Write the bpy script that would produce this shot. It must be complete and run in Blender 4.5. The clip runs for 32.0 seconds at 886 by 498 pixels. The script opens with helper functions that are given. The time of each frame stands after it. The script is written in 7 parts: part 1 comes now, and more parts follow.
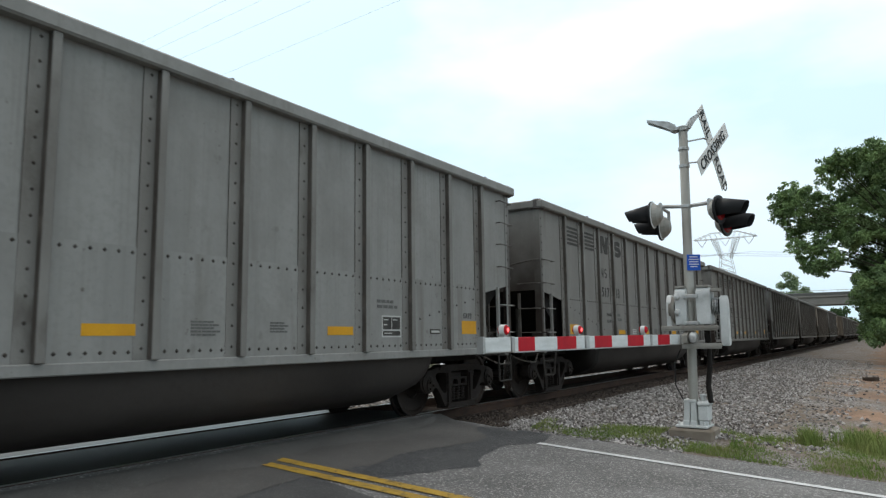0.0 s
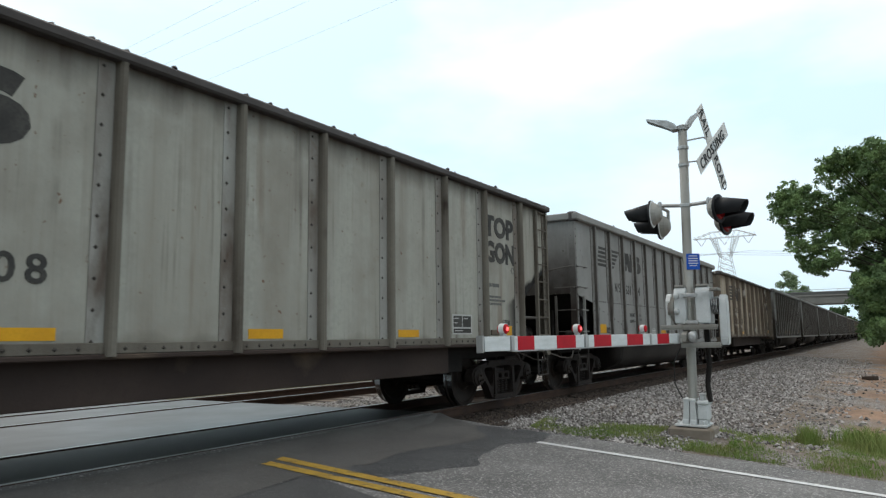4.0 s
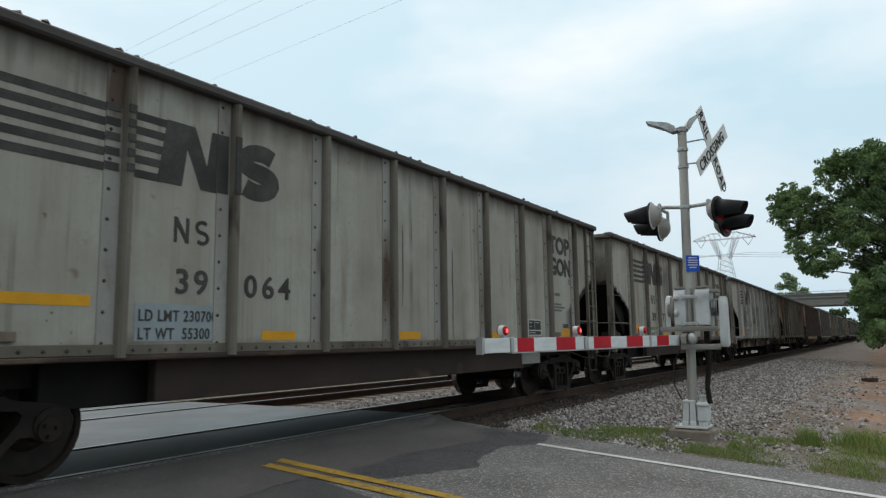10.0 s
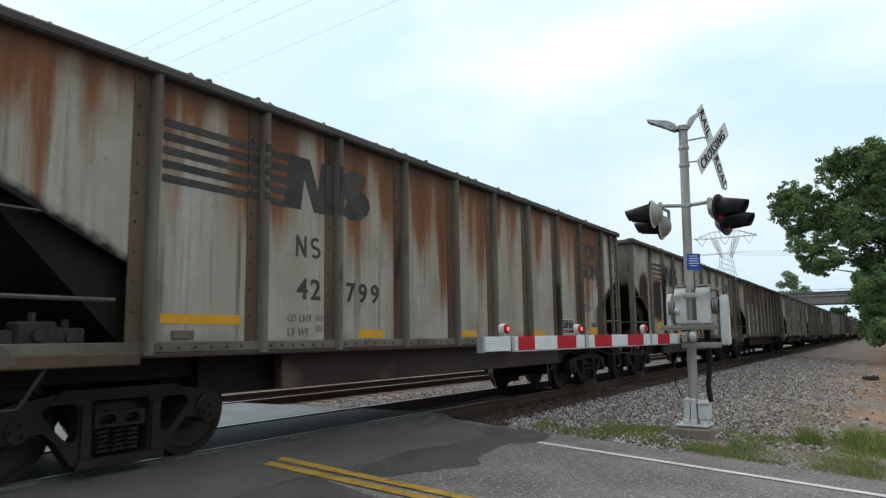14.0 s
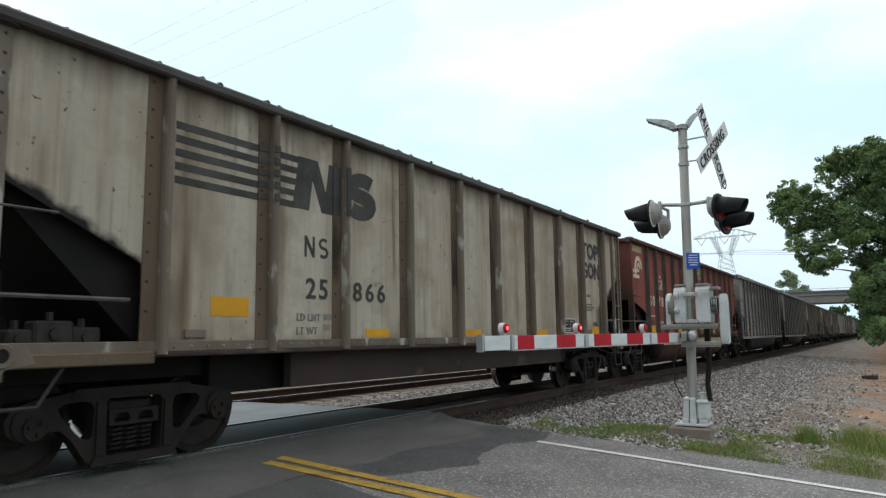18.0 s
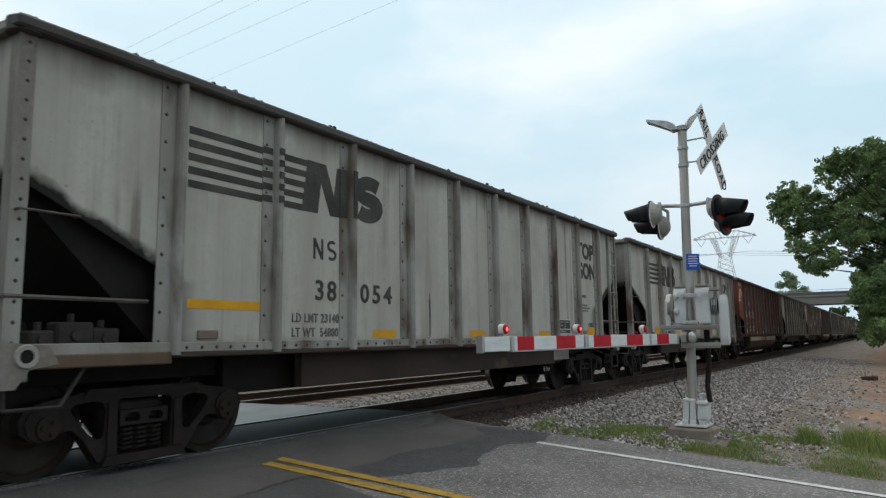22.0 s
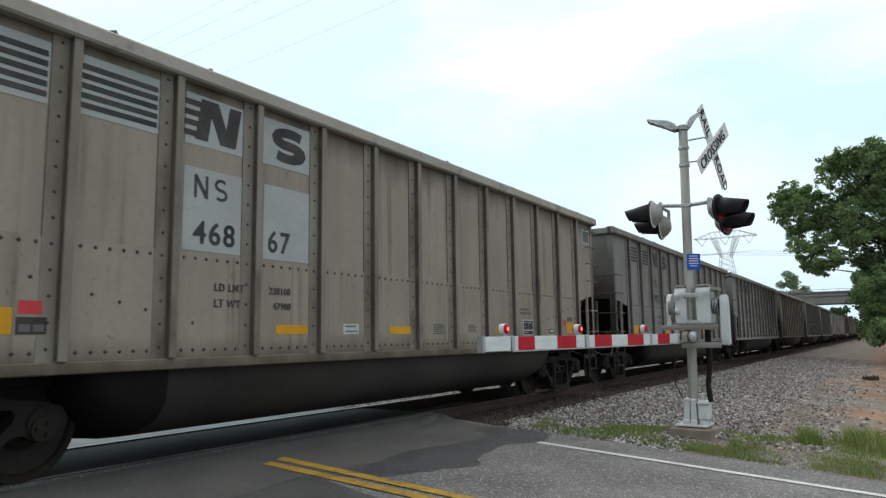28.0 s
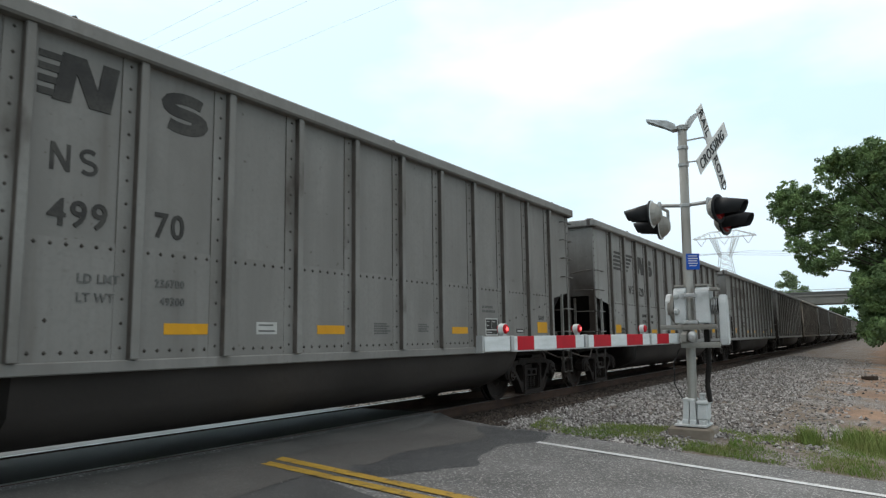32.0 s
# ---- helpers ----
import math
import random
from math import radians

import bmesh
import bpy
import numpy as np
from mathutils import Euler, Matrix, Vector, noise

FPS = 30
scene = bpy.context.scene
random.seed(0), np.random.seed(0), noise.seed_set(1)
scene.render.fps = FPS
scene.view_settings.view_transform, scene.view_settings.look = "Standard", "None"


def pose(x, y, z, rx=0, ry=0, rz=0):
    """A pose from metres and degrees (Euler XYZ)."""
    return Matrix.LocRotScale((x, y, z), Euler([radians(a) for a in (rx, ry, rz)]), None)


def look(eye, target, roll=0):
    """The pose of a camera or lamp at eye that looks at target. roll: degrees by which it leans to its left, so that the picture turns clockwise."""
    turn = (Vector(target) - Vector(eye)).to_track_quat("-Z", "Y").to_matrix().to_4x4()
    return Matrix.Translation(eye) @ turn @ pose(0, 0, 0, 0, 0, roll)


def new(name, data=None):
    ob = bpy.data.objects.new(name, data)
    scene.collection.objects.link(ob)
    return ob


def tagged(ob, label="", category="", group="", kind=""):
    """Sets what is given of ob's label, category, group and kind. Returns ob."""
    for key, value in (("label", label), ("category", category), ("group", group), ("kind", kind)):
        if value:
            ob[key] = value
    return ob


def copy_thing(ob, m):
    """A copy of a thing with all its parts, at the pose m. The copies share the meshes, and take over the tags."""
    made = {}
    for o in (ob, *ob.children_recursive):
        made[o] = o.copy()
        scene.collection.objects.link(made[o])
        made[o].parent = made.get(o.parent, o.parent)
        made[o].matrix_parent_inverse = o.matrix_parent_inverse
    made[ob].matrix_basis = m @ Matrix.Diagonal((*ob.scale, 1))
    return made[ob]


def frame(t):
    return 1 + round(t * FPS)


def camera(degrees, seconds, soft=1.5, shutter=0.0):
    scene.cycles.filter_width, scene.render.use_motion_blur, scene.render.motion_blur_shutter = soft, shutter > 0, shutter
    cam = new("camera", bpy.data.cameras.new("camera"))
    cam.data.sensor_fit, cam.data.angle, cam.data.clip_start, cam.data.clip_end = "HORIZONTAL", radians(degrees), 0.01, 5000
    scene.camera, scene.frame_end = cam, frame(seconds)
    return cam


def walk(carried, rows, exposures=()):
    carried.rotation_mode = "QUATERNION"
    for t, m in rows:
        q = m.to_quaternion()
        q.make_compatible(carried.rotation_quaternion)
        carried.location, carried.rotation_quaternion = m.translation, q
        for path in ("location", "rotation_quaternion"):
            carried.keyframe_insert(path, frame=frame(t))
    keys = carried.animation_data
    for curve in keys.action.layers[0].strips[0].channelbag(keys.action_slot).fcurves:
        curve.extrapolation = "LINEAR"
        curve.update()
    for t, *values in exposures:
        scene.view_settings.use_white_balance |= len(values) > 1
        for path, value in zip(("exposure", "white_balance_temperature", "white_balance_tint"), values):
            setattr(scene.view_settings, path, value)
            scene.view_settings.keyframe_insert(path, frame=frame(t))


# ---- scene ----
cam = camera(64.23, 32.0, soft=1.3, shutter=0.03)
EYE = (0.0, -6.991, 1.140)
YAW, PITCH, ROLL = 31.892, 7.313, -0.80


def aim(dyaw=0.0, dpitch=0.0):
    """The camera's pose, turned by small angles in degrees."""
    a, b = radians(YAW + dyaw), radians(PITCH + dpitch)
    way = Vector((math.cos(a) * math.cos(b), math.sin(a) * math.cos(b), math.sin(b)))
    return look(EYE, Vector(EYE) + 10 * way, ROLL)


# the tripod gives a little: hundredths of a degree sideways and upwards
SWAY = [(0, 0, 0), (1, 0, 0), (2, -1, -6), (3, -4, -8), (5, -4, -8), (6, -4, -8), (7, 0, -7), (8, 0, -6), (9, -7, 6), (10, -7, 6), (11, -6, 0), (12, -1, -8), (13, 0, -8), (14, 0, -7), (16, 0, -9),
        (17, 0, -12), (18, -4, -14), (19, -6, -6), (20, -6, 0), (21, -1, -6), (22, -6, -6), (23, -7, 0), (24, -1, -4), (25, 0, -7), (28, 0, -7), (30, 0, -8), (31, 0, -8), (32, -6, -8)]
# the clip's camera darkens its picture while the pale cars pass
EXPOSURE = [(0, 0.03), (7, 0.05), (8, -0.06), (9, -0.22), (10, -0.28), (12, -0.28), (13, -0.20), (14, -0.08), (15.5, 0.0), (17, 0.05), (18, 0.03), (19, -0.06), (20, 0.03), (21, -0.10), (22, -0.24), (23, -0.26), (24, -0.20), (25, 0.02), (27, 0.04), (32, 0.04)]
walk(cam, [(t, aim(0.01 * a, 0.01 * b)) for t, a, b in SWAY], EXPOSURE)

# ---- light ----
world = bpy.data.worlds.new("overcast")
scene.world = world
world.use_nodes = True
wn, wl = world.node_tree.nodes, world.node_tree.links
wn.clear()
sky = wn.new("ShaderNodeTexSky")
sky.sky_type, sky.sun_disc = "NISHITA", False
sky.sun_elevation, sky.sun_rotation = radians(48), radians(-20)
sky.dust_density = 4.0
w_co = wn.new("ShaderNodeTexCoord")
w_map = wn.new("ShaderNodeMapping")
w_map.inputs["Scale"].default_value = (1.0, 1.0, 2.6)
w_noise = wn.new("ShaderNodeTexNoise")
w_noise.inputs["Scale"].default_value = 2.2
w_noise.inputs["Detail"].default_value = 8.0
w_ramp = wn.new("ShaderNodeValToRGB")
w_ramp.color_ramp.elements[0].position, w_ramp.color_ramp.elements[0].color = 0.40, (6.6, 8.8, 9.9, 1)
w_ramp.color_ramp.elements[1].position, w_ramp.color_ramp.elements[1].color = 0.64, (9.9, 10.7, 11.1, 1)
w_mix = wn.new("ShaderNodeMixRGB")
w_mix.inputs[0].default_value = 0.97
w_bg = wn.new("ShaderNodeBackground")
w_bg.inputs["Strength"].default_value = 0.115
w_out = wn.new("ShaderNodeOutputWorld")
wl.new(w_co.outputs["Generated"], w_map.inputs["Vector"])
wl.new(w_map.outputs["Vector"], w_noise.inputs["Vector"])
wl.new(w_noise.outputs["Fac"], w_ramp.inputs["Fac"])
wl.new(sky.outputs["Color"], w_mix.inputs[1])
wl.new(w_ramp.outputs["Color"], w_mix.inputs[2])
# the cloud is brighter on the side of the hidden sun, beyond the train, than behind the camera
w_sep = wn.new("ShaderNodeSeparateXYZ")
w_side = wn.new("ShaderNodeMapRange")
w_side.inputs["From Min"].default_value, w_side.inputs["From Max"].default_value = -0.75, 0.05
w_side.inputs["To Min"].default_value, w_side.inputs["To Max"].default_value = 0.92, 1.0
w_mul = wn.new("ShaderNodeVectorMath")
w_mul.operation = "SCALE"
wl.new(w_co.outputs["Generated"], w_sep.inputs[0])
wl.new(w_sep.outputs["Y"], w_side.inputs["Value"])
# towards the zenith the cloud is brighter and whiter, as under any overcast
w_up = wn.new("ShaderNodeMapRange")
w_up.interpolation_type = "SMOOTHSTEP"
w_up.inputs["From Min"].default_value, w_up.inputs["From Max"].default_value = 0.35, 1.0
w_top = wn.new("ShaderNodeMixRGB")
w_top.inputs[2].default_value = (13.3, 12.8, 12.4, 1)
wl.new(w_sep.outputs["Z"], w_up.inputs["Value"])
# thinner and bluer near the horizon
w_low = wn.new("ShaderNodeMapRange")
w_low.interpolation_type = "SMOOTHSTEP"
w_low.inputs["From Min"].default_value, w_low.inputs["From Max"].default_value = 0.02, 0.42
w_low.inputs["To Min"].default_value, w_low.inputs["To Max"].default_value = 0.75, 0.0
w_blue = wn.new("ShaderNodeMixRGB")
w_blue.inputs[2].default_value = (5.9, 7.6, 8.6, 1)
wl.new(w_sep.outputs["Z"], w_low.inputs["Value"])
wl.new(w_low.outputs["Result"], w_blue.inputs[0])
# white where the sun stands behind the cloud
w_near = wn.new("ShaderNodeMapRange")
w_near.interpolation_type = "SMOOTHSTEP"
w_near.inputs["From Min"].default_value, w_near.inputs["From Max"].default_value = 0.35, 0.95
w_near.inputs["To Max"].default_value = 0.22
w_white = wn.new("ShaderNodeMixRGB")
w_white.inputs[2].default_value = (10.4, 11.0, 11.2, 1)
wl.new(w_sep.outputs["Y"], w_near.inputs["Value"])
wl.new(w_near.outputs["Result"], w_white.inputs[0])
wl.new(w_mix.outputs["Color"], w_white.inputs[1])
wl.new(w_up.outputs["Result"], w_top.inputs[0])
wl.new(w_white.outputs["Color"], w_blue.inputs[1])
wl.new(w_blue.outputs["Color"], w_top.inputs[1])
wl.new(w_top.outputs["Color"], w_mul.inputs[0])
wl.new(w_side.outputs["Result"], w_mul.inputs["Scale"])
wl.new(w_mul.outputs["Vector"], w_bg.inputs["Color"])
wl.new(w_bg.outputs["Background"], w_out.inputs["Surface"])

sun = new("sun", bpy.data.lights.new("sun", "SUN"))
sun.data.energy, sun.data.angle, sun.data.color = 1.1, radians(35), (1.0, 0.93, 0.84)
sun.matrix_world = look((14, 22, 30), (5, 0, 0))


# ---- materials ----
def mat(name, base, second=None, rough=0.6, metal=0.0, scale=3.0, stretch=(1, 1, 1), bump=0.0, bump_scale=40.0,
        spots=None, spot_scale=1.2, spot_edge=(0.55, 0.65), rough2=None, emit=0.0, coords="Object", spec=0.12, soot=None, top_rust=None, grime_shade=None, worn=None, ends=None):
    """A node material: base and second colour mixed by noise at two scales, spots of a third colour, fine relief."""
    m = bpy.data.materials.new(name)
    m.use_nodes = True
    n, l = m.node_tree.nodes, m.node_tree.links
    b = n["Principled BSDF"]
    b.inputs["Roughness"].default_value, b.inputs["Metallic"].default_value = rough, metal
    b.inputs["Specular IOR Level"].default_value = spec
    co, mp = n.new("ShaderNodeTexCoord"), n.new("ShaderNodeMapping")
    mp.inputs["Scale"].default_value = stretch
    l.new(co.outputs[coords], mp.inputs["Vector"])
    info = n.new("ShaderNodeObjectInfo")
    seed = n.new("ShaderNodeMath")
    seed.operation, seed.inputs[1].default_value = "MULTIPLY", 37.0
    l.new(info.outputs["Random"], seed.inputs[0])

    def noise_of(sc, detail=4.0, vector=mp.outputs["Vector"]):
        t = n.new("ShaderNodeTexNoise")
        t.noise_dimensions = "4D"
        t.inputs["Scale"].default_value, t.inputs["Detail"].default_value = sc, detail
        l.new(vector, t.inputs["Vector"])
        l.new(seed.outputs[0], t.inputs["W"])
        return t.outputs["Fac"]

    def ramp(fac, lo, hi):
        r = n.new("ShaderNodeMapRange")
        r.inputs["From Min"].default_value, r.inputs["From Max"].default_value = lo, hi
        l.new(fac, r.inputs["Value"])
        return r.outputs["Result"]

    def mix(fac, a, c):
        x = n.new("ShaderNodeMixRGB")
        l.new(fac, x.inputs[0])
        for sock, v in ((x.inputs[1], a), (x.inputs[2], c)):
            if isinstance(v, tuple):
                sock.default_value = (*v[:3], 1)
            else:
                l.new(v, sock)
        return x.outputs["Color"]

    second = second or tuple(0.75 * c for c in base)
    col = mix(ramp(noise_of(scale), 0.35, 0.68), base, second)
    fine = noise_of(scale * 14, 3.0, co.outputs[coords])
    col = mix(ramp(fine, 0.45, 0.95), col, tuple(0.78 * c for c in base))
    if spots:
        col = mix(ramp(noise_of(spot_scale, 6.0), *spot_edge), col, spots)
    if soot or top_rust or grime_shade or worn or ends:
        sep = n.new("ShaderNodeSeparateXYZ")
        l.new(co.outputs["Object"], sep.inputs[0])

        def calc(op, p, q, r=None):
            k = n.new("ShaderNodeMath")
            k.operation = op
            for sock, v in zip(k.inputs, (p, q, r)):
                if v is None:
                    continue
                if isinstance(v, (int, float)):
                    sock.default_value = v
                else:
                    l.new(v, sock)
            return k.outputs[0]
    if worn:
        # fine runs down the sheet, blotches of dust and small chips: worn = (colour of the runs, of the chips, strength)
        run_colour, chip_colour, much = worn
        fine_map = n.new("ShaderNodeMapping")
        fine_map.inputs["Scale"].default_value = (22.0, 22.0, 0.7)
        l.new(co.outputs["Object"], fine_map.inputs["Vector"])
        f1 = calc("MULTIPLY", ramp(noise_of(1.0, 5.0, fine_map.outputs["Vector"]), 0.50, 0.78), ramp(noise_of(0.7, 4.0, co.outputs["Object"]), 0.30, 0.70))
        col = mix(calc("MULTIPLY", f1, 0.55 * much), col, run_colour)
        col = mix(calc("MULTIPLY", ramp(noise_of(1.7, 7.0, co.outputs["Object"]), 0.47, 0.80), 0.6 * much), col, run_colour)
        chip = calc("MULTIPLY", ramp(noise_of(16.0, 4.0, co.outputs["Object"]), 0.67, 0.72), ramp(noise_of(0.8, 3.0, co.outputs["Object"]), 0.42, 0.60))
        col = mix(calc("MULTIPLY", chip, 0.85 * much), col, chip_colour)
        spot = calc("MULTIPLY", ramp(noise_of(5.0, 6.0, co.outputs["Object"]), 0.66, 0.76), ramp(noise_of(0.5, 3.0, co.outputs["Object"]), 0.45, 0.62))
        col = mix(calc("MULTIPLY", spot, 0.6 * much), col, chip_colour)
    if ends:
        # end sheets turn darker and browner towards the bottom: ends = (length of the car, height where it is darkest)
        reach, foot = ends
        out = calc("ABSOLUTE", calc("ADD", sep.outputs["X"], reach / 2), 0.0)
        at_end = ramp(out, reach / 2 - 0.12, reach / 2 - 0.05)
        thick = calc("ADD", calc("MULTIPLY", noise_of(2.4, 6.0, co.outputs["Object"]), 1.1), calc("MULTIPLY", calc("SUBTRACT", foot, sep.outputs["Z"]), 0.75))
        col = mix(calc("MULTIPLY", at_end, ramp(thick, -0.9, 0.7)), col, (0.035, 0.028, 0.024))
    if top_rust:
        # rust that runs down in streaks from the rim
        run = calc("ADD", calc("MULTIPLY", noise_of(1.5, 5.0), 2.6), calc("MULTIPLY", calc("SUBTRACT", sep.outputs["Z"], 3.55), 0.34))
        col = mix(ramp(run, 0.92, 1.22), col, (0.21, 0.095, 0.045))
        col = mix(ramp(run, 1.10, 1.50), col, top_rust)
    if grime_shade:
        # dust and dirty water from the rim, with the rim's shade in the same colour; ragged runs
        veil = calc("ADD", calc("MULTIPLY", noise_of(2.6, 5.0), 0.9), calc("MULTIPLY", calc("SUBTRACT", sep.outputs["Z"], 3.55), 1.5))
        col = mix(ramp(veil, 0.02, 0.62), col, grime_shade)
        low = calc("ADD", calc("MULTIPLY", noise_of(3.1, 5.0, co.outputs["Object"]), 0.8), calc("MULTIPLY", calc("SUBTRACT", 1.05, sep.outputs["Z"]), 2.2))
        col = mix(ramp(low, 0.05, 0.75), col, grime_shade)
        # thin runs of dirty water
        thin = n.new("ShaderNodeMapping")
        thin.inputs["Scale"].default_value = (9.0, 9.0, 0.32)
        l.new(co.outputs["Object"], thin.inputs["Vector"])
        fade = calc("MULTIPLY", ramp(noise_of(1.0, 4.0, thin.outputs["Vector"]), 0.56, 0.72), ramp(noise_of(0.9, 3.0, co.outputs["Object"]), 0.40, 0.62))
        col = mix(calc("MULTIPLY", fade, 0.75), col, grime_shade)
    if soot:
        # coal dust spilled round the open ends: soot = (height at the corner, fall, length of the car)
        peak, fall, length = soot
        rag = calc("MULTIPLY", noise_of(5.0, 5.0, co.outputs["Object"]), 0.26)
        inner = calc("ABSOLUTE", calc("ADD", sep.outputs["X"], length / 2), 0.0)
        edge = calc("SUBTRACT", peak, calc("MULTIPLY", calc("SUBTRACT", length / 2, inner), fall))
        d = calc("SUBTRACT", calc("SUBTRACT", sep.outputs["Z"], edge), rag)
        near_end = ramp(inner, length / 2 - 1.75, length / 2 - 1.35)
        dark = calc("MULTIPLY", ramp(d, 0.02, -0.07), near_end)
        col = mix(dark, col, (0.014, 0.0125, 0.012))
    l.new(col, b.inputs["Base Color"])
    if rough2 is not None:
        rr = n.new("ShaderNodeMapRange")
        rr.inputs["From Min"].default_value, rr.inputs["From Max"].default_value = 0.35, 0.65
        rr.inputs["To Min"].default_value, rr.inputs["To Max"].default_value = rough, rough2
        l.new(noise_of(scale * 0.6), rr.inputs["Value"])
        l.new(rr.outputs["Result"], b.inputs["Roughness"])
    if bump:
        bp = n.new("ShaderNodeBump")
        bp.inputs["Strength"].default_value, bp.inputs["Distance"].default_value = bump, 0.02
        l.new(noise_of(bump_scale, 3.0, co.outputs[coords]), bp.inputs["Height"])
        l.new(bp.outputs["Normal"], b.inputs["Normal"])
    if emit:
        b.inputs["Emission Color"].default_value = (*base, 1)
        b.inputs["Emission Strength"].default_value = emit
    return m


STREAK = (1.6, 1.6, 0.16)
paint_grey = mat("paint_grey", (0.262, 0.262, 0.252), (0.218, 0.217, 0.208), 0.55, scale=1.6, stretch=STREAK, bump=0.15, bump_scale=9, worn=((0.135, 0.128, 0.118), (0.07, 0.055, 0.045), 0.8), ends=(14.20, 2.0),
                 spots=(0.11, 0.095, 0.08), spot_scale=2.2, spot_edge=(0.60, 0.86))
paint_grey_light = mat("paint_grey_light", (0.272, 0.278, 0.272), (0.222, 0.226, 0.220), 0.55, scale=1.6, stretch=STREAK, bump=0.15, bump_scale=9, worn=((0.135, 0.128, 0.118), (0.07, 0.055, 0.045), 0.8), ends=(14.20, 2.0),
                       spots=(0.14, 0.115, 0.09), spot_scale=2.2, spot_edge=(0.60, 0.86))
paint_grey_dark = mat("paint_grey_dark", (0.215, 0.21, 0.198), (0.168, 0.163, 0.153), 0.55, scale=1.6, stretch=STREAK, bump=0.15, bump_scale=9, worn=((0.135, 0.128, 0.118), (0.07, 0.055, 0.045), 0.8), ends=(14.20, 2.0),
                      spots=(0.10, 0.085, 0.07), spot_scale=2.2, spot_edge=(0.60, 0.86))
paint_taupe = mat("paint_taupe", (0.292, 0.257, 0.212), (0.232, 0.202, 0.165), 0.55, scale=1.4, stretch=STREAK, bump=0.15, bump_scale=9, worn=((0.19, 0.155, 0.12), (0.07, 0.055, 0.045), 0.7), ends=(14.20, 2.0),
                  spots=(0.15, 0.12, 0.09), spot_scale=2.0, spot_edge=(0.60, 0.86), grime_shade=(0.085, 0.066, 0.05))
CREAM = dict(rough=0.6, scale=1.5, stretch=STREAK, bump=0.15, bump_scale=9, spots=(0.20, 0.155, 0.115), spot_scale=1.8, spot_edge=(0.60, 0.84), grime_shade=(0.085, 0.068, 0.057), worn=((0.22, 0.20, 0.17), (0.14, 0.075, 0.04), 0.8), ends=(14.41, 2.2))
paint_cream = mat("paint_cream", (0.43, 0.425, 0.39), (0.33, 0.318, 0.285), soot=(2.42, 0.50, 14.41), **CREAM)
paint_cream_short = mat("paint_cream_short", (0.43, 0.425, 0.39), (0.33, 0.318, 0.285), soot=(2.42, 0.50, 13.96), **CREAM)
paint_cream_dirty = mat("paint_cream_dirty", (0.355, 0.355, 0.315), (0.26, 0.245, 0.21), 0.65, scale=1.4, stretch=STREAK, bump=0.2, bump_scale=9, spots=(0.13, 0.075, 0.045), spot_scale=1.9, spot_edge=(0.60, 0.78),
                        grime_shade=(0.055, 0.040, 0.031), soot=(2.42, 0.50, 14.41), worn=((0.17, 0.15, 0.125), (0.13, 0.065, 0.035), 1.0), ends=(14.41, 2.2))
rib_pale = mat("rib_pale", (0.30, 0.30, 0.28), (0.16, 0.14, 0.12), 0.55, scale=1.6, stretch=(1, 1, 0.4), bump=0.2, spots=(0.085, 0.06, 0.045), spot_scale=2.2, spot_edge=(0.54, 0.68))
chord_dark = mat("chord_dark", (0.085, 0.078, 0.076), (0.05, 0.044, 0.042), 0.6, scale=1.5, bump=0.3, bump_scale=14)
paint_cream_rust = mat("paint_cream_rust", (0.37, 0.365, 0.315), (0.27, 0.24, 0.19), 0.65, scale=1.3, stretch=STREAK, bump=0.2, bump_scale=9,
                       spots=(0.22, 0.10, 0.05), spot_scale=1.5, spot_edge=(0.58, 0.75), grime_shade=(0.06, 0.04, 0.03), soot=(2.42, 0.50, 14.41), top_rust=(0.13, 0.056, 0.028), worn=((0.17, 0.125, 0.09), (0.13, 0.055, 0.028), 1.0), ends=(14.41, 2.2))
paint_tan = mat("paint_tan", (0.415, 0.372, 0.302), (0.285, 0.236, 0.176), 0.65, scale=1.4, stretch=STREAK, bump=0.2, bump_scale=9,
                spots=(0.12, 0.075, 0.05), spot_scale=1.6, spot_edge=(0.58, 0.78), grime_shade=(0.075, 0.052, 0.038), soot=(2.42, 0.50, 14.41), worn=((0.165, 0.115, 0.072), (0.12, 0.065, 0.038), 1.4), ends=(14.41, 2.2))
paint_red = mat("paint_red", (0.245, 0.066, 0.05), (0.185, 0.052, 0.041), 0.55, scale=1.2, stretch=(1, 1, 0.5), bump=0.12, bump_scale=9,
                spots=(0.07, 0.032, 0.027), spot_scale=1.6, spot_edge=(0.58, 0.84), grime_shade=(0.065, 0.032, 0.027), worn=((0.11, 0.045, 0.036), (0.05, 0.026, 0.022), 0.8), ends=(14.61, 2.0))
rib_brown = mat("rib_brown", (0.125, 0.09, 0.062), (0.062, 0.042, 0.032), 0.65, scale=1.6, stretch=(1, 1, 0.35), bump=0.2, spots=(0.03, 0.022, 0.018), spot_scale=2.0, spot_edge=(0.58, 0.66))
rib_tan = mat("rib_tan", (0.175, 0.148, 0.118), (0.085, 0.063, 0.047), 0.65, scale=1.5, stretch=(1, 1, 0.4), bump=0.2, spots=(0.35, 0.33, 0.30), spot_scale=4.5, spot_edge=(0.60, 0.66))
rib_dirty = mat("rib_dirty", (0.165, 0.152, 0.128), (0.075, 0.062, 0.05), 0.65, scale=1.5, stretch=(1, 1, 0.4), bump=0.2, spots=(0.04, 0.03, 0.024), spot_scale=2.5, spot_edge=(0.58, 0.68))
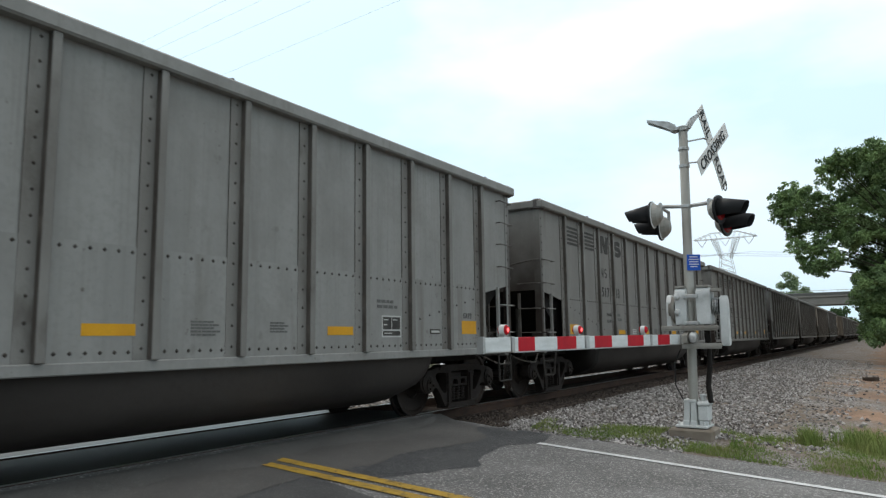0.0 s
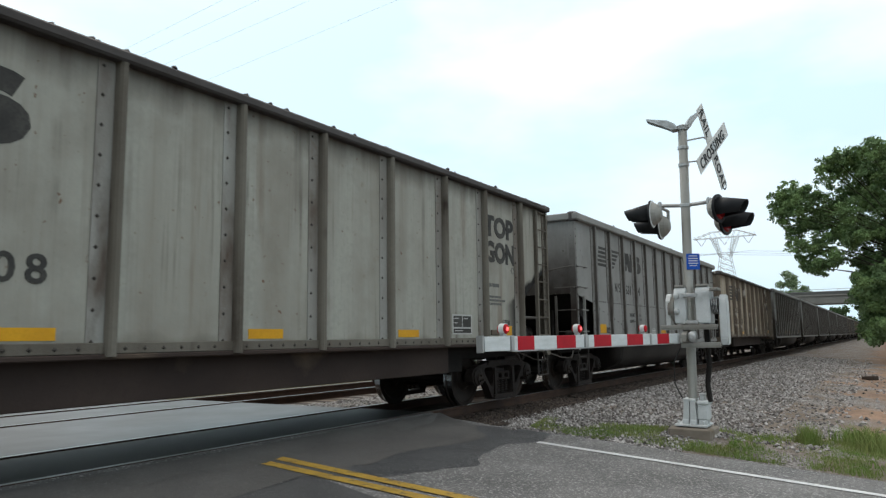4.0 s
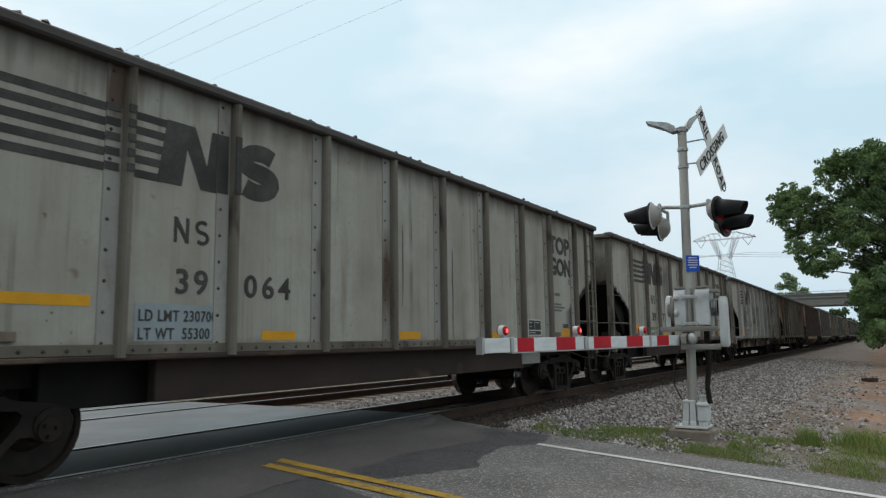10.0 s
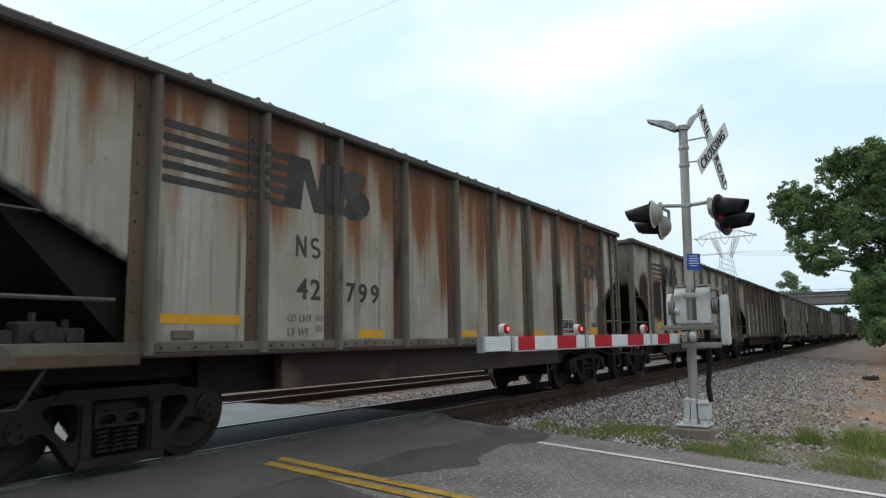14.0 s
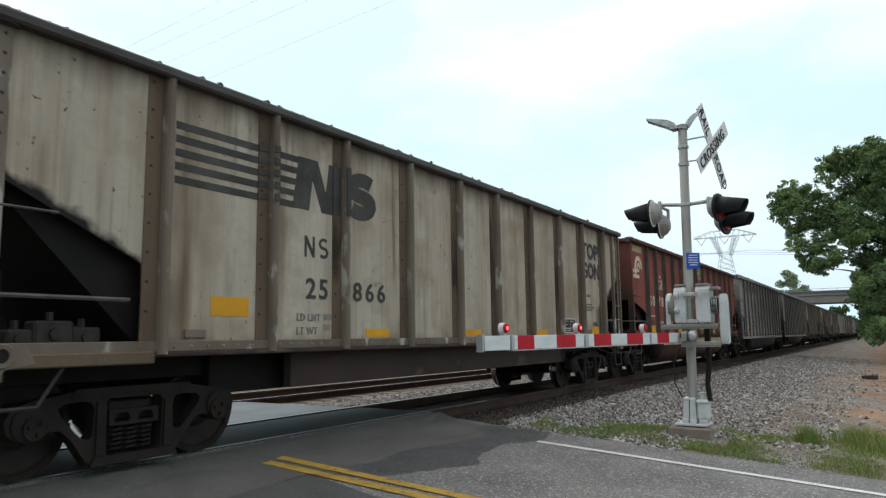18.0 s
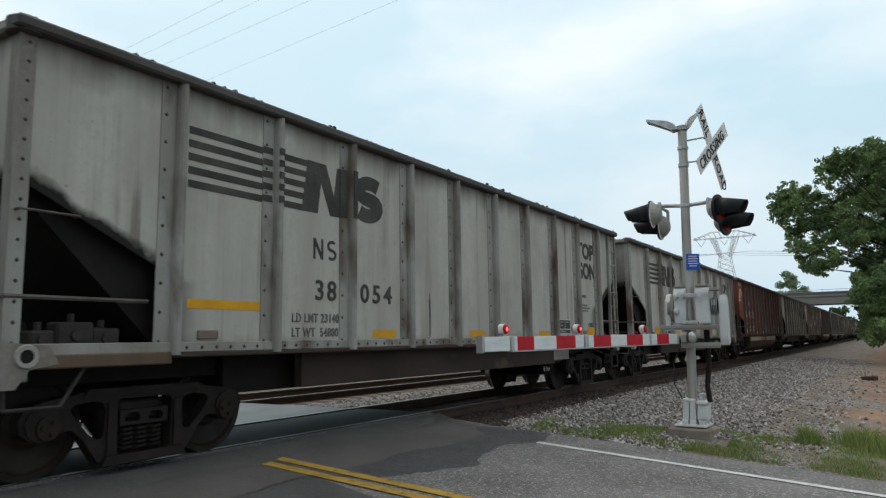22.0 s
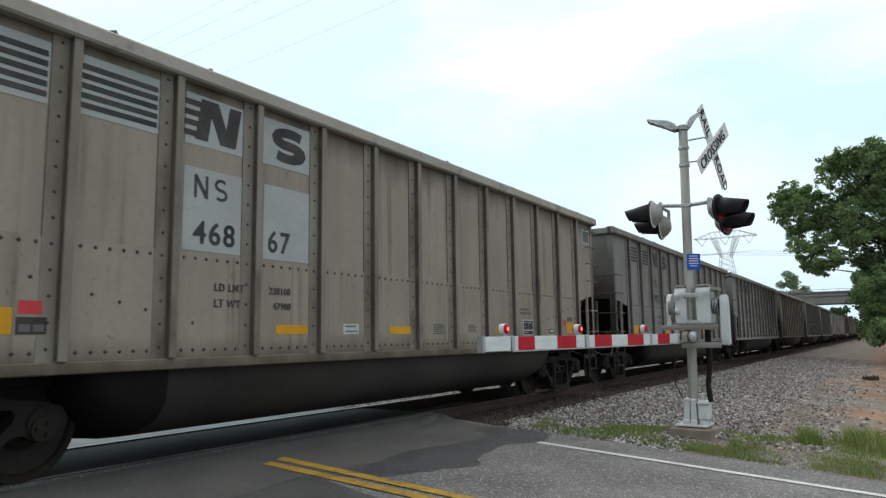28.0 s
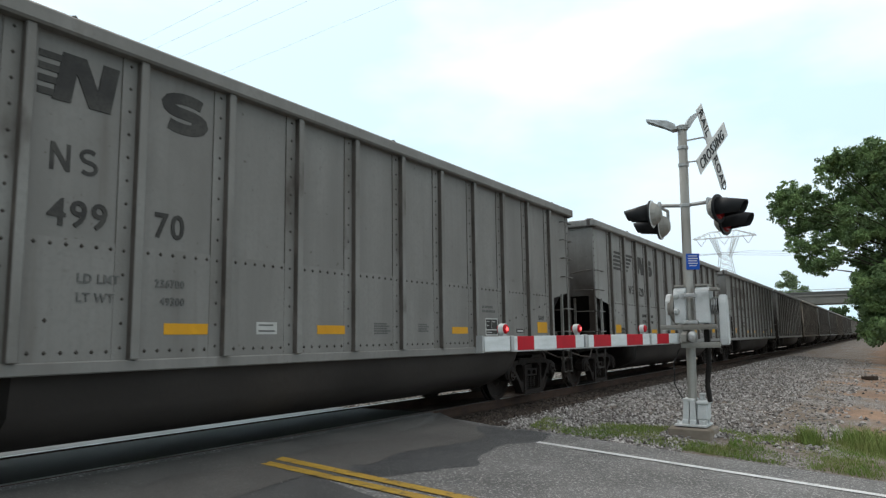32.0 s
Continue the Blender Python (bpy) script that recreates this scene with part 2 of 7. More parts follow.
rib_taupe = mat("rib_taupe", (0.245, 0.22, 0.188), (0.13, 0.108, 0.086), 0.6, scale=1.5, stretch=(1, 1, 0.5), bump=0.2, spots=(0.06, 0.045, 0.035), spot_scale=2.4, spot_edge=(0.58, 0.74))
chord_taupe = mat("chord_taupe", (0.36, 0.335, 0.30), (0.27, 0.245, 0.21), 0.55, scale=1.2, bump=0.15, bump_scale=12, spots=(0.10, 0.08, 0.065), spot_scale=2.5, spot_edge=(0.6, 0.75))
# paler than the other bolts: the light they catch is in the colour
bolt_pale = mat("bolt_pale", (0.25, 0.225, 0.19), (0.12, 0.095, 0.075), 0.45, scale=6)
rib_grey = mat("rib_grey", (0.225, 0.222, 0.21), (0.13, 0.123, 0.112), 0.6, scale=1.5, stretch=(1, 1, 0.5), bump=0.2, spots=(0.06, 0.05, 0.043), spot_scale=2.4, spot_edge=(0.58, 0.74))
flange_dark = mat("flange_dark", (0.115, 0.102, 0.084), (0.062, 0.05, 0.04), 0.65, scale=1.5, stretch=(1, 1, 0.4), bump=0.2, spots=(0.055, 0.04, 0.032), spot_scale=2.2, spot_edge=(0.55, 0.7))
rib_red = mat("rib_red", (0.085, 0.045, 0.038), (0.045, 0.03, 0.028), 0.6, scale=1.5, stretch=(1, 1, 0.5), bump=0.2)
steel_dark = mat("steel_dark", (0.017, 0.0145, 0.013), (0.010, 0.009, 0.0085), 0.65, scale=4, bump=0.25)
steel_truck = mat("steel_truck", (0.029, 0.0225, 0.0195), (0.016, 0.0125, 0.0115), 0.6, scale=5, bump=0.3)
wheel_steel = mat("wheel_steel", (0.032, 0.024, 0.02), (0.016, 0.0125, 0.011), 0.5, scale=5, bump=0.15)
brake_grey = mat("brake_grey", (0.050, 0.045, 0.041), (0.024, 0.021, 0.019), 0.7, scale=5, bump=0.2)
iron_worn = mat("iron_worn", (0.115, 0.108, 0.10), (0.06, 0.05, 0.043), 0.5, scale=5, bump=0.1)
tread_steel = mat("tread_steel", (0.5, 0.5, 0.5), rough=0.22, metal=1.0, scale=8)
tub_soot = mat("tub_soot", (0.058, 0.051, 0.047), (0.033, 0.029, 0.027), 0.5, scale=1.2, stretch=(0.5, 1, 1.2), bump=0.15, bump_scale=9)
tub_grey = mat("tub_grey", (0.145, 0.144, 0.139), (0.09, 0.088, 0.084), 0.55, scale=1.2, stretch=(0.5, 1, 1.2), bump=0.15, bump_scale=9)
tub_brown = mat("tub_brown", (0.085, 0.05, 0.04), (0.06, 0.035, 0.03), 0.55, scale=1.2, bump=0.15, bump_scale=9)
beam_rust = mat("beam_rust", (0.058, 0.042, 0.036), (0.034, 0.025, 0.023), 0.7, scale=1.4, stretch=(0.6, 1, 1), bump=0.2, spots=(0.15, 0.11, 0.08), spot_scale=1.4, spot_edge=(0.6, 0.75))
beam_worn = mat("beam_worn", (0.20, 0.165, 0.125), (0.10, 0.072, 0.052), 0.75, scale=1.0, stretch=(0.5, 1, 1.6), bump=0.2, spots=(0.035, 0.026, 0.022), spot_scale=1.6, spot_edge=(0.44, 0.56))
stripe_cream = mat("stripe_cream", (0.42, 0.37, 0.27), (0.30, 0.20, 0.10), 0.6, scale=1.6, stretch=(0.7, 1, 1), spots=(0.16, 0.08, 0.04), spot_scale=1.7)
coal = mat("coal", (0.02, 0.02, 0.021), (0.035, 0.034, 0.034), 0.55, scale=9, bump=0.6, bump_scale=25)
letter_dark = mat("letter_dark", (0.038, 0.037, 0.036), (0.075, 0.072, 0.066), 0.6, scale=3)
letter_white = mat("letter_white", (0.58, 0.50, 0.40), (0.42, 0.34, 0.26), 0.6, scale=3)
letter_ghost = mat("letter_ghost", (0.21, 0.20, 0.18), rough=0.6, scale=3)
letter_faint = mat("letter_faint", (0.13, 0.13, 0.125), rough=0.6, scale=3)
drip_stain = mat("drip_stain", (0.075, 0.073, 0.068), (0.13, 0.125, 0.115), 0.6, scale=2.5, stretch=(1, 1, 0.2))
# dark colour for rear-facing rib sides: shade and dirt painted together
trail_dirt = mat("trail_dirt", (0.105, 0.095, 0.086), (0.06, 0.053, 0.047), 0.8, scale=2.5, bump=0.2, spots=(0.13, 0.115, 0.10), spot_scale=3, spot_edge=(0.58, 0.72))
letter_tan = mat("letter_tan", (0.40, 0.32, 0.2), rough=0.6, scale=3)
placard_red = mat("placard_red", (0.55, 0.06, 0.07), (0.45, 0.05, 0.06), 0.5, scale=5)
patch_blue = mat("patch_blue", (0.27, 0.32, 0.34), (0.21, 0.25, 0.27), 0.6, scale=2)
patch_pale = mat("patch_pale", (0.37, 0.385, 0.38), (0.31, 0.325, 0.32), 0.6, scale=2)
reflector_yellow = mat("reflector_yellow", (0.62, 0.32, 0.02), (0.5, 0.24, 0.02), 0.35, scale=3)
plate_white = mat("plate_white", (0.5, 0.5, 0.48), rough=0.5, scale=4)
rivet_dark = mat("rivet_dark", (0.062, 0.056, 0.05), (0.035, 0.03, 0.026), 0.6, scale=5)


# ---- mesh helpers ----
def part(name, bm, material, parent, label="", smooth=False, m=None):
    """Links a bmesh as one mesh object under a thing or a part."""
    me = bpy.data.meshes.new(name)
    bm.to_mesh(me)
    bm.free()
    me.materials.append(material)
    if smooth:
        me.shade_smooth()
    return put(name, me, parent, label, m)


def put(name, me, parent, label="", m=None):
    ob = new(name, me)
    ob.parent = parent
    if m is not None:
        ob.matrix_basis = m
    if label:
        tagged(ob, label)
    return ob


def thing(name, label, category, group="", m=None, kind=""):
    ob = new(name)
    ob.empty_display_size = 0.2
    if m is not None:
        ob.matrix_basis = m
    return tagged(ob, label, category, group, kind)


def box(bm, x0, x1, y0, y1, z0, z1, bevel=0.0):
    vs = [bm.verts.new((x, y, z)) for x in (x0, x1) for y in (y0, y1) for z in (z0, z1)]
    fs = [bm.faces.new([vs[i] for i in f]) for f in ((0, 1, 3, 2), (4, 6, 7, 5), (0, 4, 5, 1), (2, 3, 7, 6), (0, 2, 6, 4), (1, 5, 7, 3))]
    if bevel:
        es = list({e for f in fs for e in f.edges})
        bmesh.ops.bevel(bm, geom=es, offset=bevel, segments=1, affect="EDGES")
    return bm


def prism(bm, pts, axis, a, b):
    """A polygon of (u, v) points drawn out along an axis from a to b."""
    def at(u, v, w):
        return {"y": (u, w, v), "x": (w, u, v), "z": (u, v, w)}[axis]
    lo = [bm.verts.new(at(u, v, a)) for u, v in pts]
    hi = [bm.verts.new(at(u, v, b)) for u, v in pts]
    n = len(pts)
    bm.faces.new(lo)
    bm.faces.new(hi[::-1])
    for i in range(n):
        bm.faces.new((lo[i], hi[i], hi[(i + 1) % n], lo[(i + 1) % n]))
    bmesh.ops.recalc_face_normals(bm, faces=bm.faces)
    return bm


def rod(bm, a, b, r, n=8, r2=None):
    """A round bar from a to b."""
    a, b = Vector(a), Vector(b)
    q = (b - a).to_track_quat("Z", "Y")
    r2 = r if r2 is None else r2
    ring = [[bm.verts.new(p + q @ Vector((rr * math.cos(2 * math.pi * i / n), rr * math.sin(2 * math.pi * i / n), 0))) for i in range(n)]
            for p, rr in ((a, r), (b, r2))]
    for i in range(n):
        bm.faces.new((ring[0][i], ring[0][(i + 1) % n], ring[1][(i + 1) % n], ring[1][i]))
    bm.faces.new(ring[0][::-1])
    bm.faces.new(ring[1])
    return bm


def bars(bm, pts, r, n=6):
    for a, b in zip(pts, pts[1:]):
        rod(bm, a, b, r, n)
    return bm


def lathe(bm, prof, axis="y", n=24, at=(0, 0, 0)):
    """Turns a profile of (along, radius) points round an axis."""
    rings = []
    for w, r in prof:
        ring = []
        for i in range(n):
            c, s = r * math.cos(2 * math.pi * i / n), r * math.sin(2 * math.pi * i / n)
            p = {"y": (c, w, s), "x": (w, c, s), "z": (c, s, w)}[axis]
            ring.append(bm.verts.new(Vector(p) + Vector(at)))
        rings.append(ring)
    for a, b in zip(rings, rings[1:]):
        for i in range(n):
            bm.faces.new((a[i], a[(i + 1) % n], b[(i + 1) % n], b[i]))
    bm.faces.new(rings[0])
    bm.faces.new(rings[-1][::-1])
    bmesh.ops.recalc_face_normals(bm, faces=bm.faces)
    return bm


def B():
    return bmesh.new()


TEXTS = {}


def text_mesh(body, height, material, thick=0.003, width=1.0, space=1.12, bold=0.022):
    """Lettering as a mesh in the x-z plane, facing -y, its lower left corner at the origin."""
    key = (body, height, material.name, width, space, bold)
    if key not in TEXTS:
        cu = bpy.data.curves.new("lettering", "FONT")
        cu.body, cu.size, cu.extrude, cu.resolution_u = body, height / 0.73, thick, 3
        cu.offset, cu.space_character = bold * height, space
        ob = bpy.data.objects.new("lettering", cu)
        me = bpy.data.meshes.new_from_object(ob)
        bpy.data.objects.remove(ob)
        me.transform(Matrix.Rotation(math.pi / 2, 4, "X") @ Matrix.Diagonal((width, 1, 1, 1)))
        me.materials.clear()
        me.materials.append(material)
        TEXTS[key] = me
    return TEXTS[key]


# ---- the coal cars: x = 0 at the front corner, the car reaches back to -x, z = 0 on the rails ----
PITCH_OF_CARS = 15.651
WHEEL_R = 0.457
HALF = 1.52


def wheelset_mesh():
    bm = B()
    prof = [(0.66, 0.07), (0.66, 0.12), (0.70, 0.17), (0.70, 0.36), (0.665, 0.40), (0.665, 0.485), (0.695, 0.487),
            (0.712, 0.462), (0.80, 0.455), (0.805, 0.40), (0.775, 0.38), (0.76, 0.20), (0.80, 0.15), (0.80, 0.07)]
    for s in (-1, 1):
        lathe(bm, [(s * w, r) for w, r in prof], "y", 32)
    rod(bm, (0, -0.98, 0), (0, 0.98, 0), 0.075, 12)
    for s in (-1, 1):
        rod(bm, (0, s * 0.98, 0), (0, s * 1.12, 0), 0.10, 12)
        for i in range(3):
            a = 2 * math.pi * i / 3
            rod(bm, (0.055 * math.cos(a), s * 1.12, 0.055 * math.sin(a)), (0.055 * math.cos(a), s * 1.15, 0.055 * math.sin(a)), 0.02, 6)
    me = bpy.data.meshes.new("wheelset")
    bm.to_mesh(me)
    bm.free()
    me.materials.append(wheel_steel)
    me.materials.append(tread_steel)
    for p in me.polygons:
        c = p.center
        r = math.hypot(c.x, c.z)
        if r > 0.445 and p.normal.y ** 2 < 0.5:
            p.material_index = 1
    me.shade_flat()
    return me


def holed_plate(bm, outer, holes, y0, y1):
    """A plate in the x-z plane with openings through it, from y0 to y1."""
    edges = []
    for loop in [outer] + holes:
        vs = [bm.verts.new((u, y0, v)) for u, v in loop]
        edges += [bm.edges.new((p, q)) for p, q in zip(vs, vs[1:] + vs[:1])]
    fs = [g for g in bmesh.ops.triangle_fill(bm, use_beauty=True, use_dissolve=False, edges=edges)["geom"] if isinstance(g, bmesh.types.BMFace)]
    out = bmesh.ops.extrude_face_region(bm, geom=fs)["geom"]
    for v in out:
        if isinstance(v, bmesh.types.BMVert):
            v.co.y = y1
    bmesh.ops.recalc_face_normals(bm, faces=bm.faces)


def side_frame_mesh():
    """One cast side frame, 0 at the middle of the truck, with rounded windows and journal ends."""
    bm = B()
    half = [(0.0, 0.735), (0.55, 0.735), (0.72, 0.70), (0.95, 0.67), (1.10, 0.62), (1.15, 0.53), (1.13, 0.42), (1.04, 0.35), (0.90, 0.35), (0.80, 0.41), (0.70, 0.41), (0.60, 0.32), (0.46, 0.12), (0.37, 0.075)]
    outer = half + [(-u, v) for u, v in half[:0:-1]]
    win = [(0.68, 0.625), (0.72, 0.59), (0.70, 0.53), (0.56, 0.37), (0.49, 0.31), (0.435, 0.31), (0.41, 0.35), (0.40, 0.56), (0.43, 0.62), (0.50, 0.64)]
    mid = [(-0.26, 0.645), (0.26, 0.645), (0.285, 0.61), (0.275, 0.17), (0.25, 0.15), (-0.25, 0.15), (-0.275, 0.17), (-0.285, 0.61)]
    holed_plate(bm, outer, [win, [(-u, v) for u, v in win], mid], 0.93, 1.07)
    # raised lips, the spring seat and the journal housings
    prism(bm, [(-0.44, 0.075), (0.44, 0.075), (0.40, 0.155), (-0.40, 0.155)], "y", 0.90, 1.11)
    prism(bm, [(-0.62, 0.675), (0.62, 0.675), (0.58, 0.745), (-0.58, 0.745)], "y", 0.92, 1.09)
    for s in (-1, 1):
        lathe(bm, [(0.90, 0.10), (0.905, 0.155), (1.09, 0.15), (1.10, 0.10)], "y", 12, (s * 0.955, 0, 0.49))
        prism(bm, [(s * 0.30, 0.60), (s * 0.385, 0.62), (s * 0.385, 0.16), (s * 0.30, 0.16)], "y", 0.925, 1.095)
    # bolster end with its two round-cornered holes
    bm2 = [(-0.25, 0.40), (0.25, 0.40), (0.25, 0.54), (-0.25, 0.54)]
    hole = [(0.05, 0.43), (0.19, 0.43), (0.20, 0.47), (0.17, 0.51), (0.07, 0.51), (0.04, 0.47)]
    holed_plate(bm, bm2, [hole, [(-u, v) for u, v in hole]], 1.00, 1.06)
    me = bpy.data.meshes.new("side_frame")
    bm.to_mesh(me)
    bm.free()
    me.materials.append(steel_truck)
    return me


def spring_mesh():
    """One coil spring: a bar wound five and a half times."""
    bm = B()
    rings = []
    turns, steps = 5.5, 44
    for i in range(steps + 1):
        a = 2 * math.pi * turns * i / steps
        c, q = math.cos(a), math.sin(a)
        ring = []
        for k in range(4):
            w = math.pi / 4 + math.pi / 2 * k
            r = 0.055 + 0.017 * math.cos(w)
            ring.append(bm.verts.new((r * c, r * q, 0.17 + 0.225 * i / steps + 0.014 * math.sin(w))))
        rings.append(ring)
    for p, q in zip(rings, rings[1:]):
        for k in range(4):
            bm.faces.new((p[k], q[k], q[(k + 1) % 4], p[(k + 1) % 4]))
    me = bpy.data.meshes.new("spring")
    bm.to_mesh(me)
    bm.free()
    me.materials.append(steel_truck)
    return me


WHEELS, FRAME_ME, SPRING_ME = wheelset_mesh(), side_frame_mesh(), spring_mesh()


def trucks(car, length, rear):
    for c in (-1.0, rear):
        bm = box(B(), -0.22, 0.22, -0.98, 0.98, 0.44, 0.62, 0.02)
        box(bm, -0.2, 0.2, -0.3, 0.3, 0.62, 0.74)
        for s in (-1, 1):
            box(bm, s * 0.5 - 0.05, s * 0.5 + 0.05, -0.8, 0.8, 0.30, 0.44)
        # added plate behind the near springs keeps daylight from showing between them
        box(bm, -0.28, 0.28, -0.93, -0.90, 0.16, 0.62)
        truck = part("truck", bm, steel_truck, car, m=Matrix.Translation((c, 0, 0)))
        for rz in (0, 180):
            put("side_frame", FRAME_ME, truck, m=pose(0, 0, 0, 0, 0, rz))
            for x in (-0.15, 0.0, 0.15):
                put("spring", SPRING_ME, truck, m=pose(x, 0.99 if rz == 0 else -0.99, 0))
        for s in (-0.925, 0.925):
            put("wheelset", WHEELS, truck, "worn steel wheels with bright treads", Matrix.Translation((s, 0, WHEEL_R)))


def couplers(car, length):
    for s, x in ((1, 0.0), (-1, -length)):
        bm = box(B(), x - s * 1.0, x + s * 0.58, -0.07, 0.07, 0.74, 0.92, 0.01)
        prism(bm, [(x + s * 0.56, -0.10), (x + s * 0.86, -0.16), (x + s * 0.90, -0.03), (x + s * 0.72, 0.02), (x + s * 0.90, 0.12), (x + s * 0.56, 0.14)], "z", 0.69, 0.97)
        part("coupler", bm, steel_dark, car)
        bm = bars(B(), [(x - s * 0.1, -0.36, 0.80), (x + s * 0.12, -0.36, 0.78), (x + s * 0.24, -0.35, 0.70), (x + s * 0.34, -0.33, 0.56), (x + s * 0.42, -0.30, 0.42), (x + s * 0.50, -0.26, 0.34), (x + s * 0.60, -0.20, 0.31)], 0.026, 8)
        part("air_hose", bm, steel_dark, car)
        bm = bars(B(), [(x + s * 0.02, -HALF + 0.1, 0.86), (x + s * 0.10, -HALF + 0.12, 0.70), (x + s * 0.10, -HALF + 0.35, 0.72), (x + s * 0.16, -0.7, 0.90), (x + s * 0.30, -0.1, 0.95)], 0.014)
        part("uncoupling_lever", bm, iron_worn, car)


def grab(car, a, b, out, material):
    """A grab iron between a and b that stands off by the vector out."""
    a, b, o = Vector(a), Vector(b), Vector(out)
    part("grab_iron", bars(B(), [a, a + o, b + o, b], 0.011), material, car)


def rivets(bm, pts, s, r=0.016, slot=0):
    """Low pointed heads on a side (s: the way they face), in a material slot of their own if need be."""
    for x, y, z in pts:
        vs = [bm.verts.new((x + dx * r, y, z + dz * r)) for dx, dz in ((1, 0), (0, 1), (-1, 0), (0, -1))]
        v = bm.verts.new((x, y + s * r * 0.7, z))
        for i in range(4):
            bm.faces.new((vs[i], vs[(i + 1) % 4], v) if s < 0 else (vs[(i + 1) % 4], vs[i], v)).material_index = slot


def coal_load(car, length, seed, top=3.70, spilt=40):
    rnd = random.Random(seed)
    nx, ny = 46, 9
    vs, fs = [], []
    for i in range(nx):
        for j in range(ny):
            x = -0.2 - (length - 0.4) * i / (nx - 1)
            y = -1.36 + 2.72 * j / (ny - 1)
            e = min(1.0, min(i, nx - 1 - i) / 4) * (1 - (2 * j / (ny - 1) - 1) ** 2)
            vs.append((x, y, top - 0.13 + 0.25 * e + rnd.uniform(-0.03, 0.03)))
    for i in range(nx - 1):
        for j in range(ny - 1):
            a = i * ny + j
            fs.append((a, a + 1, a + ny + 1, a + ny))
    for k in range(170):
        x, y = rnd.uniform(-length + 0.2, -0.2), rnd.choice((-1, -1, 1, 0)) * 1.36 + rnd.uniform(-0.05, 0.08)
        r = rnd.uniform(0.02, 0.055)
        z = top - 0.02 + rnd.uniform(-0.02, 0.05)
        b = len(vs)
        vs += [(x + r, y, z), (x - r, y, z + 0.3 * r), (x, y + r, z), (x, y - r, z), (x, y, z + r), (x, y, z - r)]
        fs += [(b, b + 2, b + 4), (b + 2, b + 1, b + 4), (b + 1, b + 3, b + 4), (b + 3, b, b + 4)]
    # lumps that lie on the rim, in loose rows
    for k in range(spilt):
        c = rnd.choice((-2.2, -4.9, -6.8, -9.6, -11.4, -12.9))
        x, y = max(-length + 0.1, min(-0.1, c + rnd.gauss(0, 0.75))), rnd.choice((-1, -1, 1)) * rnd.uniform(1.47, 1.585)
        r = rnd.uniform(0.015, 0.042)
        z = top + 0.3 * r
        b = len(vs)
        vs += [(x + r, y, z), (x - r * 1.3, y, z + 0.3 * r), (x, y + r, z), (x, y - r, z), (x + 0.3 * r, y, z + r), (x, y, z - r)]
        fs += [(b, b + 2, b + 4), (b + 2, b + 1, b + 4), (b + 1, b + 3, b + 4), (b + 3, b, b + 4)]
    me = bpy.data.meshes.new("coal_load")
    me.from_pydata(vs, [], fs)
    me.materials.append(coal)
    put("coal_load", me, car, "black heaped coal above the rim")


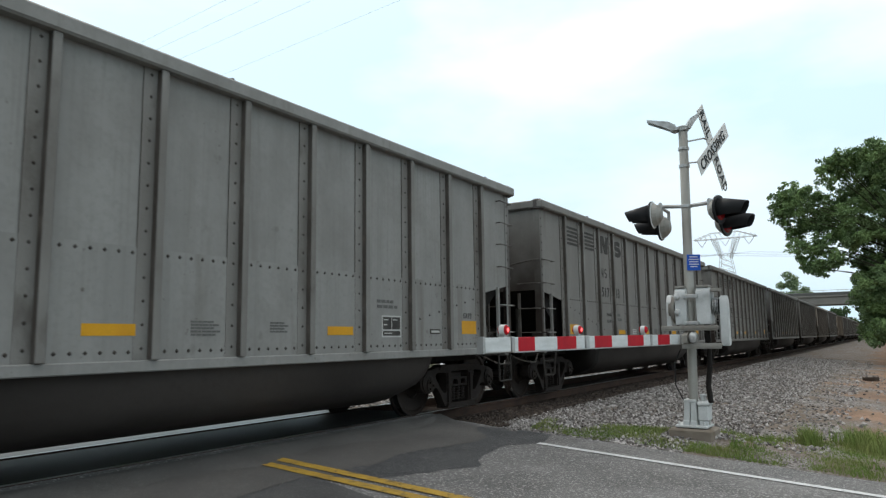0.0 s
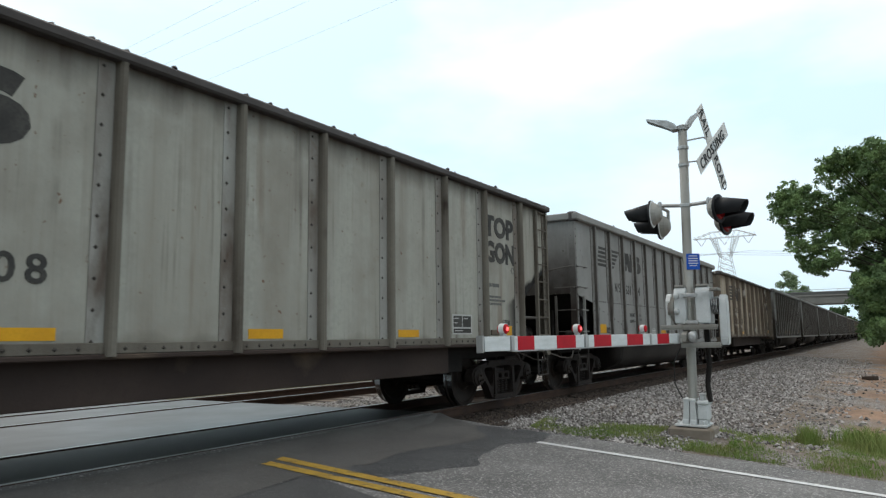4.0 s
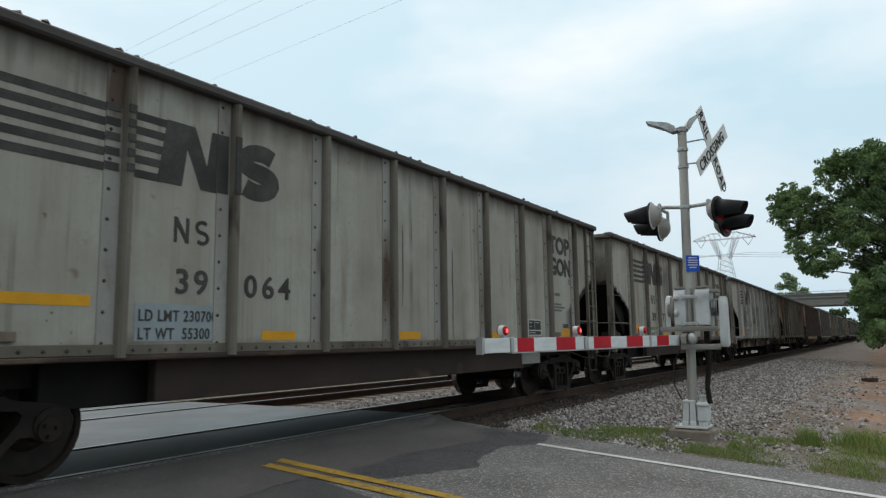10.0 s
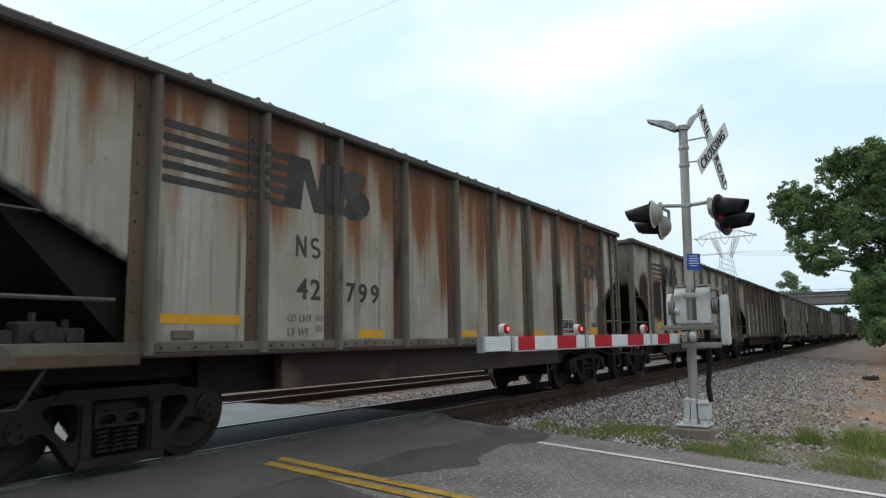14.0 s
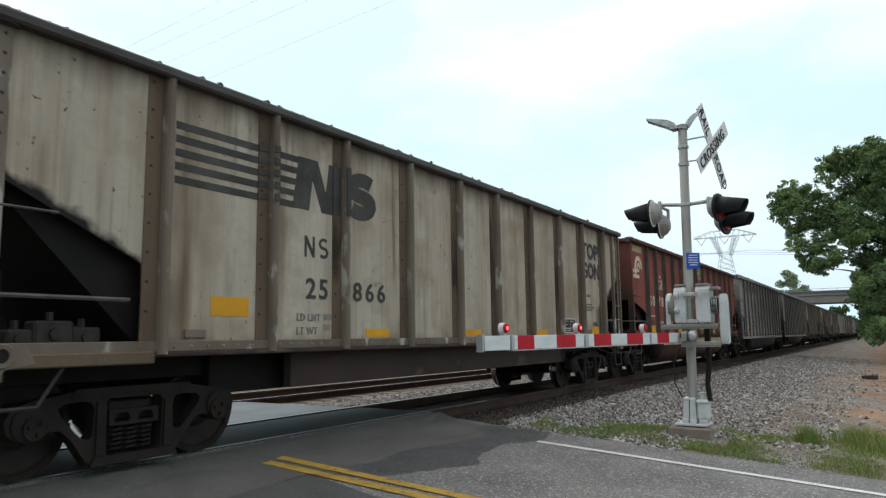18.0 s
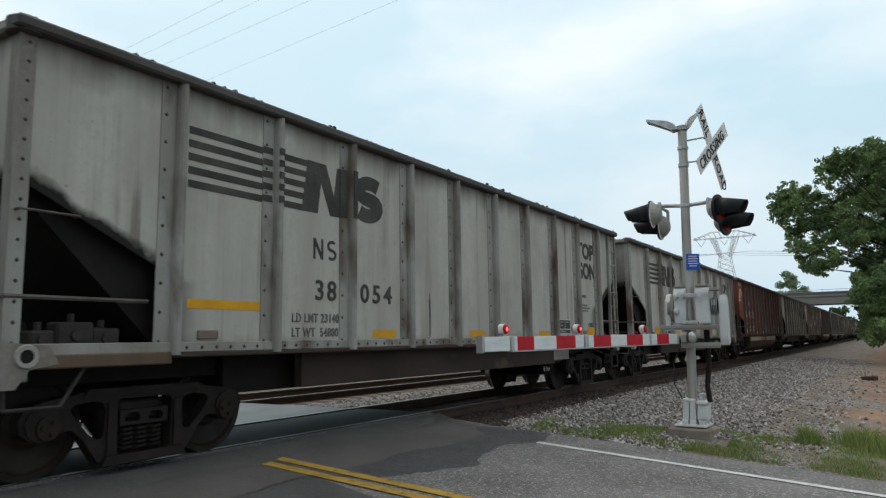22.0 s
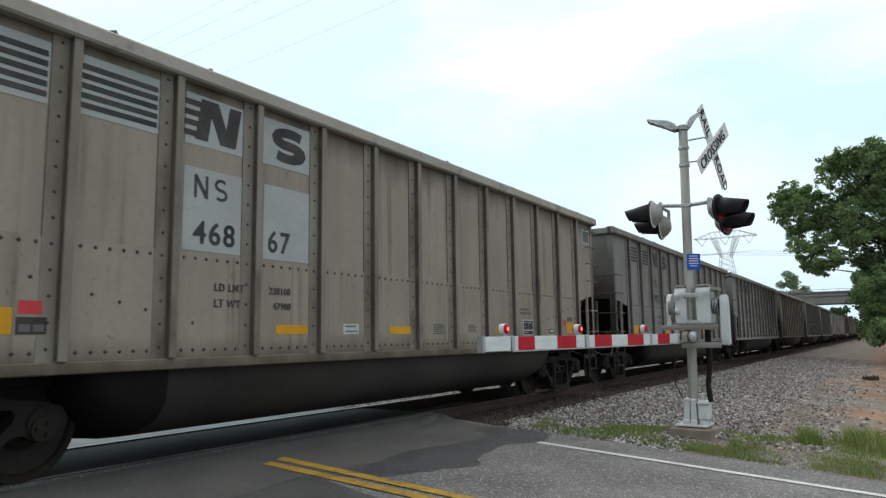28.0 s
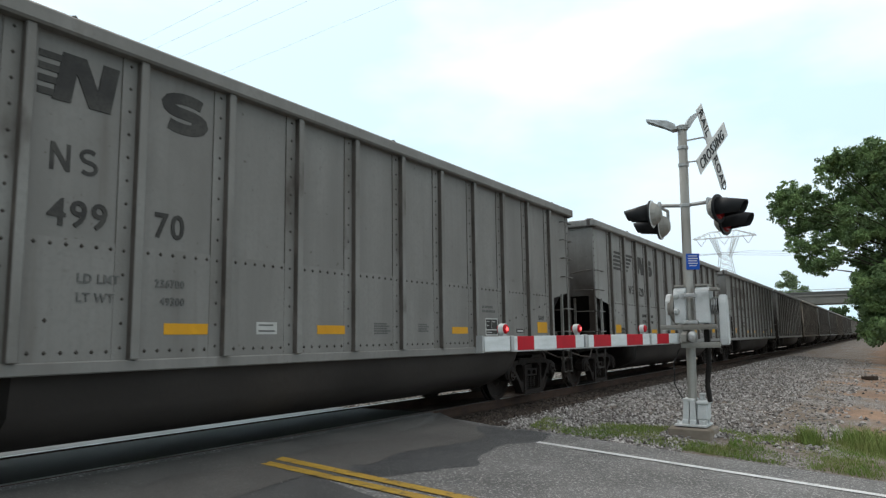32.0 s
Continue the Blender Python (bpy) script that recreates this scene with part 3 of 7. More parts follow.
def end_irons(car, kind, length, peak, low, rim, s, paint):
    """Ladders, grab irons, stirrup steps and corner castings of one side."""
    flat = kind in ("flat", "short")
    y = s * HALF
    for x, sx in ((0, 1), (-length, -1)):
        lead = (sx > 0) == (s < 0)  # the full set of rungs is at the corner on the right of either side
        u = x - sx * 0.46
        if kind == "tub":
            heights = (3.46, 3.09, 2.72, 2.34) if lead else (2.62, 2.18)
            bm = box(B(), u - 0.025, u + 0.025, *sorted((y - s * 0.03, y + s * 0.02)), 0.98, 2.0, 0.004)
            for z in (1.70, 1.25):
                bars(bm, [(x - sx * 0.02, y, z), (x - sx * 0.02, y + s * 0.08, z), (u, y + s * 0.08, z), (u, y, z)], 0.012)
            part("ladder", bm, paint, car)
        elif flat:
            heights = () if lead else (2.15,)
            if lead:
                bm = box(B(), u - 0.03, u + 0.03, *sorted((y - s * 0.02, y + s * 0.045)), low, rim - 0.02, 0.005)
                box(bm, x - 0.02, x + 0.03, *sorted((y + s * 0.003, y + s * 0.045)), low, rim - 0.02, 0.005)
                for k in range(8):
                    rod(bm, (x, y + s * 0.03, low + 0.13 + 0.33 * k), (u, y + s * 0.03, low + 0.13 + 0.33 * k), 0.013, 6)
                part("ladder", bm, paint, car)
        else:
            heights = (3.2, 2.75, 2.3, 1.85) if lead else (2.15,)
        for z in heights:
            grab(car, (x - sx * 0.04, y, z), (x - sx * (0.47 if kind == "tub" else 0.5), y, z), (0, s * 0.08, 0), iron_worn)
        # the step under the corner
        drop = 0.45 if lead or kind == "tub" else 0.66
        bm = bars(B(), [(x - sx * 0.04, y - s * 0.02, 0.95), (x - sx * 0.04, y, drop), (u, y, drop), (u - sx * (0.0 if lead else 0.22), y - s * 0.02, 0.98)], 0.017)
        if drop < 0.5:
            rod(bm, (x - sx * 0.04, y, 0.72), (u, y, 0.72), 0.014, 6)
        part("stirrup_step", bm, brake_grey, car)
        if kind != "tub":
            # cast corner with a round hand hold, and the bar across the opening
            bm = prism(B(), [(x + sx * 0.02, low + 0.11), (x - sx * 0.34, low + 0.08), (x - sx * 0.42, low - 0.06), (x - sx * 0.20, low - 0.10), (x - sx * 0.10, low - 0.24), (x + sx * 0.02, low - 0.24)], "y", y - s * 0.06, y + s * 0.035)
            casting = part("corner_casting", bm, paint, car, "cast steel corner with a round eye")
            part("eye", lathe(B(), [(s * 0.036, 0.05), (s * 0.052, 0.055), (s * 0.055, 0.085), (s * 0.036, 0.095)], "y", 14, (x - sx * 0.17, y, low)), paint, casting)
            # flat dark disc: the shade inside the eye is put into its colour
            part("eye_hole", lathe(B(), [(s * 0.030, 0.02), (s * 0.040, 0.052)], "y", 12, (x - sx * 0.17, y, low)), steel_dark, casting)
            part("stay_bar", rod(B(), (x, y - s * 0.01, 1.50), (x - sx * 1.2, y - s * 0.01, 1.50), 0.02, 6), iron_worn, car)
            part("stay_bar", rod(B(), (x, y, 1.50), (x, 0.0, 1.50), 0.02, 6), iron_worn, car)
        if s < 0 and kind == "tub":
            # rungs, stile and a bent rail on the end
            bm = box(B(), *sorted((x, x + sx * 0.04)), y + 0.43, y + 0.48, 0.98, 2.0, 0.004)
            for z in (1.25, 1.70, 2.18):
                bars(bm, [(x, y + 0.03, z), (x + sx * 0.08, y + 0.03, z), (x + sx * 0.08, y + 0.45, z), (x, y + 0.45, z)], 0.012)
            part("end_ladder", bm, iron_worn, car)
            part("end_rail", bars(B(), [(x, y + 0.05, 2.64), (x + sx * 0.10, y + 0.12, 2.62), (x + sx * 0.10, -0.2, 2.44), (x + sx * 0.10, 0.9, 2.50)], 0.016), iron_worn, car)


SPEC = {  # places of the ribs behind the front corner, length, height of the rim, bottom of the side
    "tub": ([1.05 + 0.997 * i for i in range(13)], 14.20, 3.62, 1.00),
    "red": ([1.10, 2.08, 3.08, 4.13, 5.18, 6.24, 7.29, 8.33, 9.38, 10.41, 11.44, 12.35, 13.25], 14.61, 3.56, 1.14),
    "short": ([1.25 + 1.254 * i for i in range(10)], 13.96, 3.55, 1.05),
    "flat": ([1.21, 2.54, 3.77, 5.13, 6.47, 7.71, 9.06, 10.43, 11.62, 12.95], 14.41, 3.55, 1.05),
}


def car_body(kind, paint, rib_paint):
    """A gondola with all its parts but the lettering. kind: tub (grey, riveted), red (creased sides), flat (straight underframe)."""
    ribs, length, rim, low = SPEC[kind]
    e0, e1, n = ribs[0], length - ribs[-1], len(ribs)
    bays = list(zip(ribs, ribs[1:]))
    car = thing("coal_gondola", "coal gondola", "railway car", "cars of the coal train")
    flat = kind in ("flat", "short")
    knee = 1.75 if flat else 1.86
    peak = 2.42 if flat else 2.05
    if kind == "red":
        knee, peak = 1.70, 2.05
    split = {"tub": 1.975, "red": 2.365}.get(kind)
    for s in (-1, 1):
        y0, y1 = sorted((s * (HALF - 0.03), s * (HALF - 0.015)))
        full = [(0, rim), (-length, rim), (-length, peak), (-length + e1, knee), (-length + e1, low), (-e0, low), (-e0, knee), (0, peak)]
        part("side_sheet", prism(B(), full, "y", y0, y1), paint, car)
        if split:
            bm = B()
            ya, yb = sorted((s * (HALF - 0.015), s * (HALF - 0.006)))
            if kind == "tub":
                box(bm, -length + e1, -e0, ya, yb, low, split)
                part("lower_sheet", bm, paint, car)
                bm = B()
                pts = []
                for a, _ in bays:
                    for k in range(6):
                        pts.append((-a - 0.22 - 0.128 * k, s * (HALF - 0.006), split - 0.05))
                        pts.append((-a - 0.22 - 0.128 * k, s * (HALF - 0.006), low + 0.07))
                # slanted rows over the trucks
                for i in range(9):
                    for x in (-e0 - 0.25 * (i + 1), -length + e1 + 0.25 * (i + 1)):
                        pts.append((x, s * (HALF - 0.006), knee - 0.1 - 0.055 * i))
                rivets(bm, pts, s, 0.021)
            else:
                box(bm, -length + e1, -e0, ya, yb, split - 0.02, split + 0.02)
            tagged(part("rivet_row" if kind == "tub" else "crease_bar", bm, rivet_dark if kind == "tub" else paint, car), kind="stuff" if kind == "tub" else "")
        else:
            bm = B()
            rivets(bm, [(-a - 0.12 - (b - a - 0.22) * (k + 0.5) / 6, s * (HALF + 0.018), low + 0.045) for a, b in bays for k in range(6)], s, 0.022)
            tagged(part("rivet_row", bm, rivet_dark, car), kind="stuff")
            part("sill_band", box(B(), -length + 0.16, -0.16, *sorted((s * (HALF - 0.014), s * (HALF + 0.018))), low + 0.002, low + 0.095, 0.006), rib_paint, car)
        # ribs, all on one mesh
        bm = B()
        ya, yb = sorted((s * (HALF - 0.02), s * (HALF + 0.065)))
        w = 0.04
        if flat:
            # a riveted flange, a rounded upright and a line of rust beside it
            box(bm, -0.15, 0.09, *sorted((s * (HALF - 0.02), s * (HALF - 0.005))), low - 0.01, rim)
            prof = [(0.052 + 0.046 * math.cos(math.radians(a)), s * (HALF - 0.02 + 0.04 * (0 < a < 180) + 0.07 * math.sin(math.radians(a)))) for a in (0, 0.1, 30, 60, 90, 120, 150, 179.9, 180)]
            prism(bm, prof, "z", low - 0.02, rim)
        else:
            box(bm, -w, w, ya, yb, low, rim, 0.008)
            box(bm, -w - 0.14, -w, *sorted((s * (HALF - 0.02), s * (HALF - 0.003))), low, rim)
            box(bm, w, w + 0.035, *sorted((s * (HALF - 0.02), s * (HALF - 0.003))), low, rim)
        rivets(bm, [(-0.10, s * (HALF - 0.004), low + 0.10 + (0.26 if flat else 0.205) * k) for k in range(10 if flat else 13)], s, 0.021 if flat else 0.020, 2)
        me = bpy.data.meshes.new("rib")
        bm.to_mesh(me)
        bm.free()
        me.materials.append(rib_paint)
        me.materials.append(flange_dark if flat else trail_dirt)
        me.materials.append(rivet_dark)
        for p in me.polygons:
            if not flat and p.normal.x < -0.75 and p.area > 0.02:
                p.material_index = 1  # the trailing sides get a darker colour that holds their shade and dirt
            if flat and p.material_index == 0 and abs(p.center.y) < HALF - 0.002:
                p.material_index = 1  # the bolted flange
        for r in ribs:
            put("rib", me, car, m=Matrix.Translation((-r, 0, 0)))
        if flat:
            bm = B()
            for r in ribs:
                z = low
                while z < rim - 0.3:
                    h = 0.25 + 0.45 * abs(math.sin(7.3 * r + 3.1 * z))
                    wd = 0.012 + 0.022 * abs(math.sin(5.1 * r + 2.3 * z))
                    box(bm, -r + 0.085, -r + 0.09 + wd, *sorted((s * (HALF - 0.02), s * (HALF - 0.011))), z, min(rim, z + h))
                    z += h
            tagged(part("rust_line", bm, beam_rust, car), kind="stuff")
        # rim, corner posts and side sill
        ch = 0.15 if kind == "tub" else 0.10
        part("top_chord", box(B(), 0.07, -length - 0.07, *sorted((s * (HALF - 0.06), s * (HALF + 0.10))), rim, rim + ch, 0.02), chord_dark if flat else paint, car)
        for x, sx in ((0, 1), (-length, -1)):
            bm = prism(B(), [(x, s * HALF), (x - sx * 0.13, s * HALF), (x - sx * 0.13, s * (HALF - 0.014)), (x - sx * 0.014, s * (HALF - 0.014)),
                             (x - sx * 0.014, s * (HALF - 0.13)), (x, s * (HALF - 0.13))], "z", low - 0.1, rim)
            rivets(bm, [(x - sx * 0.075, s * HALF, low + 0.1 + 0.155 * k) for k in range(16)], s, 0.019, 1)
            part("corner_post", bm, rib_paint if flat else paint, car).data.materials.append(rivet_dark)
            # rounded cap at the corner of the rim
            bm = lathe(B(), [(rim - 0.02, 0.05), (rim - 0.01, 0.13), (rim + ch, 0.13), (rim + ch + 0.03, 0.08)], "z", 12, (x - sx * 0.05, s * (HALF - 0.05), 0))
            part("corner_cap", bm, chord_dark, car)
        z0 = low - 0.14 if kind != "red" else low - 0.10
        part("side_sill", box(B(), 0.0, -length, *sorted((s * (HALF - 0.10), s * (HALF + 0.03))), low - 0.10 if not flat else low - 0.045, low, 0.01),
             paint if kind == "tub" else (steel_dark if kind == "red" else beam_rust), car)
        end_irons(car, kind, length, peak, low, rim, s, rib_paint if flat else paint)
    for x, sx in ((0, 1), (-length, -1)):
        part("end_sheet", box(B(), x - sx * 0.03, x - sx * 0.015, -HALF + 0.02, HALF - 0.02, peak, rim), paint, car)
        for ya, yb in ((-0.12, 0.08), (0.92, 1.06)) if kind == "tub" else ((-0.55, -0.43), (0.43, 0.55)):
            part("end_post", box(B(), *sorted((x - sx * 0.10, x + sx * 0.055)), ya, yb, 1.02, rim, 0.01), paint, car)
        part("top_chord", box(B(), *sorted((x - sx * 0.06, x + sx * 0.07)), -HALF + 0.06, HALF - 0.06, rim, rim + ch, 0.02), rib_paint if flat else paint, car)
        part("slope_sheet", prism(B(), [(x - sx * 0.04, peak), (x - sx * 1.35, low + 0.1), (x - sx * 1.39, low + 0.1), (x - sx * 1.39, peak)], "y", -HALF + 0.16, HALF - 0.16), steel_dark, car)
        part("end_sill", box(B(), x - sx * 0.22, x, -HALF + 0.02, HALF - 0.02, 0.86, 1.05, 0.01), paint if kind == "tub" else rib_paint, car)
        bm = box(B(), *sorted((x - sx * 0.2, x - sx * 1.3)), -1.42, -0.5, 1.02, 1.05)
        rod(bm, (x - sx * 0.45, 0.1, 1.25), (x - sx * 0.95, 0.1, 1.25), 0.16, 12)
        rod(bm, (x - sx * 0.5, -0.75, 1.05), (x - sx * 0.5, -0.75, 1.75), 0.03, 8)
        box(bm, *sorted((x - sx * 0.7, x - sx * 1.0)), -1.25, -0.95, 1.05, 1.28, 0.02)
        for k, (w, h) in enumerate(((0.10, 0.20), (0.16, 0.27), (0.13, 0.22))):
            u = x - sx * (0.40 + 0.27 * k)
            box(bm, u - w, u + w, -1.34, -1.16, 1.05, 1.05 + h, 0.02)
            rod(bm, (u, -1.37, 1.05 + h * 0.6), (u, -1.34, 1.05 + h * 0.6), 0.05, 8)
            rod(bm, (u, -1.25, 1.05 + h), (u, -1.25, 1.12 + h), 0.03, 6)
        part("brake_gear", bm, brake_grey, car)
    part("centre_sill", box(B(), -0.1, -length + 0.1, -0.22, 0.22, 0.72, 1.02, 0.01), steel_dark, car)
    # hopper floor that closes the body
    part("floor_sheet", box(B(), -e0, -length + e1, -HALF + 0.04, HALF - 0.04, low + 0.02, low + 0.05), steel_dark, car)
    if flat:
        for s in (-1, 1):
            for x, sx in ((0, 1), (-length, -1)):
                part("sill_end", box(B(), *sorted((x, x - sx * 1.45)), *sorted((s * (HALF - 0.12), s * (HALF + 0.034))), low - 0.10, low + 0.01, 0.012), rib_brown, car)
            bm = box(B(), -3.3, -length + 3.36, *sorted((s * 1.20, s * 1.32)), 0.62, low - 0.02, 0.01)
            part("side_beam", bm, beam_rust, car)
    else:
        # bathtub: rounded trough between the trucks; its rear end is a separate near-black part
        lit = length - (3.25 if kind == "tub" else 2.98)

        def trough(secs):
            bm = B()
            rows = []
            for x, zb in secs:
                ring = []
                for k in range(13):
                    a = math.pi * k / 12
                    z = low - 0.02 - (low - 0.02 - zb) * min(1.0, math.sin(a) ** 0.5 if 0 < k < 12 else 0.0)
                    ring.append(bm.verts.new((x, -1.46 * math.cos(a), z)))
                rows.append(ring)
            for p, q in zip(rows, rows[1:]):
                for i in range(12):
                    bm.faces.new((p[i], q[i], q[i + 1], p[i + 1]))
            bm.faces.new(rows[0])
            bm.faces.new(rows[-1][::-1])
            bmesh.ops.recalc_face_normals(bm, faces=bm.faces)
            return bm
        part("bathtub", trough([(-2.35, 0.90), (-2.42, 0.55), (-2.55, 0.32), (-2.9, 0.205), (-lit, 0.205)]), tub_grey if kind == "tub" else tub_brown, car, smooth=True)
        part("bathtub_end", trough([(-lit, 0.21), (-lit - 0.25, 0.24), (-lit - 0.5, 0.40), (-lit - 0.66, 0.55), (-lit - 0.75, 0.72), (-lit - 0.8, 0.90)]), steel_dark, car, "black rounded trough end", smooth=True)
        if kind == "red":
            for s in (-1, 1):
                part("side_stripe", box(B(), -2.9, -length + 2.9, *sorted((s * 1.47, s * 1.49)), 0.84, 1.06), stripe_cream, car, "cream band streaked with rust")
    # added dark box that stands for the shade between sill and trucks
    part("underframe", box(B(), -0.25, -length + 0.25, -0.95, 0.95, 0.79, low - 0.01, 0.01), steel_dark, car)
    if flat:
        # added dark box behind the beam, standing for the shade in that recess
        part("hopper_pocket", box(B(), -2.45, -length + 2.45, -1.06, 1.06, 0.60, low - 0.02, 0.01), steel_dark, car)
    trucks(car, length, {"red": -13.0, "short": -12.42}.get(kind, -12.80))
    couplers(car, length)
    coal_load(car, length, len(kind) * 7 + int(rim * 100), rim + ch, {"tub": 24, "red": 16}.get(kind, 170))
    return car


# ---- lettering and plates on the near side (y = -HALF) ----
LETTER = {"dx": 0.0, "tub": False}  # all lettering of a car moves by dx along the side


def stroke(pts, w):
    """Outline of a line of even width drawn through the points."""
    left, right = [], []
    for i, p in enumerate(pts):
        a, b = Vector(pts[max(i - 1, 0)]), Vector(pts[min(i + 1, len(pts) - 1)])
        d = (b - a).normalized()
        q = Vector((-d.y, d.x)) * w / 2
        left.append(tuple(Vector(p) + q))
        right.append(tuple(Vector(p) - q))
    return left + right[::-1]


def face(z):
    """Distance of the outer face of the side from the middle of the car at a height."""
    return HALF - (0.006 if LETTER["tub"] and z < 1.975 else 0.015)



def plate(car, name, x0, x1, z0, z1, material, label="", proud=0.0):
    x0, x1 = x0 + LETTER["dx"], x1 + LETTER["dx"]
    y = -face(z0) - proud
    return part(name, box(B(), x0, x1, y - 0.004, y + 0.01, z0, z1), material, car, label)


def shape(car, name, pts, material, proud=0.0, label=""):
    pts = [(u + LETTER["dx"], v) for u, v in pts]
    y = -face(min(v for _, v in pts)) - proud
    return part(name, prism(B(), pts, "y", y - 0.005, y + 0.01), material, car, label)


def words(car, body, x, z, height, material, width=1.0, name="lettering", space=1.12, bold=0.022):
    x += LETTER["dx"]
    return put(name, text_mesh(body, height, material, width=width, space=space, bold=bold), car, m=Matrix.Translation((x, -face(z) - 0.006, z)))


def glyph_bars(car, x, z, w, h, count, material):
    """Unreadable small writing as plain bars, a few words to a line."""
    bm = B()
    x += LETTER["dx"]
    rnd = random.Random(int(100 * (x + z)) + count)
    for i in range(count):
        u, end = x, x + w * (1.0 if i % 2 else 0.8)
        z0 = z - i * h * 1.7
        y = -face(z0)
        while u < end - 0.03:
            v = min(end, u + h * rnd.uniform(1.5, 4.0))
            box(bm, u, v, y - 0.004, y + 0.01, z0, z0 + h)
            u = v + h * 0.6
    return tagged(part("writing", bm, material, car), kind="stuff")


def n_shape(car, x, z, w, h, material, lean=0.0, bold=0.30, proud=0.0):
    """Blocky mark of two uprights and a slanting bar."""
    a = bold * w
    shape(car, "logo_shape", [(x, z), (x + a, z), (x + a + lean * 0.6, z + h * 0.62), (x + 0.62 * w, z), (x + w, z), (x + w + lean, z + h), (x + w - a + lean, z + h),
                              (x + w - a + lean * 0.4, z + h * 0.40), (x + 0.40 * w + lean, z + h), (x + lean, z + h)], material, proud)


def s_shape(car, x, z, w, h, material, lean=0.0, bold=0.27, name="logo_shape"):
    """A mark that winds round two open bowls, with square ends."""
    b = bold * h
    rx, ry = (w - b) / 2, (h - b) / 4
    path = [(0.80 * rx, 3.0 * ry)]
    path += [(rx * math.cos(math.radians(a)), 3 * ry + ry * math.sin(math.radians(a))) for a in range(40, 271, 23)]
    path += [(rx * math.cos(math.radians(a)), ry + ry * math.sin(math.radians(a))) for a in range(67, -141, -23)]
    path += [(-0.86 * rx, 0.75 * ry)]
    pts = [(u + w / 2, v + b / 2) for u, v in stroke(path[1:-1], b)]
    shape(car, name, [(x + u + lean * v / h, z + v) for u, v in pts], material)


def round_mark(car, x, z, h, w, material):
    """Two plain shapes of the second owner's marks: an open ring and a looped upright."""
    t = w * 0.27
    arc = [(w / 2 + (w - t) / 2 * math.cos(math.radians(a)), h / 2 + (h - t) / 2 * math.sin(math.radians(a))) for a in range(48, 313, 22)]
    shape(car, "mark_shape", [(x + u, z + v) for u, v in stroke(arc, t)], material)
    x += w + 0.05
    shape(car, "mark_shape", [(x + u, z + v) for u, v in ((0, 0), (t, 0), (t, h * 0.36), (w * 0.45, h * 0.36), (w * 0.70, 0), (w, 0), (w * 0.72, h * 0.42), (w * 0.92, h * 0.55), (w * 0.96, h * 0.78), (w * 0.82, h * 0.95), (w * 0.6, h), (0, h),
                                                        (0, h * 0.80), (w * 0.55, h * 0.80), (w * 0.66, h * 0.70), (w * 0.55, h * 0.58), (0, h * 0.58))], material)


def owner_mark(car, x, z, h, material, w=0.165, gap=0.075):
    """Reporting mark as two plain thin shapes: a slanted link between uprights, and a winding one."""
    t = w * 0.2
    shape(car, "mark_shape", [(x, z), (x + t, z), (x + t, z + h * 0.66), (x + w - t, z), (x + w, z), (x + w, z + h), (x + w - t, z + h), (x + w - t, z + h * 0.34), (x + t, z + h), (x, z + h)], material)
    s_shape(car, x + w + gap, z, w, h, material, 0.0, 0.15, "mark_shape")


def data_panel(car, x, z, w=0.5, h=0.36):
    p = plate(car, "data_panel", x, x + w, z, z + h, plate_white, "white-framed black data panel")
    for u0, u1, v0, v1 in ((0.05, 0.48, 0.36, 0.93), (0.52, 0.95, 0.36, 0.93), (0.05, 0.95, 0.07, 0.29)):
        plate(car, "panel_field", x + w * u0, x + w * u1, z + h * v0, z + h * v1, letter_dark, proud=0.003).parent = p
    bm = B()
    y = -face(z) - 0.006
    for u0, u1, v in ((0.08, 0.30, 0.78), (0.08, 0.24, 0.55), (0.56, 0.78, 0.78), (0.10, 0.5, 0.16)):
        box(bm, x + LETTER["dx"] + w * u0, x + LETTER["dx"] + w * u1, y - 0.004, y + 0.01, z + h * v, z + h * (v + 0.045))
    tagged(part("writing", bm, plate_white, p), kind="stuff")


def yellow(car, spots, z, w=0.46, h=0.10):
    for x in spots:
        plate(car, "reflector", x, x + w, z, z + h, reflector_yellow)


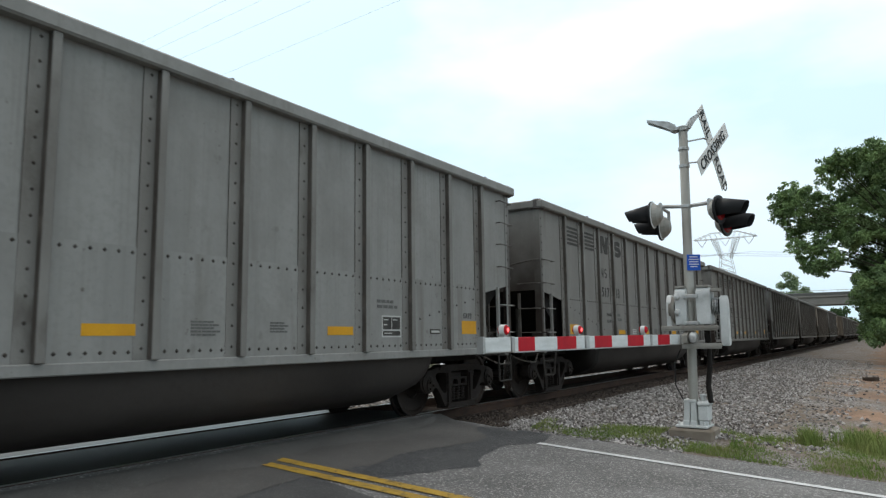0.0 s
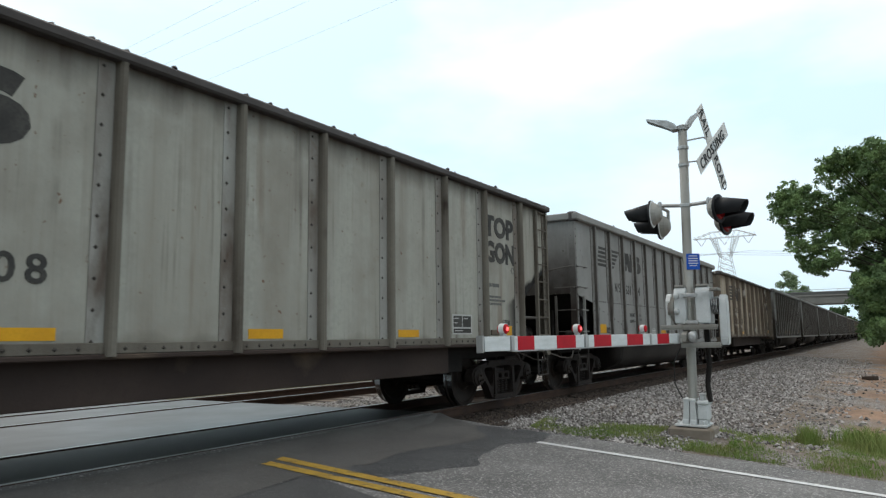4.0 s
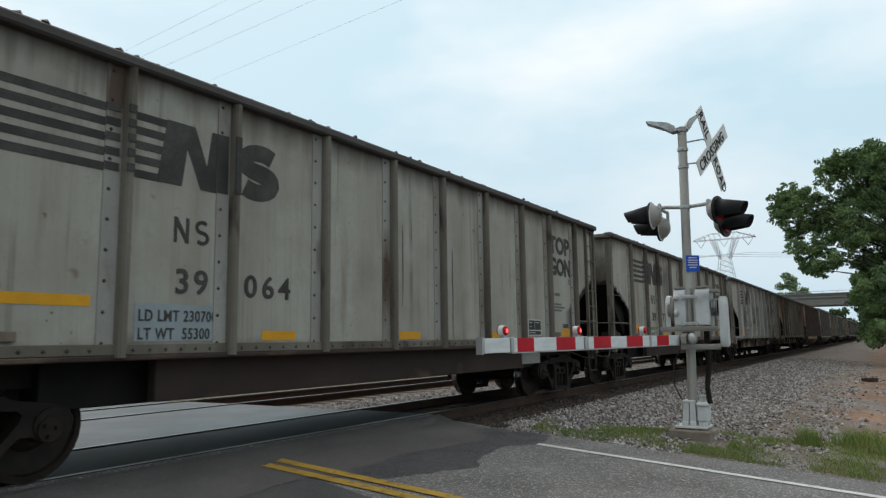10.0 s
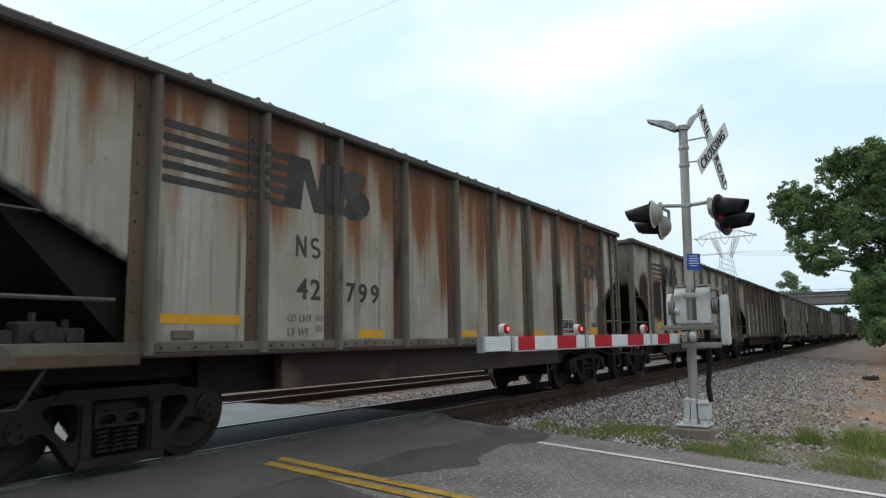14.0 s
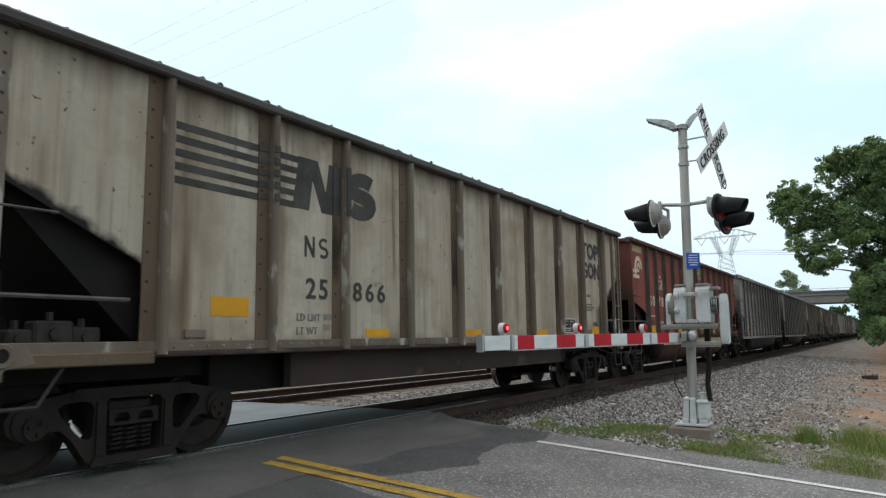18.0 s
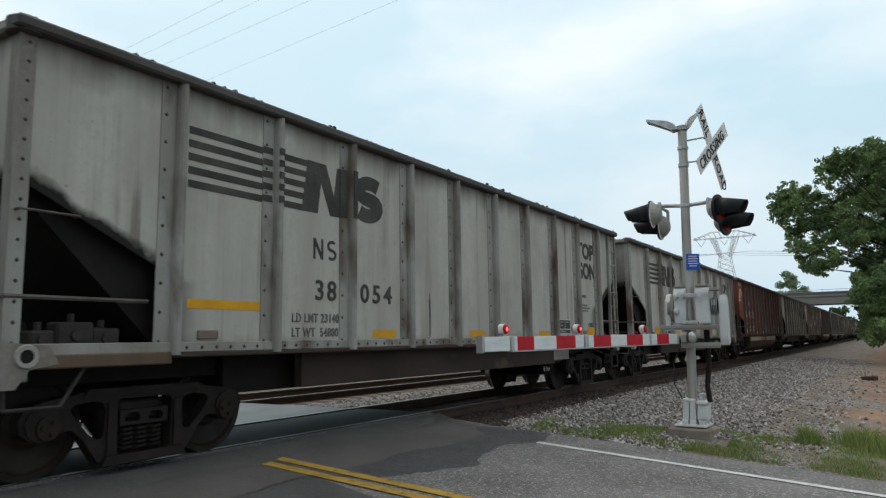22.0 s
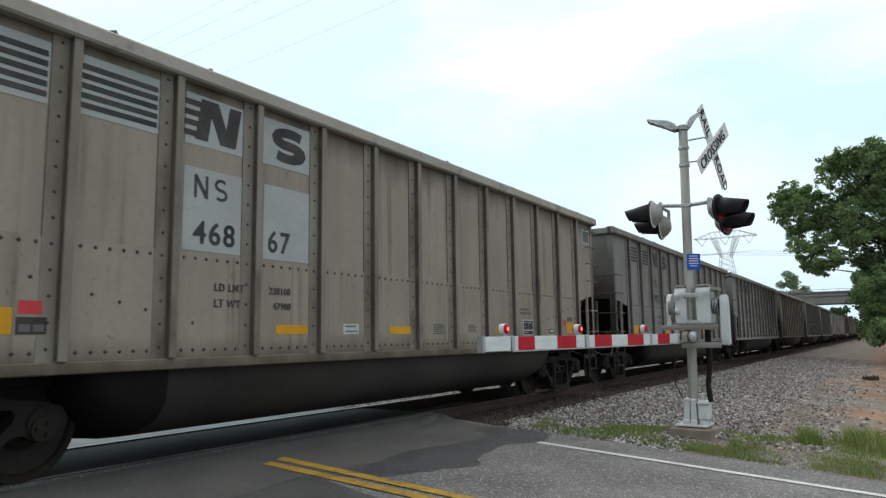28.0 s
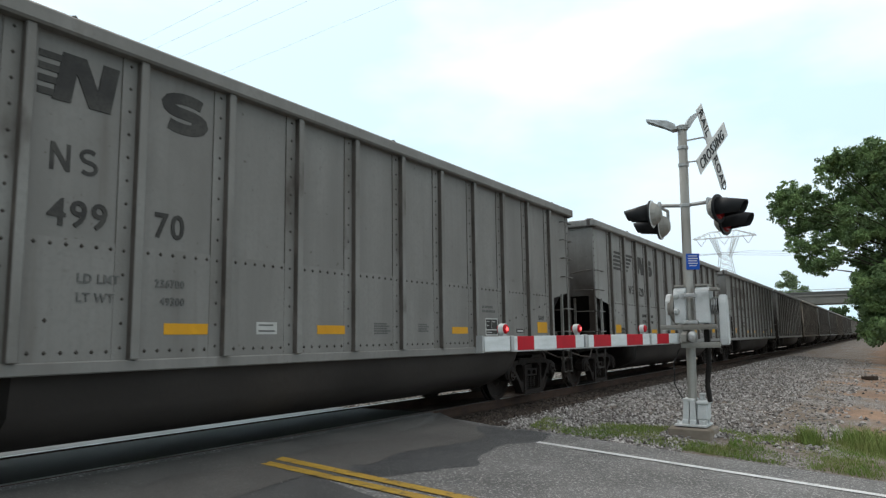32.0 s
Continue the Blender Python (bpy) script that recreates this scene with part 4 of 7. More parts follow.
def letter_tub(car, number, arrow=False, patch=False, faint=False, k=0):
    LETTER["dx"], LETTER["tub"] = 0.0, True
    ink = letter_dark
    a, b = number[:-2], number[-2:]
    if patch:
        for x0, x1, z0, z1 in ((-10.91, -10.15, 2.00, 2.80), (-10.91, -10.17, 3.02, 3.52), (-9.90, -9.17, 2.00, 2.80), (-9.92, -9.18, 3.02, 3.53), (-12.97, -12.20, 3.02, 3.53), (-11.97, -11.20, 3.02, 3.53)):
            plate(car, "paint_patch", x0, x1, z0, z1, patch_pale)
        for x in (-13.92, -0.58):
            frame_plate = plate(car, "placard", x, x + 0.42, 3.16, 3.48, patch_pale, "pale frame round a dark placard")
            plate(car, "placard_field", x + 0.045, x + 0.375, 3.20, 3.44, letter_faint, proud=0.006).parent = frame_plate
        for x in (-12.34, -1.86) if k == 28 else ():
            plate(car, "placard", x, x + 0.18, 1.37, 1.47, placard_red, "small red placard")
    if not arrow:
        for x in (-12.95, -11.95):
            for n in range(5):
                z = 3.075 + 0.083 * n
                plate(car, "logo_stripe", x, x + 0.73, z, z + 0.048, ink, proud=0.004)
        for n in range(4):
            plate(car, "logo_stripe", -10.92, -10.74 + 0.02 * n, 3.10 + 0.10 * n, 3.10 + 0.10 * n + 0.056, ink, proud=0.004)
        n_shape(car, -10.80, 3.08, 0.50, 0.41, ink, 0.07, proud=0.004)
        s_shape(car, -9.83, 3.08, 0.55, 0.40, ink, 0.04)
        up = 0.10 if k == 23 else 0.0  # lettered a little higher on one car
        owner_mark(car, -10.79, 2.51 + up, 0.225, ink)
        words(car, a, -10.79, 2.075 + up, 0.225, ink, 1.0, "car_number", 1.16)
        words(car, b, -9.84, 2.08 + up, 0.235, ink, 0.95, "car_number", 1.16)
        x0 = 0.0
    else:
        LETTER["dx"] = -0.24
        for n in range(5):
            z = 2.755 + 0.098 * n
            shape(car, "logo_stripe", [(-12.57 + 0.032 * n, z), (-11.965, z), (-11.965, z + 0.062), (-12.55 + 0.032 * n, z + 0.062)], ink)
            e = -11.42 + 0.105 * n
            shape(car, "logo_stripe", [(-11.715, z), (e, z), (e + 0.055, z + 0.062), (-11.715, z + 0.062)], ink)
        head = ((0.0, 0.46), (0.50, 0.48), (0.61, 0.24), (0.63, 0.48), (0.73, 0.48), (0.72, 0.01), (0.49, 0.0), (0.36, 0.24), (0.30, 0.02), (0.0, 0.0), (0.0, 0.13), (0.17, 0.10), (0.25, 0.14), (0.11, 0.42))
        shape(car, "logo_shape", [(-10.70 + u, 2.76 + v) for u, v in head], ink)
        s_shape(car, -9.71, 2.77, 0.56, 0.45, ink, 0.02, 0.30)
        owner_mark(car, -11.36, 2.205, 0.215, ink)
        words(car, a, -10.56, 2.19, 0.225, ink, 0.97, "car_number")
        words(car, b, -9.64, 2.20, 0.225, ink, 0.95, "car_number")
        x0 = 0.22
    small = letter_faint if faint else letter_dark
    LOADS = LOAD_WEIGHT.get(k)
    words(car, "LD LMT", -10.53 + x0, 1.63, 0.078, small, 0.95)
    words(car, "LT WT", -10.53 + x0, 1.475, 0.078, small, 0.95)
    if LOADS:
        words(car, LOADS[0], -9.81 + 0.8 * x0, 1.63, 0.075, small, 0.92)
        words(car, LOADS[1], -9.75 + 0.8 * x0, 1.47, 0.075, small, 0.92)
    else:
        glyph_bars(car, -9.81 + 0.8 * x0, 1.635, 0.36, 0.065, 2, letter_faint)
    LETTER["dx"] = 0.0
    plate(car, "reflector", -12.86, -12.38, 1.215, 1.415, reflector_yellow, "yellow reflective plate")
    hatch = plate(car, "data_plate", -12.35, -12.12, 1.215, 1.345, rivet_dark, "small dark door plate")
    for u in (-12.33, -12.225):
        plate(car, "plate_field", u, u + 0.085, 1.235, 1.29, letter_faint, proud=0.004).parent = hatch
    yellow(car, (-9.70, -7.68), 1.21, 0.485, 0.10)
    yellow(car, (-4.72,), 1.21, 0.46, 0.10)
    plate(car, "reflector", -1.66, -1.22, 1.22, 1.42, reflector_yellow, "yellow reflective plate")
    words(car, "G117R" if k % 2 else "G119", -1.62, 1.46, 0.085, letter_faint, 0.9)
    tag = plate(car, "label_plate", -8.60, -8.31, 1.21, 1.335, plate_white, "small white printed label")
    plate(car, "writing_bar", -8.57, -8.37, 1.295, 1.312, letter_faint, proud=0.004).parent = tag
    plate(car, "writing_bar", -8.57, -8.34, 1.235, 1.252, letter_faint, proud=0.004).parent = tag
    glyph_bars(car, -6.62, 1.33, 0.36, 0.018, 5, letter_faint)
    glyph_bars(car, -5.62, 1.33, 0.26, 0.018, 4, letter_faint)
    glyph_bars(car, -3.78, 1.62, 0.44, 0.04, 2, letter_faint)
    data_panel(car, -3.68, 1.18, 0.42, 0.28)
    slot = plate(car, "tag_plate", -2.55, -2.28, 1.22, 1.29, rivet_dark, "small bolted tag board")
    plate(car, "tag_card", -2.52, -2.31, 1.24, 1.27, plate_white, proud=0.004).parent = slot


def letter_flat(car, number, kind="flat", weights=None, k=0):
    short = kind == "short"
    back = 0.0 if short else -0.42
    LETTER["dx"], LETTER["tub"] = back, False
    ink = letter_dark
    ribs = SPEC[kind][0]
    for r, n in ((ribs[-3], 1), (ribs[-2], 5)):  # the emblem goes over the ribs
        for q in range(n):
            h = 0.59 if n == 1 else 0.07
            u = -r + 0.04 - back
            z = 2.615 + (0.0 if n == 1 else 0.1305 * q)
            plate(car, "logo_stripe", u - 0.035, u + 0.035, z, z + h, ink, proud=0.106)
            plate(car, "logo_stripe", u - 0.19, u - 0.055, z, z + h, ink, proud=0.012)
    for q in range(5):
        z = 2.60 + 0.1305 * q
        plate(car, "logo_stripe", -12.37, -11.10, z, z + 0.072, ink)
        plate(car, "logo_stripe", -11.10, -10.79 + 0.02 * q, z, z + 0.072, ink)
    n_shape(car, -10.83, 2.605, 0.78, 0.60, ink, 0.09, bold=0.34)
    s_shape(car, -9.95, 2.61, 0.62, 0.61, ink, 0.07, 0.30)
    owner_mark(car, -10.63, 2.07, 0.24, ink, 0.165, 0.07)
    words(car, number[:2], -10.61, 1.605, 0.235, ink, 1.08, "car_number", 1.22)
    words(car, number[2:], -9.78, 1.605, 0.235, ink, 1.12, "car_number", 1.34)
    if weights:
        if weights[2]:
            plate(car, "paint_patch", -11.00, -10.05, 1.17, 1.50, patch_blue)
        for z, text in ((1.345, "LD LMT " + weights[0]), (1.185, "LT WT  " + weights[1])):
            words(car, text, -10.97, z, 0.105, ink if weights[2] else letter_faint, 0.80)
    else:
        words(car, "LD LMT", -10.75, 1.35, 0.085, letter_ghost, 0.9)
        words(car, "LT WT", -10.75, 1.20, 0.085, letter_ghost, 0.9)
        glyph_bars(car, -10.30, 1.36, 0.26, 0.07, 2, letter_ghost)
    if k in LONG_STRIP:
        z = LONG_STRIP[k]
        plate(car, "reflector", -12.34, -11.41, z, z + 0.09, reflector_yellow, "long yellow reflective strip")
    elif k in PLATE_AT:
        x, z = PLATE_AT[k]
        plate(car, "reflector", x, x + 0.48, z, z + 0.19, reflector_yellow, "yellow reflective plate")
    elif k in TALL_STRIP:
        plate(car, "reflector", -12.36, -12.25, 1.24, 2.10, reflector_yellow, "upright yellow reflective strip")
    else:
        for z in (1.28, 1.38):
            plate(car, "reflector", -12.34, -11.86, z, z + 0.092, reflector_yellow, "yellow reflective plate")
    part("tag_board", box(B(), -12.22 + back, -11.98 + back, -HALF - 0.012, -HALF + 0.012, 1.17, 1.25, 0.006), rib_tan, car)
    part("tag_board", box(B(), -2.28, -2.02, -HALF - 0.012, -HALF + 0.012, 1.19, 1.27, 0.006), rib_tan, car)
    if k in TALL_STRIP:
        for x in (-9.66, -7.10):
            plate(car, "reflector", x, x + 0.10, 1.17, 1.60, reflector_yellow, "upright yellow reflective strip")
    else:
        yellow(car, (-9.52, -7.06, -4.45), 1.165, 0.49, 0.10)
    LETTER["dx"] = 0.0
    # bold stencilled name
    words(car, "TOP", -2.40, 2.845, 0.34, letter_dark, 1.12, "lettering", 1.0, 0.06)
    words(car, "GON", -2.42, 2.41, 0.34, letter_dark, 1.0, "lettering", 1.0, 0.06)
    ring = [(0.05 * math.cos(math.radians(q)), 0.05 * math.sin(math.radians(q))) for q in range(0, 361, 30)]
    shape(car, "lettering", [(-1.42 + u, 2.30 + v) for u, v in stroke(ring[:-1], 0.014)], letter_faint)
    plate(car, "reflector", -1.92, -1.50, 1.18, 1.34, reflector_yellow, "yellow reflective plate") if k not in TALL_FRONT else plate(car, "reflector", -1.52, -1.42, 1.25, 2.15, reflector_yellow, "upright yellow reflective strip")
    words(car, "G-99R" if k in TALL_FRONT else "G85R", -1.85, 1.36, 0.085, letter_faint, 0.95)
    glyph_bars(car, -2.35, 1.98, 0.50, 0.06, 1, letter_faint)
    glyph_bars(car, -2.35, 1.80, 0.62, 0.035, 3, letter_faint)
    data_panel(car, -3.48, 1.20, 0.58, 0.30)
    if k in (8, 9, 10, 11, 21, 22):
        part("stencil_plate", box(B(), -3.40, -2.62, -1.336, -1.322, 0.69, 0.95), rib_pale, car, "pale stencilled patch on the beam")


def letter_red(car, number):
    LETTER["dx"], LETTER["tub"] = 0.0, False
    w = letter_white
    # plain bars for the name, arc shapes for the emblem
    for i in range(7):
        u = -14.46 + 0.121 * i
        shape(car, "name_bar", [(u, 3.335), (u + 0.098, 3.335), (u + 0.098, 3.40), (u + 0.075, 3.505), (u + 0.02, 3.505), (u, 3.44)], letter_tan)
    for r0, r1 in ((0.335, 0.215), (0.155, 0.07)):
        arc = [((r0 + r1) / 2 * math.cos(math.pi * q / 14), (r0 + r1) / 2 * math.sin(math.pi * q / 14)) for q in range(18 if r0 > 0.3 else 17)]
        shape(car, "logo_shape", [(-13.955 + u, 2.905 + v) for u, v in stroke(arc, r0 - r1)], w)
    shape(car, "logo_shape", [(-14.44, 2.775), (-14.10, 2.775), (-14.06, 2.815), (-13.905, 2.815), (-13.905, 2.875), (-14.44, 2.875)], w)
    shape(car, "logo_shape", [(-14.44, 2.64), (-13.90, 2.64), (-13.90, 2.73), (-14.44, 2.735)], w)
    round_mark(car, -12.14, 2.44, 0.275, 0.235, w)
    dot = [(-11.88 + 0.05 * math.cos(math.radians(q)), 2.81 + 0.04 * math.sin(math.radians(q))) for q in range(0, 360, 45)]
    shape(car, "mark_dot", dot, w)
    for i, x in enumerate((-13.07, -12.15, -11.16)):
        words(car, number[2 * i:2 * i + 2], x, 1.955, 0.275, w, 1.2, "car_number", 1.40, 0.045)
    glyph_bars(car, -13.0, 1.64, 0.64, 0.045, 1, w)
    words(car, "LD LMT", -12.03, 1.46, 0.08, w, 0.85)
    words(car, "LT WT", -12.03, 1.31, 0.08, w, 0.85)
    words(car, "232600", -11.04, 1.47, 0.075, w, 1.05)
    words(car, "53400", -10.92, 1.33, 0.075, w, 1.0)
    plate(car, "tag_board", -12.99, -12.72, 1.41, 1.555, rivet_dark, "small dark tag board")
    plate(car, "reflector", -13.03, -12.55, 1.20, 1.40, reflector_yellow, "yellow reflective plate")
    plate(car, "reflector", -1.60, -1.24, 1.40, 1.55, reflector_yellow)
    words(car, "G52X", -1.62, 1.26, 0.10, w, 0.9)
    yellow(car, (-9.98, -7.95, -5.0), 1.20, 0.47, 0.10)
    p = plate(car, "label_plate", -6.99, -6.33, 3.07, 3.47, letter_tan, "faded tan stencil plate")
    for q, (u0, u1) in enumerate(((0.05, 0.60), (0.05, 0.34), (0.38, 0.60), (0.10, 0.56), (0.05, 0.45))):
        plate(car, "writing_bar", -6.99 + u0, -6.99 + u1, 3.40 - 0.072 * q, 3.43 - 0.072 * q, rib_red, proud=0.004).parent = p
    p = plate(car, "label_plate", -6.85, -6.38, 1.30, 1.665, letter_tan, "faded tan stencil plate")
    for q, (u0, u1) in enumerate(((0.05, 0.40), (0.05, 0.30), (0.10, 0.40))):
        plate(car, "writing_bar", -6.85 + u0, -6.85 + u1, 1.58 - 0.09 * q, 1.60 - 0.09 * q, rib_red, proud=0.004).parent = p
    data_panel(car, -3.73, 1.28, 0.47, 0.30)
    glyph_bars(car, -2.0, 1.85, 0.4, 0.035, 5, w)
    glyph_bars(car, -2.75, 1.6, 0.4, 0.05, 1, w)


def drips(car, spots):
    """Dark runs of dirty water down the side: place, top, bottom, width."""
    LETTER["dx"], LETTER["tub"] = 0.0, False
    for x, top, bottom, w in spots:
        mid = (top + bottom) / 2
        shape(car, "drip_stain", [(x - w * 0.15, bottom), (x + w * 0.05, bottom + 0.12), (x + w * 0.12, mid - 0.3), (x + w * 0.30, mid), (x + w * 0.18, mid + 0.15), (x + w * 0.28, top - 0.15), (x, top), (x - w * 0.15, top - 0.25), (x - w * 0.30, mid + 0.22), (x - w * 0.12, mid - 0.1)], drip_stain)


BURNS = ((-13.42, 2.32, 0.46, 0.52), (-12.13, 2.14, 0.66, 0.6), (-9.26, 1.4, 0.46, 0.5), (-8.44, 1.3, 0.32, 0.42), (-7.06, 1.55, 0.62, 0.8), (-5.78, 1.6, 0.54, 0.76), (-4.75, 1.25, 0.3, 0.46), (-1.72, 1.6, 0.58, 0.82), (-0.55, 1.6, 0.45, 0.72), (-11.56, 2.0, 0.1, 1.1), (-7.2, 1.03, 2.4, 0.22))


def beam_brackets(car, kind):
    """Upright stiffeners on the side beam under each rib, and pale worn patches on it."""
    ribs, length, rim, low = SPEC[kind]
    for r in ribs[2:-2]:
        part("beam_bracket", prism(B(), [(-1.42, low - 0.03), (-1.42, low - 0.10), (-1.345, 0.60), (-1.31, 0.60), (-1.31, low - 0.03)], "x", -r - 0.02, -r + 0.02), beam_worn, car)
    for o in [o for o in car.children if o.name.startswith("side_beam")]:
        o.material_slots[0].link = "OBJECT"
        o.material_slots[0].material = beam_worn


def scorched(car, names):
    """Round burnt patches with a brown rim, eaten into the paint of the sheets and ribs: place, height, half width, half height."""
    made = {}
    for ob in [o for o in car.children_recursive if o.name.split(".")[0] in names]:
        old = ob.material_slots[0].material
        if old.name not in made:
            m = old.copy()
            m.name = old.name + "_burnt"
            n, l = m.node_tree.nodes, m.node_tree.links
            b = n["Principled BSDF"]
            base = b.inputs["Base Color"].links[0].from_socket
            co = n.new("ShaderNodeTexCoord")
            co.object = car
            tex = n.new("ShaderNodeTexNoise")
            tex.inputs["Scale"].default_value, tex.inputs["Detail"].default_value = 3.5, 7.0
            l.new(co.outputs["Object"], tex.inputs["Vector"])
            flat = n.new("ShaderNodeVectorMath")
            flat.operation, flat.inputs[1].default_value = "MULTIPLY", (1, 0, 1)
            l.new(co.outputs["Object"], flat.inputs[0])
            nearest = None
            for x, z, rx, rz in BURNS:
                d = n.new("ShaderNodeVectorMath")
                d.operation, d.inputs[1].default_value = "SUBTRACT", (x, 0, z)
                q = n.new("ShaderNodeVectorMath")
                q.operation, q.inputs[1].default_value = "MULTIPLY", (1 / rx, 0, 1 / rz)
                e = n.new("ShaderNodeVectorMath")
                e.operation = "LENGTH"
                l.new(flat.outputs[0], d.inputs[0])
                l.new(d.outputs[0], q.inputs[0])
                l.new(q.outputs[0], e.inputs[0])
                if nearest is None:
                    nearest = e.outputs["Value"]
                else:
                    k = n.new("ShaderNodeMath")
                    k.operation = "SMOOTH_MIN"
                    k.inputs[2].default_value = 0.12
                    l.new(nearest, k.inputs[0])
                    l.new(e.outputs["Value"], k.inputs[1])
                    nearest = k.outputs[0]
            add = n.new("ShaderNodeMath")
            add.operation, add.inputs[1].default_value = "MULTIPLY_ADD", 0.55
            l.new(tex.outputs["Fac"], add.inputs[0])
            l.new(nearest, add.inputs[2])
            for lo, hi, colour in ((1.24, 1.75, (0.24, 0.155, 0.10)), (1.22, 1.42, (0.13, 0.062, 0.032)), (1.10, 1.28, (0.024, 0.017, 0.0155))):
                r = n.new("ShaderNodeMapRange")
                r.inputs["From Min"].default_value, r.inputs["From Max"].default_value = hi, lo
                r.inputs["To Max"].default_value = 0.55 if lo == 1.24 else 0.96
                l.new(add.outputs[0], r.inputs["Value"])
                x = n.new("ShaderNodeMixRGB")
                l.new(r.outputs["Result"], x.inputs[0])
                l.new(base, x.inputs[1])
                x.inputs[2].default_value = (*colour, 1)
                base = x.outputs["Color"]
            l.new(base, b.inputs["Base Color"])
            made[old.name] = m
        ob.material_slots[0].link = "OBJECT"
        ob.material_slots[0].material = made[old.name]


# ---- more materials ----
asphalt_old = mat("asphalt_old", (0.128, 0.124, 0.118), (0.092, 0.089, 0.086), 0.6, scale=0.9, bump=0.8, bump_scale=90, spots=(0.22, 0.215, 0.205), spot_scale=60, spot_edge=(0.60, 0.68), rough2=0.65)
asphalt_dark = mat("asphalt_dark", (0.175, 0.173, 0.17), (0.11, 0.109, 0.108), 0.55, scale=1.6, bump=1.0, bump_scale=75, spots=(0.37, 0.362, 0.35), spot_scale=50, spot_edge=(0.53, 0.63), rough2=0.7)
asphalt_patch = mat("asphalt_patch", (0.055, 0.057, 0.06), (0.092, 0.094, 0.096), 0.5, scale=3.2, bump=1.0, bump_scale=70, spots=(0.22, 0.217, 0.21), spot_scale=52, spot_edge=(0.55, 0.66))
asphalt_rough = mat("asphalt_rough", (0.10, 0.10, 0.10), (0.07, 0.07, 0.071), 0.55, scale=1.5, bump=0.9, bump_scale=110, spots=(0.21, 0.207, 0.20), spot_scale=60, spot_edge=(0.60, 0.66), rough2=0.7)
# darker than the far infill: the train's shade is put into this colour
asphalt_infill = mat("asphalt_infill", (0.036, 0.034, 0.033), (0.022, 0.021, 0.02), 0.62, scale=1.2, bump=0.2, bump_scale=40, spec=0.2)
asphalt_wet = mat("asphalt_wet", (0.062, 0.064, 0.066), (0.04, 0.042, 0.044), 0.34, scale=0.7, bump=0.12, bump_scale=14, rough2=0.55, spec=0.4)
paint_yellow = mat("paint_yellow", (0.44, 0.285, 0.05), (0.32, 0.205, 0.05), 0.5, scale=5, bump=0.4, bump_scale=90, spots=(0.10, 0.085, 0.055), spot_scale=14, spot_edge=(0.54, 0.70))
paint_white = mat("paint_white", (0.62, 0.63, 0.63), (0.48, 0.49, 0.49), 0.5, scale=5, bump=0.3, bump_scale=90, spots=(0.14, 0.14, 0.14), spot_scale=16, spot_edge=(0.62, 0.74))
gravel = mat("gravel", (0.15, 0.14, 0.128), (0.095, 0.085, 0.077), 0.8, scale=1.3, bump=1.0, bump_scale=30, spots=(0.21, 0.20, 0.185), spot_scale=26, spot_edge=(0.56, 0.64))
earth = mat("earth", (0.10, 0.085, 0.06), (0.06, 0.065, 0.035), 0.9, scale=0.12, bump=0.5, bump_scale=3)
rail_side = mat("rail_side", (0.07, 0.042, 0.03), (0.045, 0.03, 0.025), 0.7, scale=4, bump=0.2)
rail_top = mat("rail_top", (0.28, 0.28, 0.28), rough=0.34, metal=1.0, scale=6)
tie_wood = mat("tie_wood", (0.055, 0.042, 0.034), (0.035, 0.028, 0.024), 0.85, scale=3, stretch=(1, 0.2, 1), bump=0.4)
galvanised = mat("galvanised", (0.46, 0.47, 0.47), (0.36, 0.37, 0.37), 0.45, metal=0.55, scale=7, bump=0.1, spots=(0.28, 0.28, 0.27), spot_scale=5)
pole_grey = mat("pole_grey", (0.33, 0.325, 0.30), (0.25, 0.245, 0.225), 0.5, metal=0.3, scale=3, stretch=(1, 1, 0.3), bump=0.1, spots=(0.18, 0.15, 0.11), spot_scale=3, spot_edge=(0.62, 0.8))
silver_paint = mat("silver_paint", (0.55, 0.57, 0.57), (0.45, 0.47, 0.47), 0.45, scale=4, bump=0.15, spots=(0.27, 0.28, 0.27), spot_scale=4, spot_edge=(0.62, 0.8))
weathered_steel = mat("weathered_steel", (0.26, 0.255, 0.235), (0.18, 0.17, 0.15), 0.6, scale=3, bump=0.2, spots=(0.12, 0.09, 0.07), spot_scale=4, spot_edge=(0.6, 0.75))
black_plastic = mat("black_plastic", (0.022, 0.023, 0.025), rough=0.45, scale=5)
lens_red = mat("lens_red", (0.24, 0.01, 0.012), rough=0.15, scale=5)
lamp_red = mat("lamp_red", (0.42, 0.012, 0.02), (0.30, 0.01, 0.015), 0.25, scale=6)
lamp_glow = mat("lamp_glow", (1.0, 0.10, 0.10), (1.0, 0.08, 0.08), 0.3, scale=6, emit=2.2)
tape_red = mat("tape_red", (0.46, 0.014, 0.026), (0.36, 0.012, 0.022), 0.55, scale=5, bump=0.05)
tape_white = mat("tape_white", (0.62, 0.65, 0.66), (0.52, 0.55, 0.55), 0.35, scale=5, stretch=(1, 1, 6), bump=0.05)
sign_white = mat("sign_white", (0.66, 0.66, 0.64), (0.56, 0.56, 0.54), 0.45, scale=4, spots=(0.4, 0.38, 0.34), spot_scale=4, spot_edge=(0.62, 0.8))
sign_black = mat("sign_black", (0.025, 0.025, 0.025), rough=0.5, scale=4)
sign_blue = mat("sign_blue", (0.02, 0.10, 0.48), (0.02, 0.08, 0.38), 0.35, scale=4)
concrete = mat("concrete", (0.27, 0.235, 0.195), (0.17, 0.145, 0.12), 0.8, scale=2.0, bump=0.4, bump_scale=20, spots=(0.15, 0.12, 0.09), spot_scale=3)
